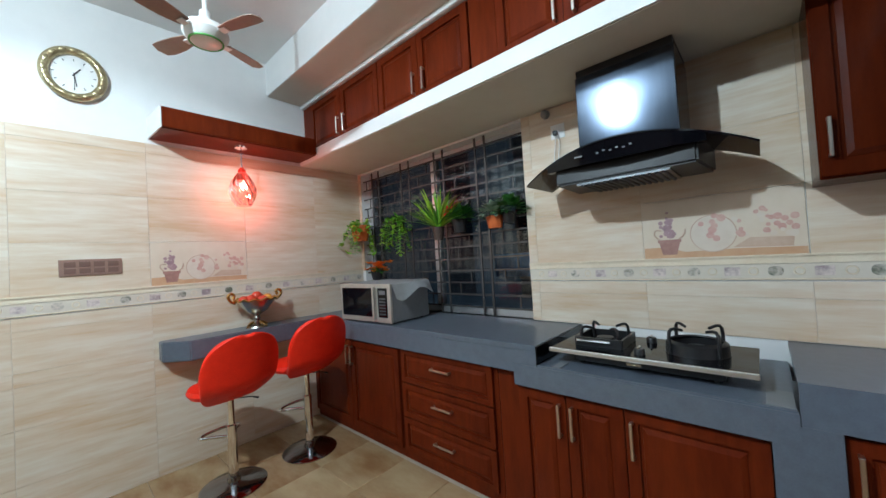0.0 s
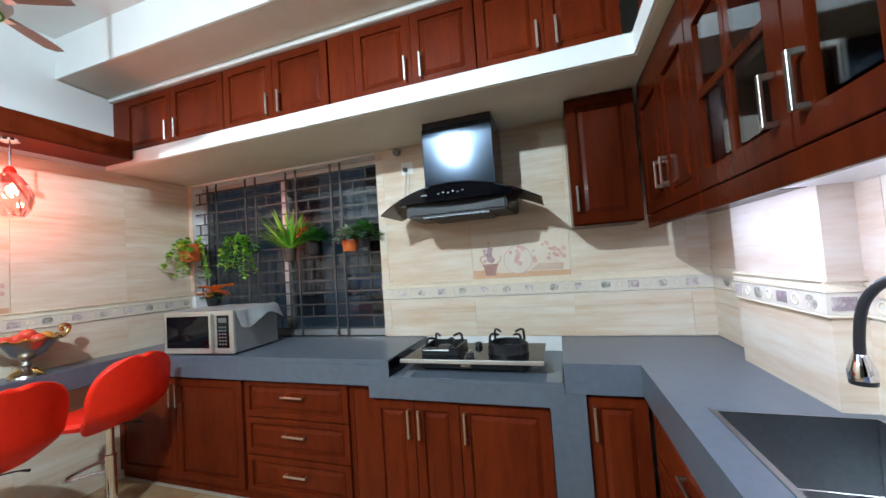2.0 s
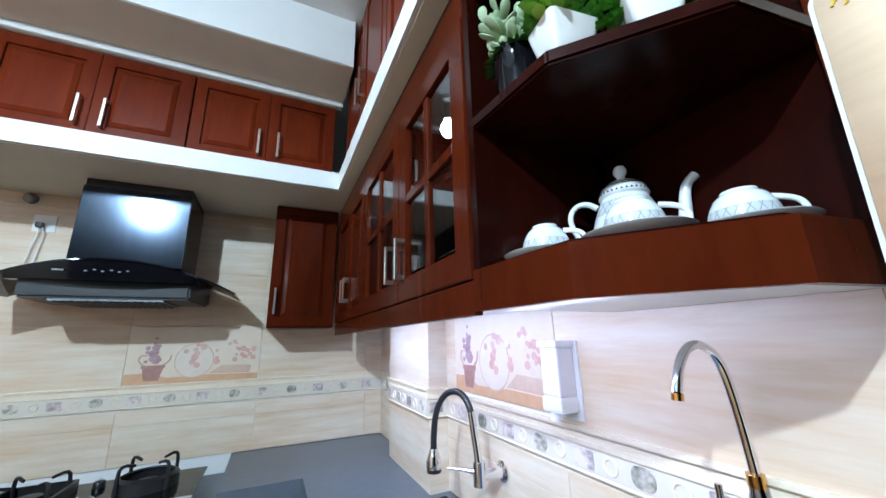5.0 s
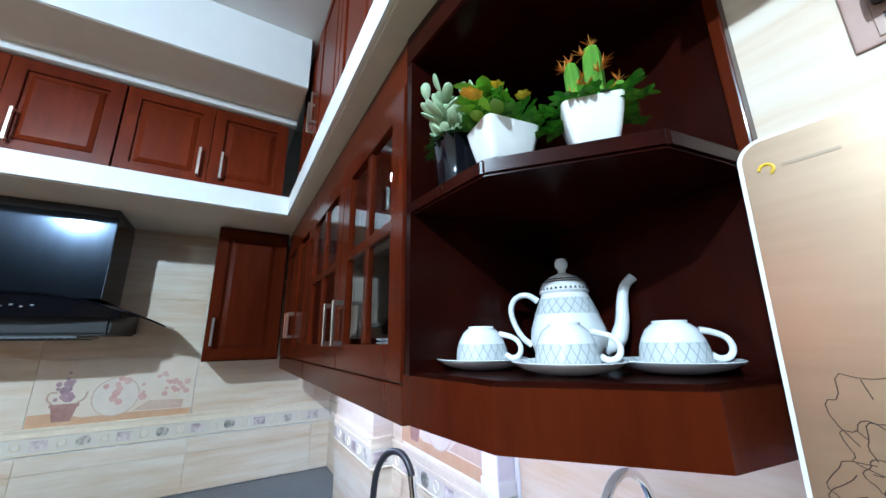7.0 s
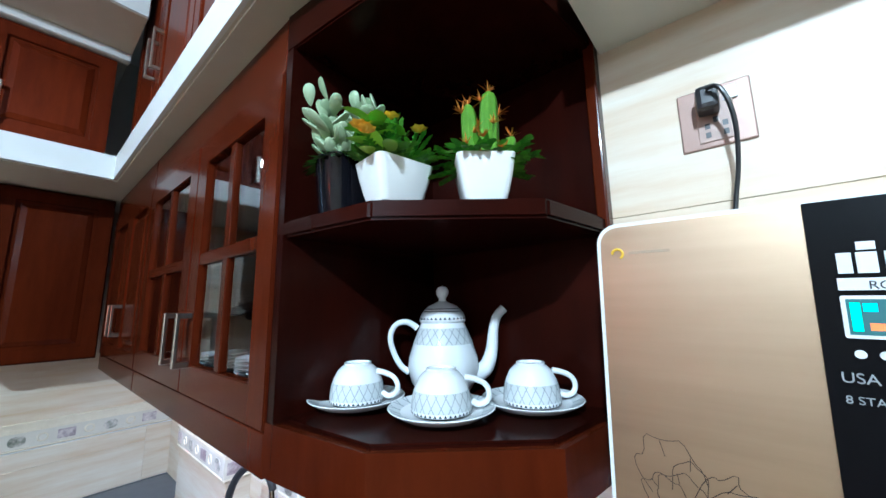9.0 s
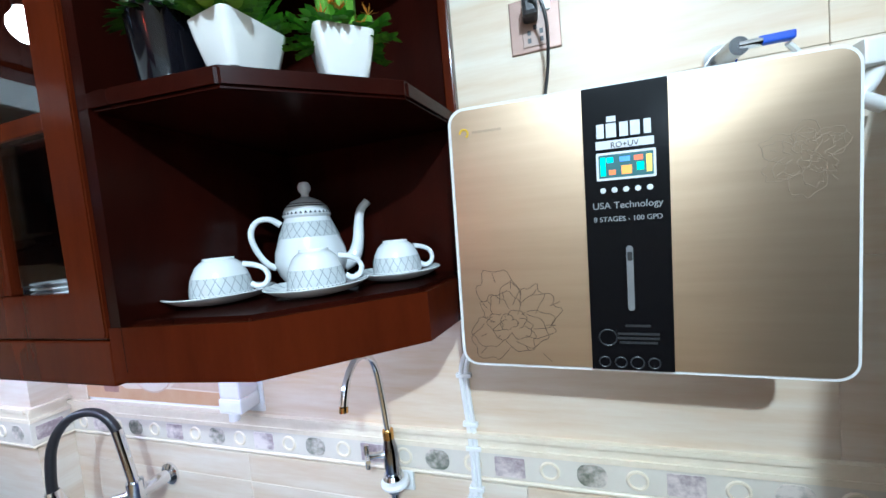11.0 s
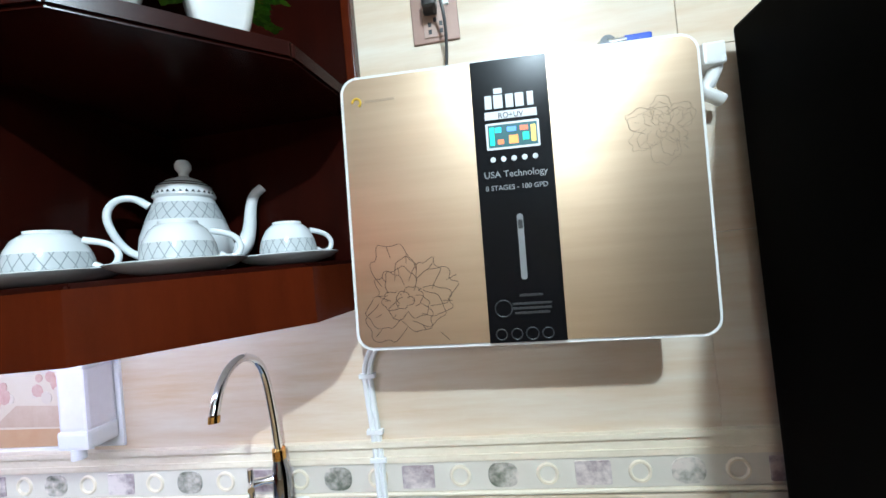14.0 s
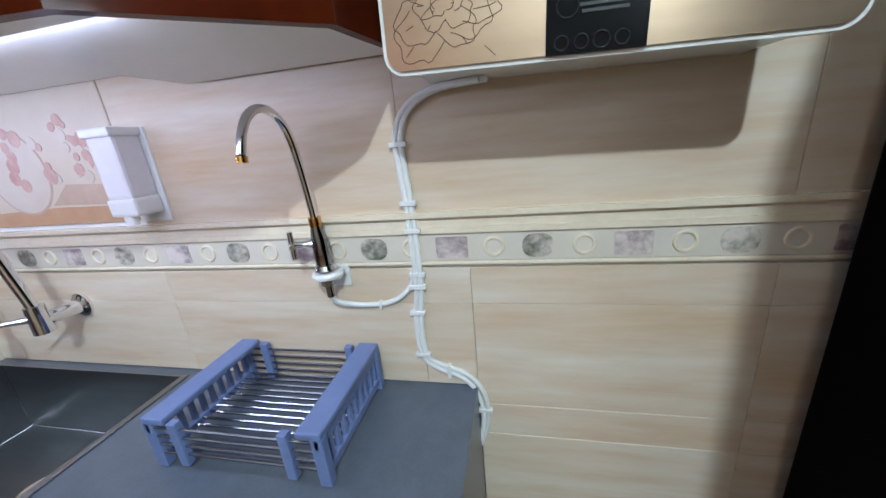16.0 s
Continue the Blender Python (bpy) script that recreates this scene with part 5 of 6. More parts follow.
for _ in range(46):
    d = sphere_dir(0.05)
    tip = Vector((0.005 + d.x * 0.062, d.y * 0.042, 0.072 + abs(d.z) * 0.062))
    root_at = Vector((d.x * 0.02, d.y * 0.012, 0.065))
    way = (tip - root_at).normalized()
    for k in range(7):
        at = root_at.lerp(tip, 0.25 + 0.75 * k / 6)
        for sgn in (-1, 1):
            side = way.cross(Vector((0, 0, 1))) * sgn
            leaf(bm, at, side + way * 0.7 + Vector((0, 0, 0.25)), (0, 0, 1), rnd(0.010, 0.017), rnd(0.0035, 0.0055), 0.3, 0, 3)
part("sprig", bm, L_SPRIG, p2, "fine green sprigs", True)
bm = bmesh.new()
for _ in range(26):
    a, up = rnd(1.9, 4.4), rnd(-0.1, 1.1)
    leaf(bm, (rnd(-0.05, 0.0), rnd(-0.035, 0.01), rnd(0.072, 0.115)), (math.cos(a), math.sin(a) * 0.8, up), (0, 0, 1), rnd(0.028, 0.046), rnd(0.009, 0.013), 0.35, 0, 5)
part("leaves", bm, L_BRIGHT, p2, "", True)
bm = bmesh.new()
for c in ((-0.072, -0.030, 0.092), (-0.066, -0.036, 0.086), (-0.02, -0.02, 0.126), (-0.04, -0.015, 0.120), (0.028, -0.02, 0.124)):
    for k in range(7):
        leaf(bm, c, (math.cos(k * 0.9), math.sin(k * 0.9), 0.7), (0, 0, 1), 0.014, 0.008, 0.2, 0, 3)
tagged(part("blossom", bm, M_PETAL_Y, p2, "yellow flowers", True), "yellow flowers", kind="stuff")
p3 = thing("cactus_plant", (-0.216, -2.207, 1.889), "artificial cactus with orange spines in a white pot", "plant", "shelf plants", -48)
square_pot(p3, 0.080, 0.074, 0.063, M_CERAMIC)
M_CACTUS = material("cactus_green", (0.075, 0.20, 0.012), 0.4, color2=(0.13, 0.27, 0.02), scale=60, grain=1)
STEMS = ((-0.012, 0.008, 0.112, -0.06, 0.0115), (0.009, 0.0, 0.128, 0.02, 0.0130), (0.027, -0.004, 0.055, 0.25, 0.0090))
for x, y, h, lean, rad in STEMS:
    bm = bmesh.new()
    rings = []
    for i in range(15):
        t = i / 14
        r = rad * (0.85 + 0.2 * math.sin(math.pi * t)) * (math.sqrt(max(0, 1 - ((t - 0.84) / 0.16) ** 2)) if t > 0.84 else 1)
        r = max(r, 0.0004)
        rings.append([bm.verts.new((x + lean * t * h + r * (1 + 0.07 * math.cos(7 * a)) * math.cos(a), y + r * (1 + 0.07 * math.cos(7 * a)) * math.sin(a), 0.06 + h * t)) for a in (2 * math.pi * j / 35 for j in range(35))])
    for a, b in zip(rings, rings[1:]):
        for j in range(35):
            bm.faces.new((a[j], a[(j + 1) % 35], b[(j + 1) % 35], b[j]))
    bm.faces.new(rings[-1])
    part("stem", bm, M_CACTUS, p3, "ribbed cactus stem", True)
bm = bmesh.new()
for x, y, h, lean, rad in STEMS:
    spots = 5 if h > 0.1 else 2
    for n in range(spots + 1):
        t = 0.25 + 0.73 * n / spots
        a = -1.57 + (0.95, -0.7, 0.3, 1.2, -1.1, 0.1)[n] if n < spots else 0
        rr = rad * 1.03 if n < spots else 0.0
        c = Vector((x + lean * t * h + rr * math.cos(a), y + rr * math.sin(a), 0.06 + h * t))
        out = Vector((math.cos(a), math.sin(a), 0.35)) if n < spots else Vector((0, 0, 1))
        for _ in range(13):
            d = sphere_dir(-0.6)
            leaf(bm, c, out * 0.9 + d, (0.1, 0, 1), rnd(0.010, 0.021), 0.00085, 0.15, 0, 2)
part("spines", bm, M_SPINE, p3, "orange spines", True)
bm = bmesh.new()
for _ in range(150):
    d = sphere_dir(0.05)
    k = rnd(0.4, 1.0)
    q = Vector((d.x * 0.075 * k, d.y * 0.045 * k, 0.078 + d.z * 0.02))
    leaf(bm, q, (d.x, d.y, d.z * 0.6), (0, 0, 1), rnd(0.010, 0.02), rnd(0.004, 0.007), 0.4, 0, 3)
for _ in range(12):
    a = rnd(-0.7, 0.5) if _ % 3 else rnd(2.6, 3.8)
    root_at = Vector((0.02 * math.cos(a), 0.02 * math.sin(a), 0.07))
    tip = root_at + Vector((math.cos(a) * rnd(0.03, 0.058), math.sin(a) * 0.04, rnd(-0.02, 0.03)))
    way = (tip - root_at).normalized()
    for k in range(8):
        at = root_at.lerp(tip, 0.2 + 0.8 * k / 7)
        for sgn in (-1, 1):
            leaf(bm, at, way.cross(Vector((0, 0, 1))) * sgn + way * 0.6 + Vector((0, 0, 0.3)), (0, 0, 1), rnd(0.009, 0.014), rnd(0.004, 0.006), 0.3, 0, 3)
part("leaves", bm, L_SPRIG, p3, "", True)

for plant, drop in ((p2, -0.012), (p3, -0.015)):
    for o in plant.children:
        if not o.name.startswith("pot"):
            o.location.z = drop

# ---- tea set ----
M_PORC = material("white_porcelain", (0.82, 0.84, 0.85), 0.10, color2=(0.78, 0.80, 0.81), scale=10, grain=1, coat=0.4)
M_BAND = bpy.data.materials.new("patterned_band")
M_BAND.use_nodes = True
_n = M_BAND.node_tree
_tc, _wv, _wv2, _mp, _mp2, _mx2, _rp = (_n.nodes.new(k) for k in ("ShaderNodeTexCoord", "ShaderNodeTexWave", "ShaderNodeTexWave", "ShaderNodeMapping", "ShaderNodeMapping", "ShaderNodeMath", "ShaderNodeValToRGB"))
for mp, wv, ang in ((_mp, _wv, 38), (_mp2, _wv2, -38)):
    mp.inputs["Rotation"].default_value = (0, 0, radians(ang))
    wv.inputs["Scale"].default_value = 3.6
    _n.links.new(_tc.outputs["UV"], mp.inputs[0])
    _n.links.new(mp.outputs[0], wv.inputs[0])
_mx2.operation = "MAXIMUM"
_n.links.new(_wv.outputs["Fac"], _mx2.inputs[0])
_n.links.new(_wv2.outputs["Fac"], _mx2.inputs[1])
_rp.color_ramp.elements[0].position, _rp.color_ramp.elements[1].position = 0.955, 0.995
_rp.color_ramp.elements[0].color, _rp.color_ramp.elements[1].color = (0.58, 0.61, 0.62, 1), (0.30, 0.33, 0.34, 1)
_n.links.new(_mx2.outputs[0], _rp.inputs[0])
_n.links.new(_rp.outputs[0], _n.nodes["Principled BSDF"].inputs["Base Color"])
_n.nodes["Principled BSDF"].inputs["Roughness"].default_value = 0.15


def band(root, profile, name="band", seg=48, off=0.0006):
    """A printed band just proud of a turned body, with coordinates that run round it."""
    bm = bmesh.new()
    uv = bm.loops.layers.uv.new("UV")
    n = len(profile)
    rings = [[bm.verts.new(((r + off) * math.cos(2 * math.pi * i / seg), (r + off) * math.sin(2 * math.pi * i / seg), z)) for i in range(seg)] for r, z in profile]
    for k in range(n - 1):
        for i in range(seg):
            j = (i + 1) % seg
            f = bm.faces.new((rings[k][i], rings[k][j], rings[k + 1][j], rings[k + 1][i]))
            for loop, (a, b) in zip(f.loops, ((i, k), (i + 1, k), (i + 1, k + 1), (i, k + 1))):
                loop[uv].uv = (a / seg * 2.2, profile[b][1] * 6.0)
    bmesh.ops.recalc_face_normals(bm, faces=bm.faces)
    return part(name, bm, M_BAND, root, "grey lattice pattern band", True)


def dotted_ring(root, r, z, count, size, mat):
    """A ring of small dark triangles."""
    bm = bmesh.new()
    for i in range(count):
        a = 2 * math.pi * i / count
        u = Vector((-math.sin(a), math.cos(a), 0))
        c = Vector((r * math.cos(a), r * math.sin(a), z))
        vs = [bm.verts.new(c - u * size), bm.verts.new(c + u * size), bm.verts.new(c + Vector((0, 0, size * 1.7)))]
        bm.faces.new(vs)
    return tagged(part("dark_edging", bm, mat, root), kind="stuff")


M_INK = material("dark_glaze", (0.03, 0.035, 0.04), 0.2)


def cup_and_saucer(x, y, rz):
    s = thing("saucer", (x, y, 1.596), "white porcelain saucer with a dark rim pattern", "saucer", "tea set", rz)
    part("dish", turned([(0, 0.003), (0.032, 0.003), (0.034, 0.0), (0.040, 0.001), (0.060, 0.007), (0.071, 0.014), (0.0725, 0.0155), (0.071, 0.0165), (0.055, 0.010), (0.036, 0.006), (0, 0.006)], 48), M_PORC, s, "", True)
    band(s, [(0.0555, 0.0105), (0.071, 0.0168)], "rim_band", 48, 0.0)
    c = thing("teacup", (x, y, 1.6065), "white porcelain cup with lattice band upside down on its saucer", "cup", "tea set", rz)
    prof = [(0.036, 0.0), (0.0405, 0.0), (0.0405, 0.004), (0.0392, 0.018), (0.036, 0.032), (0.030, 0.044), (0.023, 0.0505), (0.0205, 0.0515), (0.0205, 0.055), (0.018, 0.055), (0.017, 0.0525), (0, 0.0525)]
    part("bowl", turned(prof, 44), M_PORC, c, "", True)
    band(c, [(0.0403, 0.005), (0.0396, 0.013), (0.0385, 0.021), (0.0368, 0.028)])
    dotted_ring(c, 0.0413, 0.0008, 40, 0.0022, M_INK)
    s.scale = c.scale = (1.06, 1.06, 1.06)
    part("handle", tube([(0.0405, 0, 0.012), (0.050, 0, 0.006), (0.062, 0, 0.010), (0.066, 0, 0.022), (0.060, 0, 0.034), (0.046, 0, 0.040), (0.032, 0, 0.0425)], [0.0045, 0.004, 0.0038, 0.0045], 10, None, 2), M_PORC, c, "", True)


cup_and_saucer(-0.246, -1.970, -62)
cup_and_saucer(-0.210, -2.118, -52)
cup_and_saucer(-0.092, -2.200, -48)
pot = thing("teapot", (-0.09, -2.022, 1.596), "white porcelain teapot with grey lattice bands", "teapot", "tea set", -50)
part("body", turned([(0, 0), (0.044, 0), (0.046, 0.004), (0.056, 0.02), (0.062, 0.042), (0.060, 0.062), (0.050, 0.092), (0.041, 0.115), (0.039, 0.122), (0.042, 0.126), (0.036, 0.128), (0, 0.128)], 48), M_PORC, pot, "", True)
band(pot, [(0.0522, 0.086), (0.047, 0.0995), (0.0415, 0.1135)])
lid = part("lid", turned([(0.0, 0.126), (0.0415, 0.126), (0.041, 0.131), (0.036, 0.142), (0.026, 0.152), (0.013, 0.158), (0.007, 0.161), (0.0065, 0.166), (0.011, 0.173), (0.0115, 0.180), (0.008, 0.187), (0, 0.190)], 40), M_PORC, pot, "", True)
dotted_ring(pot, 0.0424, 0.1285, 34, 0.0026, M_INK)
for z, r in ((0.1425, 0.0368), (0.147, 0.0325)):
    part("stripe", tube([(r * math.cos(a * 0.196), r * math.sin(a * 0.196), z) for a in range(32)], 0.0007, 5, None, 0, True), M_INK, lid)
part("handle", tube([(-0.045, 0, 0.112), (-0.062, 0, 0.126), (-0.084, 0, 0.122), (-0.095, 0, 0.10), (-0.089, 0, 0.072), (-0.075, 0, 0.045), (-0.06, 0, 0.035)], [0.006, 0.005, 0.005, 0.006], 12, None, 2), M_PORC, pot, "", True)
part("spout", tube([(0.052, 0, 0.03), (0.075, 0, 0.038), (0.086, 0, 0.07), (0.089, 0, 0.105), (0.095, 0, 0.132), (0.110, 0, 0.146)], [0.019, 0.015, 0.011, 0.009, 0.008, 0.008], 14, None, 2), M_PORC, pot, "", True)

pot.scale = (1.07, 1.07, 1.03)
# crockery and a spot lamp in the glazed cabinet
for x, y, z, n in ((-0.24, -1.80, 1.576, 9), (-0.24, -1.64, 1.576, 8), (-0.22, -1.30, 1.576, 6), (-0.22, -1.78, 1.876, 5)):
    for i in range(n):
        o = thing("plate", (x, y, z + i * 0.0085), "white patterned plate stacked in the cabinet", "plate", "stacked plates")
        part("dish", turned([(0, 0.001), (0.035, 0), (0.05, 0.004), (0.068, 0.011), (0.068, 0.0135), (0.05, 0.0075), (0, 0.0045)], 28), M_PORC, o, "", True)
spot = thing("cabinet_light", (-0.22, -1.545, 2.10), "small round bulb glowing inside the cabinet", "lamp")
M_BULB = material("lit_bulb", (0.9, 0.9, 0.9), 0.3, emit=(1.0, 0.97, 0.92), glow=30)
part("bulb", turned([(0, 0), (0.012, 0.004), (0.022, 0.015), (0.026, 0.029), (0.024, 0.043), (0.016, 0.056), (0.012, 0.066), (0, 0.066)], 24), M_BULB, spot, "", True)
part("holder", turned([(0, 0.064), (0.015, 0.064), (0.015, 0.12), (0.03, 0.126), (0.03, 0.144), (0, 0.144)], 18), M_BLACK, spot, "", True)

# ---- bar side: stools, fruit bowl, pendant, pelmet, clock, switches, fan ----


def bar_stool(x, y, rz, seat_z):
    s = thing("bar_stool", (x, y, 0.0), "red leather bar stool on a chrome pedestal", "bar stool", "stools at the bar", rz)
    part("base", turned([(0, 0), (0.185, 0), (0.188, 0.006), (0.175, 0.014), (0.09, 0.024), (0.04, 0.034), (0.034, 0.06), (0, 0.06)], 48), M_DARK_CHROME, s, "round dark chrome base", True)
    part("column", turned([(0, 0.05), (0.028, 0.05), (0.028, seat_z - 0.22), (0.02, seat_z - 0.215), (0.02, seat_z - 0.02), (0, seat_z - 0.02)], 24), M_CHROME, s, "", True)
    part("footrest", tube([(0.028, 0, 0.30), (0.10, 0.05, 0.30), (0.16, 0.13, 0.30), (0.20, 0.10, 0.30), (0.215, 0, 0.30), (0.20, -0.10, 0.30), (0.16, -0.13, 0.30), (0.10, -0.05, 0.30), (0.028, 0, 0.30)], 0.010, 10, None, 2), M_CHROME, s, "", True)
    part("lever", tube([(0.0, -0.02, seat_z - 0.06), (-0.03, -0.12, seat_z - 0.08), (-0.03, -0.16, seat_z - 0.10)], [0.004, 0.004, 0.008], 8), M_BLACK, s, "", True)
    part("mount", turned([(0, 0), (0.05, 0), (0.09, 0.02), (0, 0.02)], 20, (0, 0, seat_z - 0.05)), M_BLACK, s)
    part("seat", turned([(0, 0.0), (0.15, 0.0), (0.19, 0.015), (0.205, 0.04), (0.195, 0.062), (0.15, 0.07), (0, 0.062)], 40, (0.075, 0, seat_z - 0.03)), M_RED, s, "round red leather seat", True)
    bm = bmesh.new()
    rows, M = [], 14
    for i in range(15):
        phi = radians(-68 + 157 * i / 14)
        w = 0.222 * math.cos(phi) ** 0.55
        pz = 0.165 + 0.205 * math.sin(phi)
        row = []
        for j in range(M + 1):
            t = -1 + 2 * j / M
            px = -0.175 - 0.06 * (pz - 0.1) / 0.25 + 0.05 * (w / 0.222 * t) ** 2 + 0.10 * max(0.0, 0.08 - pz) / 0.08
            row.append(bm.verts.new((px, w * t, seat_z + pz)))
        rows.append(row)
    for a, b in zip(rows, rows[1:]):
        for j in range(M):
            bm.faces.new((a[j], a[j + 1], b[j + 1], b[j]))
    bmesh.ops.recalc_face_normals(bm, faces=bm.faces)
    bmesh.ops.solidify(bm, geom=bm.faces[:], thickness=0.045)
    bmesh.ops.recalc_face_normals(bm, faces=bm.faces)
    o = part("backrest", bm, M_RED, s, "rounded red leather backrest", True)
    sub = o.modifiers.new("smooth", "SUBSURF")
    sub.levels, sub.render_levels = 1, 2
    return s


bar_stool(-3.45, -1.425, 187, 0.60)
bar_stool(-3.45, -0.92, 186, 0.62)

M_SILVER = material("aged_silver", (0.60, 0.58, 0.54), 0.25, 1.0, color2=(0.45, 0.42, 0.37), scale=60, grain=1, bump=0.2)
bowl = thing("fruit_bowl", (W + 0.13, -1.10, CT + 0.004), "ornate silver and gold fruit bowl on the bar", "bowl")
part("foot", turned([(0, 0), (0.075, 0), (0.07, 0.012), (0.035, 0.025), (0.018, 0.05), (0.026, 0.07), (0.02, 0.09), (0.03, 0.10), (0, 0.10)], 32), M_SILVER, bowl, "", True)
for k in range(4):
    a = k * math.pi / 2 + 0.4
    part("claw", tube([(0.03 * math.cos(a), 0.03 * math.sin(a), 0.04), (0.07 * math.cos(a), 0.07 * math.sin(a), 0.025), (0.10 * math.cos(a), 0.10 * math.sin(a), 0.006)], [0.006, 0.008, 0.005], 8, None, 1), M_BRASS, bowl, "", True)
part("dish", turned([(0, 0.10), (0.03, 0.10), (0.08, 0.13), (0.12, 0.18), (0.15, 0.215), (0.145, 0.22), (0.11, 0.19), (0.06, 0.145), (0, 0.125)], 40), M_SILVER, bowl, "", True)
part("rim", tube([(0.15 * math.cos(a * 0.1309), 0.15 * math.sin(a * 0.1309), 0.218 + 0.008 * math.sin(a * 1.57)) for a in range(48)], 0.008, 8, None, 0, True), M_BRASS, bowl, "scalloped gold rim", True)
for s in (-1, 1):
    part("handle", tube([(0, s * 0.145, 0.20), (0, s * 0.18, 0.215), (0, s * 0.20, 0.255), (0, s * 0.175, 0.28), (0, s * 0.15, 0.262), (0, s * 0.165, 0.235)], 0.011, 10, None, 2), M_BRASS, bowl, "scrolled gold handle", True)
M_APPLE = material("apple_red", (0.50, 0.015, 0.02), 0.22, color2=(0.68, 0.10, 0.03), scale=14, grain=0.7)
M_MANGO = material("fruit_amber", (0.62, 0.30, 0.03), 0.3, color2=(0.45, 0.16, 0.02), scale=14, grain=0.7)
for i, (x, y, z, r, m) in enumerate(((0.0, 0.005, 0.245, 0.038, M_APPLE), (0.02, -0.045, 0.225, 0.036, M_APPLE), (-0.035, 0.04, 0.225, 0.036, M_APPLE), (0.05, 0.03, 0.215, 0.036, M_APPLE), (0.0, 0.085, 0.222, 0.036, M_MANGO), (0.015, -0.095, 0.222, 0.035, M_APPLE), (-0.06, -0.03, 0.215, 0.036, M_MANGO))):
    a = thing("apple" if m == M_APPLE else "mango", (W + 0.13 + x, -1.10 + y, CT + z - r), "ripe fruit heaped in the silver bowl", "fruit", "fruit in the bowl")
    part("flesh", turned([(0, 0.12 * r), (0.35 * r, 0.02 * r), (0.8 * r, 0.45 * r), (r, r), (0.88 * r, 1.5 * r), (0.5 * r, 1.85 * r), (0.2 * r, 1.82 * r), (0, 1.68 * r)], 20), m, a, "", True)
    part("stalk", tube([(0, 0, 1.66 * r), (0.003, 0, 2.05 * r)], 0.0014, 5), M_SOIL, a)

pel = thing("pelmet", (W + 0.16, -1.15, 2.30), "red-brown wooden pelmet box over the bar", "pelmet")
into(pel, "front_board", prism([(W + 0.315, -0.625), (W + 0.315, -1.675), (W + 0.30, -1.675), (W + 0.30, -0.625)], 2.30, 2.432, 0.003), M_WOOD)
into(pel, "bottom_board", prism([(W, -0.625), (W, -1.70), (W + 0.299, -1.672), (W + 0.299, -0.625)], 2.295, 2.315, 0.002), M_WOOD)
into(pel, "top_board", box(W, W + 0.299, -1.67, -0.625, 2.412, 2.43), M_WOOD)
into(pel, "end_board", prism([(W, -1.705), (W + 0.316, -1.683), (W + 0.316, -1.676), (W, -1.690)], 2.296, 2.434), M_PAINT, "white painted end")
M_SHADE = bpy.data.materials.new("red_glass_shade")
M_SHADE.use_nodes = True
_b = M_SHADE.node_tree.nodes["Principled BSDF"]
_b.inputs["Base Color"].default_value = (1.0, 0.35, 0.30, 1)
_b.inputs["Transmission Weight"].default_value = 1.0
_b.inputs["Roughness"].default_value = 0.15
_b.inputs["Emission Color"].default_value = (1.0, 0.12, 0.08, 1)
_b.inputs["Emission Strength"].default_value = 0.35
PX, PYY = W + 0.18, -1.175
pend = thing("pendant_lamp", (PX, PYY, 2.295), "crackled red glass pendant lamp glowing over the bar", "pendant lamp")
part("ceiling_rose", turned([(0, 0), (0.045, 0), (0.043, -0.012), (0.02, -0.022), (0, -0.022)], 28), M_CHROME, pend, "", True)
part("rod", turned([(0, -0.02), (0.006, -0.02), (0.006, -0.17), (0, -0.17)], 12), M_CHROME, pend, "", True)
part("cap", turned([(0, -0.16), (0.012, -0.16), (0.026, -0.18), (0.028, -0.20), (0, -0.20)], 20), M_RED, pend, "", True)
bm = bmesh.new()
prof = [(0.026, -0.20), (0.045, -0.225), (0.075, -0.27), (0.092, -0.32), (0.092, -0.36), (0.078, -0.41), (0.055, -0.445), (0.05, -0.455)]
rings = []
for k, (r, z) in enumerate(prof):
    rings.append([bm.verts.new(((r + (0.004 if (i + k) % 2 else -0.003)) * math.cos(i * 0.2618), (r + (0.004 if (i + k) % 2 else -0.003)) * math.sin(i * 0.2618), z)) for i in range(24)])
for a, b in zip(rings, rings[1:]):
    for i in range(24):
        bm.faces.new((a[i], a[(i + 1) % 24], b[(i + 1) % 24], b[i]))
sh = part("shade", bm, M_SHADE, pend, "faceted red glass shade")
sh.visible_shadow = False
bb = part("bulb", turned([(0, -0.23), (0.014, -0.24), (0.03, -0.29), (0.028, -0.32), (0.015, -0.34), (0, -0.345)], 20), material("pendant_bulb", (1, 0.8, 0.7), 0.3, emit=(1.0, 0.42, 0.30), glow=18), pend, "", True)
bb.visible_shadow = False

clock = thing("wall_clock", (W + 0.002, -2.045, 2.62), "oval wall clock with an ornate gold frame", "clock", "", 90)
M_GILT = material("old_gilt", (0.60, 0.52, 0.32), 0.3, 0.8, color2=(0.24, 0.19, 0.09), scale=70, grain=0.7, bump=0.4)
frame_bm = tube([(0.128 * math.cos(a * 0.1309), -0.022, 0.142 * math.sin(a * 0.1309)) for a in range(48)], 0.024, 12, None, 0, True)
part("frame", frame_bm, M_GILT, clock, "carved antique gold frame", True)
for k in range(16):
    a = 2 * math.pi * k / 16
    bm = bmesh.new()
    bmesh.ops.create_uvsphere(bm, u_segments=8, v_segments=6, radius=0.014, matrix=Matrix.Translation((0.128 * math.cos(a), -0.044, 0.142 * math.sin(a))) @ Matrix.Rotation(-a, 4, "Y") @ Matrix.Diagonal((0.8, 0.5, 1.5, 1)))
    part("ornament", bm, M_GILT, clock, "", True)
bm = bmesh.new()
face_pts = [(0.108 * math.cos(a * 0.1309), 0.122 * math.sin(a * 0.1309)) for a in range(48)]
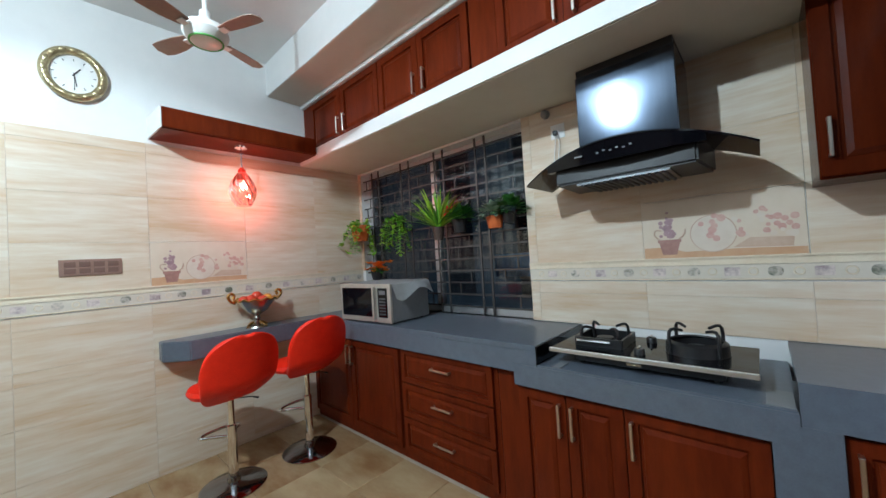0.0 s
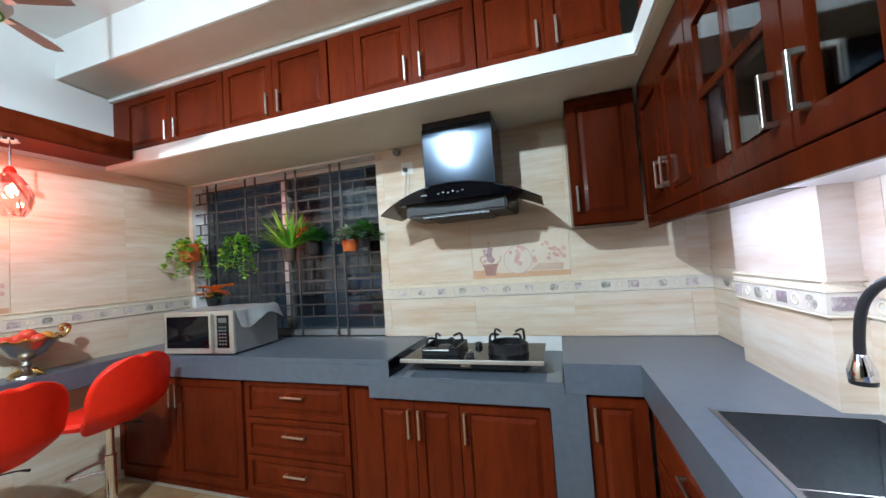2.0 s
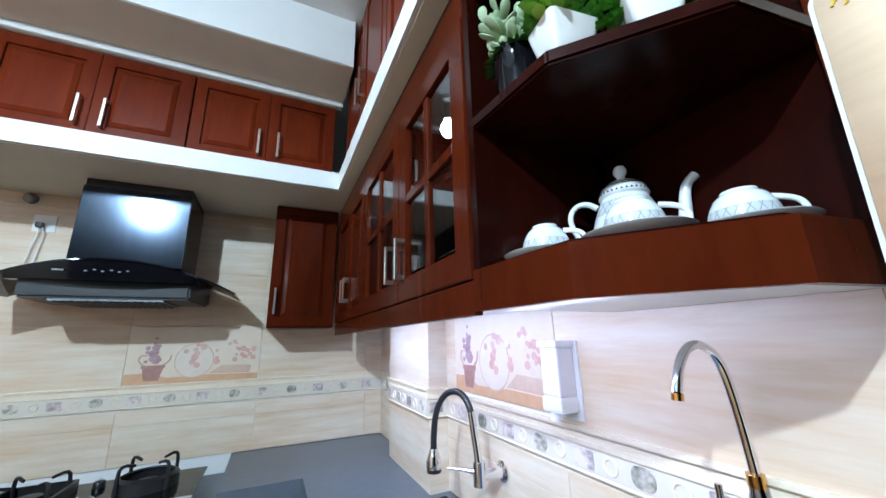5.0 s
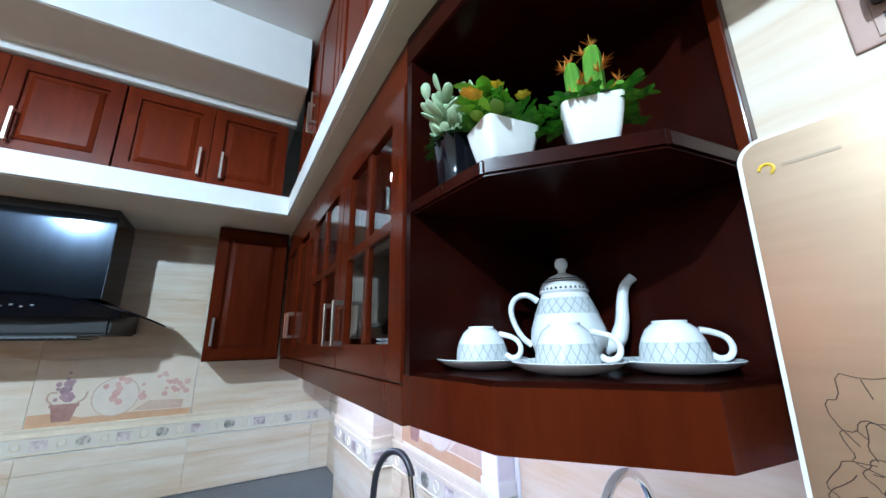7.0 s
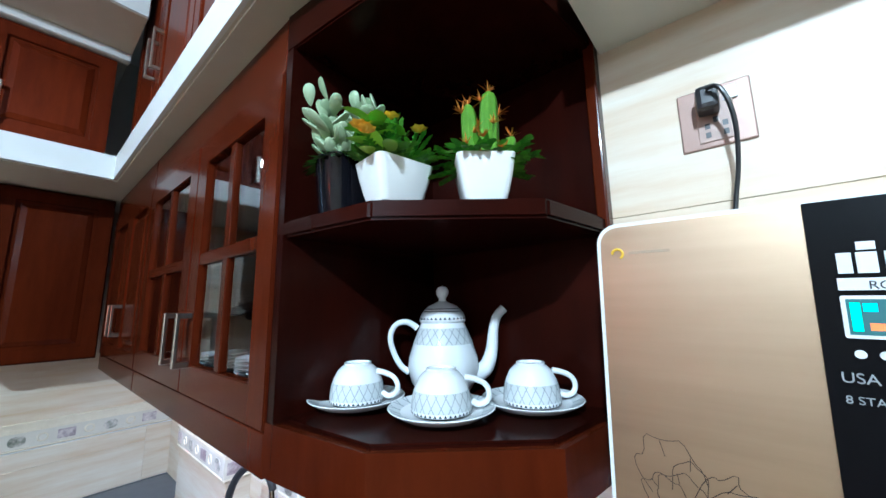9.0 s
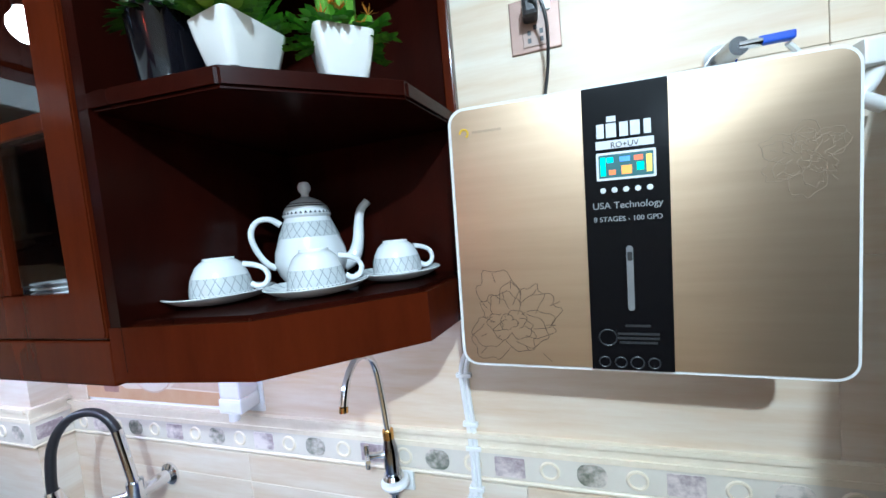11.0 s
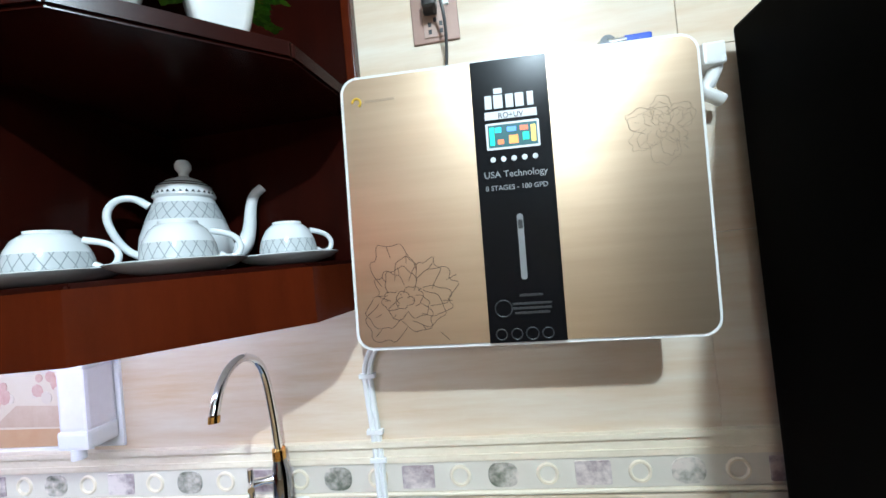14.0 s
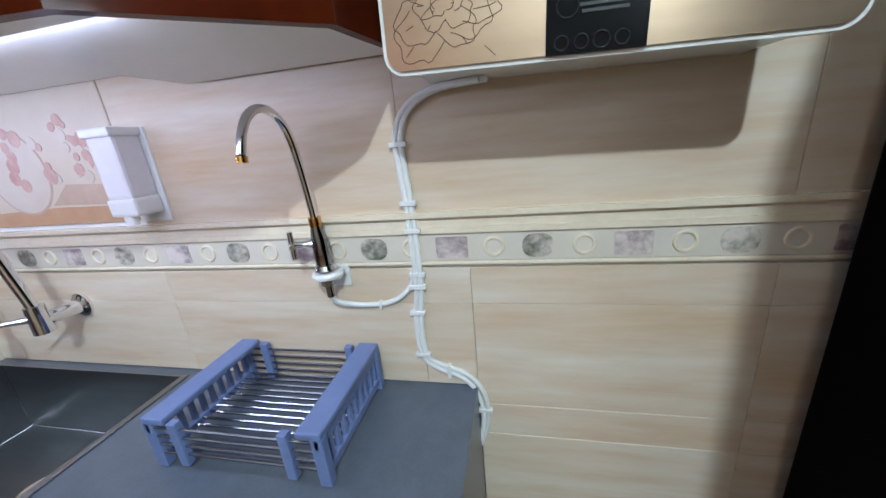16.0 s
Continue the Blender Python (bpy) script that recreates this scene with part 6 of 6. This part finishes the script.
A = [bm.verts.new((x, -0.014, z)) for x, z in face_pts]
B = [bm.verts.new((x, -0.002, z)) for x, z in face_pts]
bm.faces.new(A), bm.faces.new(B)
for i in range(48):
    bm.faces.new((A[i], A[(i + 1) % 48], B[(i + 1) % 48], B[i]))
bmesh.ops.recalc_face_normals(bm, faces=bm.faces)
face = part("dial", bm, material("clock_dial", (0.78, 0.78, 0.76), 0.4, color2=(0.70, 0.70, 0.68), scale=8, grain=1), clock, "white dial")
for k in range(12):
    a = 2 * math.pi * k / 12
    bm = box(-0.002, 0.002, -0.0155, -0.0142, 0.084, 0.098)
    bm.transform(Matrix.Rotation(a, 4, "Y"))
    part("hour_mark", bm, M_BLACK, face)
for a, l, w in ((35, 0.05, 0.0035), (172, 0.075, 0.0025), (180, 0.085, 0.0012)):
    bm = box(-w, w, -0.018, -0.0165, -0.012, l)
    bm.transform(Matrix.Rotation(radians(a), 4, "Y"))
    part("clock_pointer", bm, M_BLACK, face)

sw = thing("switch_panel", (W + 0.002, -2.0, 1.43), "long brown switch panel with a row of switches", "switch panel", "", 90)
part("plate", box(-0.14, 0.14, -0.012, 0, -0.05, 0.05, 0.003), M_BROWN, sw)
for i in range(4):
    for k in (-1, 1):
        part("switch", box(-0.118 + i * 0.064, -0.068 + i * 0.064, -0.016, -0.011, k * 0.02 - 0.015, k * 0.02 + 0.015, 0.002), material("brown_switch", (0.16, 0.09, 0.07), 0.35) if i + k == -1 else bpy.data.materials["brown_switch"], sw)

FAN = (-2.95, -1.60, 2.58)
fan = thing("ceiling_fan", FAN, "white ceiling fan with four brown blades at rest", "ceiling fan")
M_BLADE = material("brown_blade", (0.30, 0.20, 0.16), 0.35, color2=(0.25, 0.16, 0.12), scale=40, grain=1)
part("motor", turned([(0, -0.05), (0.05, -0.05), (0.085, -0.035), (0.105, 0.0), (0.10, 0.03), (0.06, 0.055), (0.03, 0.08), (0.025, 0.12), (0, 0.12)], 36), M_WHITE, fan, "white motor housing", True)
part("ring", tube([(0.075 * math.cos(a * 0.196), 0.075 * math.sin(a * 0.196), -0.04) for a in range(32)], 0.005, 6, None, 0, True), material("green_ring", (0.10, 0.35, 0.06), 0.4), fan, "green decorative ring", True)
part("rod", turned([(0, 0.1), (0.012, 0.1), (0.012, CEIL - FAN[2] - 0.05), (0.05, CEIL - FAN[2] - 0.04), (0.055, CEIL - FAN[2]), (0, CEIL - FAN[2])], 20), M_WHITE, fan, "", True)
for k in range(4):
    bm = bmesh.new()
    pts = [(0.11, -0.03), (0.20, -0.048), (0.29, -0.052), (0.335, -0.042), (0.35, 0.0), (0.335, 0.038), (0.29, 0.042), (0.20, 0.04), (0.11, 0.03)]
    A = [bm.verts.new((x, y, y * 0.2)) for x, y in pts]
    B = [bm.verts.new((x, y, y * 0.2 + 0.004)) for x, y in pts]
    bm.faces.new(A), bm.faces.new(B)
    for i in range(9):
        bm.faces.new((A[i], A[(i + 1) % 9], B[(i + 1) % 9], B[i]))
    bmesh.ops.recalc_face_normals(bm, faces=bm.faces)
    bl = part("blade", bm, M_BLADE, fan, "", False, pose(0, 0, 0, 0, 0, 25 + 90 * k))
    part("blade_iron", box(0.06, 0.14, -0.018, 0.018, -0.008, -0.002), M_WHITE, bl)

lamp = thing("ceiling_lamp", (KITCHEN_LAMP[0], KITCHEN_LAMP[1], CEIL), "round white bulb hanging below the ceiling", "lamp")
drop = CEIL - KITCHEN_LAMP[2] - 0.02
part("holder", turned([(0, 0), (0.05, 0), (0.045, -0.02), (0.012, -0.03), (0.012, -drop + 0.09), (0.02, -drop + 0.085), (0.02, -drop + 0.06), (0, -drop + 0.06)], 24), M_WHITE, lamp, "", True)
lb = part("bulb", turned([(0, -drop + 0.065), (0.02, -drop + 0.06), (0.04, -drop + 0.02), (0.045, -drop - 0.02), (0.035, -drop - 0.06), (0, -drop - 0.075)], 24), material("ceiling_bulb", (1, 1, 1), 0.3, emit=(0.97, 0.98, 1.0), glow=30), lamp, "", True)
lb.visible_shadow = False
wt = thing("wall_tube_lamp", (TUBE_LAMP[0], TUBE_LAMP[1], TUBE_LAMP[2]), "white fluorescent tube lamp fixed high on the wall", "lamp", "", 90)
part("housing", box(-0.47, 0.47, 0.0, 0.05, -0.03, 0.03, 0.004), M_WHITE, wt)
part("tube", tube([(-0.45, -0.018, 0), (0.45, -0.018, 0)], 0.014, 12), material("lit_wall_tube", (1, 1, 1), 0.3, emit=(0.97, 0.98, 1.0), glow=8), wt, "", True)
for at, rz, L, g in (((-0.325, -1.15, 1.547), 90, 1.5, "undercabinet"),):
    tb = thing("tube_lamp", at, "slim white tube lamp under the wall cabinets", "lamp", "", rz)
    part("housing", box(-L / 2, L / 2, -0.014, 0.014, -0.006, 0.0, 0.002), M_WHITE, tb)
    part("tube", tube([(-L / 2 + 0.01, 0, -0.012), (L / 2 - 0.01, 0, -0.012)], 0.006, 10), material("lit_tube_" + g, (1, 1, 1), 0.3, emit=(0.95, 0.88, 1.0), glow=5), tb, "", True)

# ---- wall tiles, border and mural tiles ----
M_MOULD = material("cream_moulding", (0.78, 0.70, 0.55), 0.25, color2=(0.70, 0.61, 0.46), scale=60, grain=1, bump=0.15)
M_STRIP = material("border_cream", (0.68, 0.63, 0.54), 0.25, color2=(0.62, 0.57, 0.48), scale=30, grain=1)
M_MOTIF = material("border_motif", (0.13, 0.14, 0.10), 0.3, color2=(0.64, 0.57, 0.50), scale=60, grain=1.7, spread=1)
M_MOTIF2 = material("border_motif_mauve", (0.26, 0.20, 0.21), 0.3, color2=(0.66, 0.58, 0.54), scale=60, grain=1.7, spread=1)
TH = 0.006
TILES = {}


def tile_mesh(w, h):
    key = (round(w, 3), round(h, 3))
    if key not in TILES:
        bm = box(0, w, -TH, 0, 0, h, 0.0007, 1)
        TILES[key] = mesh_of("tile", bm, M_TILE)
    return TILES[key]


def tile_field(wall, m, u0, u1, rows, phase, width, skip=()):
    """Tiles on a wall: m brings x along the wall, z up, -y out of it."""
    for z0, z1 in rows:
        u = phase + math.floor((u0 - phase) / width) * width
        while u < u1 - 0.01:
            a, b = max(u, u0), min(u + width, u1)
            u += width
            if b - a < 0.015 or any(a < s1 - 0.01 and b > s0 + 0.01 and z0 < t1 - 0.01 and z1 > t0 + 0.01 for s0, s1, t0, t1 in skip):
                continue
            o = new("tile", tile_mesh(b - a - 0.0008, z1 - z0 - 0.0008))
            o.parent = wall
            o.matrix_basis = m @ Matrix.Translation((a + 0.0004, 0, z0 + 0.0004))


def border(wall, m, u0, u1, phase, B0=1.176, B1=1.240, B2=1.282):
    """The relief border: a cream strip with framed flowers and rings, under a moulding."""
    bm = box(u0, u1, -0.008, 0, B0, B1, 0.001, 1)
    o = part("border_strip", bm, M_STRIP, wall, "", False, m)
    bm = bmesh.new()
    bx(bm, u0, u1, -0.012, 0, B1 + 0.001, B1 + 0.012)
    bx(bm, u0, u1, -0.010, 0, B1 + 0.012, B2 - 0.010)
    bx(bm, u0, u1, -0.017, 0, B2 - 0.010, B2)
    part("moulding", bm, M_MOULD, wall, "", False, m)
    part("bead", box(u0, u1, -0.011, 0, B0 - 0.008, B0 - 0.0005, 0.002, 1), M_MOULD, wall, "", False, m)
    k = math.ceil((u0 + 0.03 - phase) / 0.0747)
    while phase + k * 0.0747 < u1 - 0.03:
        u = phase + k * 0.0747
        kind = k % 4
        q = new("motif", MOTIF[kind])
        q.parent = wall
        q.matrix_basis = m @ Matrix.Translation((u, -0.008, (B0 + B1) / 2))
        k += 1


def motif_rect(w, h, r):
    bm = plate_yz(-0.0012, 0, -w / 2, w / 2, -h / 2, h / 2, r, 4)
    bm.transform(Matrix.Rotation(radians(90), 4, "Z"))
    return bm


MOTIF = {}
MOTIF[0] = mesh_of("motif", motif_rect(0.058, 0.040, 0.003), M_MOTIF2)
MOTIF[2] = mesh_of("motif", motif_rect(0.052, 0.042, 0.018), M_MOTIF)
_ring = mesh_of("motif", tube([(0.016 * math.cos(a * 0.3927), 0, 0.016 * math.sin(a * 0.3927)) for a in range(16)], 0.0032, 6, None, 0, True), M_MOULD)
MOTIF[1] = MOTIF[3] = _ring
UPPER = [(1.264, 1.582), (1.582, 1.888), (1.888, 2.194), (2.194, 2.264)]
LOWER = [(0.0, 0.24), (0.24, 0.548), (0.548, 0.780), (0.780, 0.857), (0.857, 1.088), (1.088, 1.161)]
ABOVE = [(0.902, 1.088), (1.088, 1.161)]
NORTH = pose(0, 0, 0)
EAST = pose(0, 0, 0, 0, 0, -90)
WEST = pose(W, 0, 0, 0, 0, 90)
MUR_N, MUR_E, MUR_W = (-1.367, -0.742), (1.118, 1.70), (-1.718, -1.112)
tile_field(wall_north, NORTH, WX1, -0.002, UPPER, -1.367, 0.627, [(-1.367, -0.742, 1.276, 1.582)])
tile_field(wall_north, NORTH, WX1, -0.002, ABOVE, -1.367, 0.627)
tile_field(wall_north, NORTH, W + 0.002, WX0, UPPER + ABOVE, -4.2, 0.627)
border(wall_north, NORTH, WX1, -0.006, -1.60)
# on the east wall x runs to the south
tile_field(wall_east, EAST, 0.008, 0.49, UPPER + ABOVE, -0.058, 0.588)
tile_field(wall_east, EAST, 1.03, 4.6, UPPER[:3], 1.118, 0.582, [(1.118, 1.70, 1.276, 1.582)])
tile_field(wall_east, EAST, 1.03, 2.386, ABOVE, 1.118, 0.582)
tile_field(wall_east, EAST, 2.386, 4.6, LOWER, 1.118, 0.582)
border(wall_east, EAST, 0.008, 0.49, 0.03)
border(wall_east, EAST, 1.03, 4.6, 1.161, 1.175, 1.227, 1.268)
tile_field(wall_west, WEST, -4.6, -0.006, UPPER + LOWER, -1.718, 0.606, [(-1.718, -1.112, 1.276, 1.582)])
border(wall_west, WEST, -4.6, -0.006, -1.70)
border(column, pose(-0.088, 0, 0, 0, 0, -90), 0.49, 1.03, 0.52)
border(column, pose(0, -1.03, 0), -0.100, -0.008, -0.06)

M_MUR = material("mural_cream", (0.69, 0.62, 0.51), 0.42, color2=(0.60, 0.50, 0.38), scale=6, grain=1, spec=0.3)
M_EARTH = material("print_earth", (0.48, 0.26, 0.13), 0.45, color2=(0.58, 0.40, 0.25), scale=12, grain=1)
M_POT = material("print_pot", (0.25, 0.12, 0.10), 0.45, color2=(0.40, 0.23, 0.19), scale=30, grain=1)
M_LAV = material("print_lavender", (0.24, 0.15, 0.17), 0.45, color2=(0.44, 0.29, 0.31), scale=60, grain=1)
M_PLATE = material("print_plate", (0.68, 0.62, 0.53), 0.45, color2=(0.61, 0.53, 0.44), scale=20, grain=1)
M_PINK = material("print_pink", (0.48, 0.25, 0.21), 0.45, color2=(0.62, 0.44, 0.37), scale=60, grain=1)
M_TAN = material("print_tan", (0.46, 0.32, 0.23), 0.45, color2=(0.56, 0.43, 0.33), scale=40, grain=1)


def flat(points, depth):
    """A thin printed shape from x, z points, facing -y."""
    bm = bmesh.new()
    A = [bm.verts.new((x, -TH - depth, z)) for x, z in points]
    B = [bm.verts.new((x, -TH + 0.0002, z)) for x, z in points]
    bm.faces.new(A), bm.faces.new(B)
    n = len(points)
    for i in range(n):
        bm.faces.new((A[i], A[(i + 1) % n], B[(i + 1) % n], B[i]))
    bmesh.ops.recalc_face_normals(bm, faces=bm.faces)
    return bm


def disc(cx, cz, r, n=28, sx=1.0):
    return [(cx + r * sx * math.cos(2 * math.pi * i / n), cz + r * math.sin(2 * math.pi * i / n)) for i in range(n)]


def mural(m, w):
    t = tagged(new("mural_tile"), "cream mural tile printed with flowerpot, plate and roses", "mural tile", "mural tiles")
    t.matrix_basis = m
    s = w / 0.6
    h = 0.304
    g = random.Random(9)
    part("tile", box(0.001, w - 0.001, -TH, 0, 0.001, h - 0.001, 0.0012, 1), M_MUR, t)
    part("ground_band", flat([(0.004, 0.003), (w - 0.004, 0.003), (w - 0.004, 0.036), (w * 0.62, 0.040), (w * 0.3, 0.034), (w * 0.16, 0.062), (0.004, 0.060)], 0.0004), M_EARTH, t)
    part("flowerpot", flat([(0.085 * s, 0.022), (0.145 * s, 0.022), (0.160 * s, 0.085), (0.166 * s, 0.085), (0.166 * s, 0.100), (0.066 * s, 0.100), (0.066 * s, 0.085), (0.072 * s, 0.085)], 0.0006), M_POT, t)
    part("can_handle", tube([(0.075 * s, -TH, 0.10), (0.05 * s, -TH, 0.125), (0.058 * s, -TH, 0.155), (0.085 * s, -TH, 0.15)], 0.004, 6, None, 2), M_TAN, t)
    part("spout_print", tube([(0.155 * s, -TH, 0.10), (0.18 * s, -TH, 0.12), (0.185 * s, -TH, 0.15)], 0.004, 6, None, 1), M_TAN, t)
    for k in range(34):
        part("lavender", flat(disc(0.118 * s + g.gauss(0, 0.016), 0.115 + g.random() * 0.125, g.uniform(0.006, 0.013), 8), 0.0008 + k * 0.00001), M_LAV, t)
    part("plate_rim", flat(disc(0.29 * s, 0.118, 0.092, 36), 0.0005), M_TAN, t)
    part("plate_print", flat(disc(0.29 * s, 0.118, 0.087, 36), 0.0008), M_PLATE, t)
    for k in range(9):
        part("rose", flat(disc(0.29 * s + g.gauss(0, 0.032), 0.125 + g.gauss(0, 0.03), g.uniform(0.009, 0.018), 9), 0.001 + k * 0.00001), M_PINK, t)
    part("box_print", flat([(0.36 * s, 0.045), (0.555 * s, 0.040), (0.56 * s, 0.082), (0.42 * s, 0.088)], 0.0006), M_TAN, t)
    for k in range(34):
        x = g.uniform(0.37, 0.57) * s
        part("rose", flat(disc(x, 0.095 + g.random() * (0.13 - abs(x / s - 0.46) * 0.5), g.uniform(0.007, 0.017), 8), 0.0010 + k * 0.00001), M_PINK if k % 3 else M_PLATE, t)


mural(NORTH @ Matrix.Translation((-1.367, 0, 1.277)), 0.625)
mural(EAST @ Matrix.Translation((1.118, 0, 1.277)), 0.58)
mural(WEST @ Matrix.Translation((-1.718, 0, 1.277)), 0.604)

# floor tiles
FT = mesh_of("tile", box(0.001, 0.399, 0.001, 0.399, -0.006, 0.0, 0.0015, 1), M_FLOOR)
x = W
while x < -0.35:
    y = -0.58
    while y > SOUTH + 0.5:
        o = new("tile", FT)
        o.parent = floor
        o.matrix_basis = pose(x, y - 0.4, 0)
        y -= 0.4
    x += 0.4
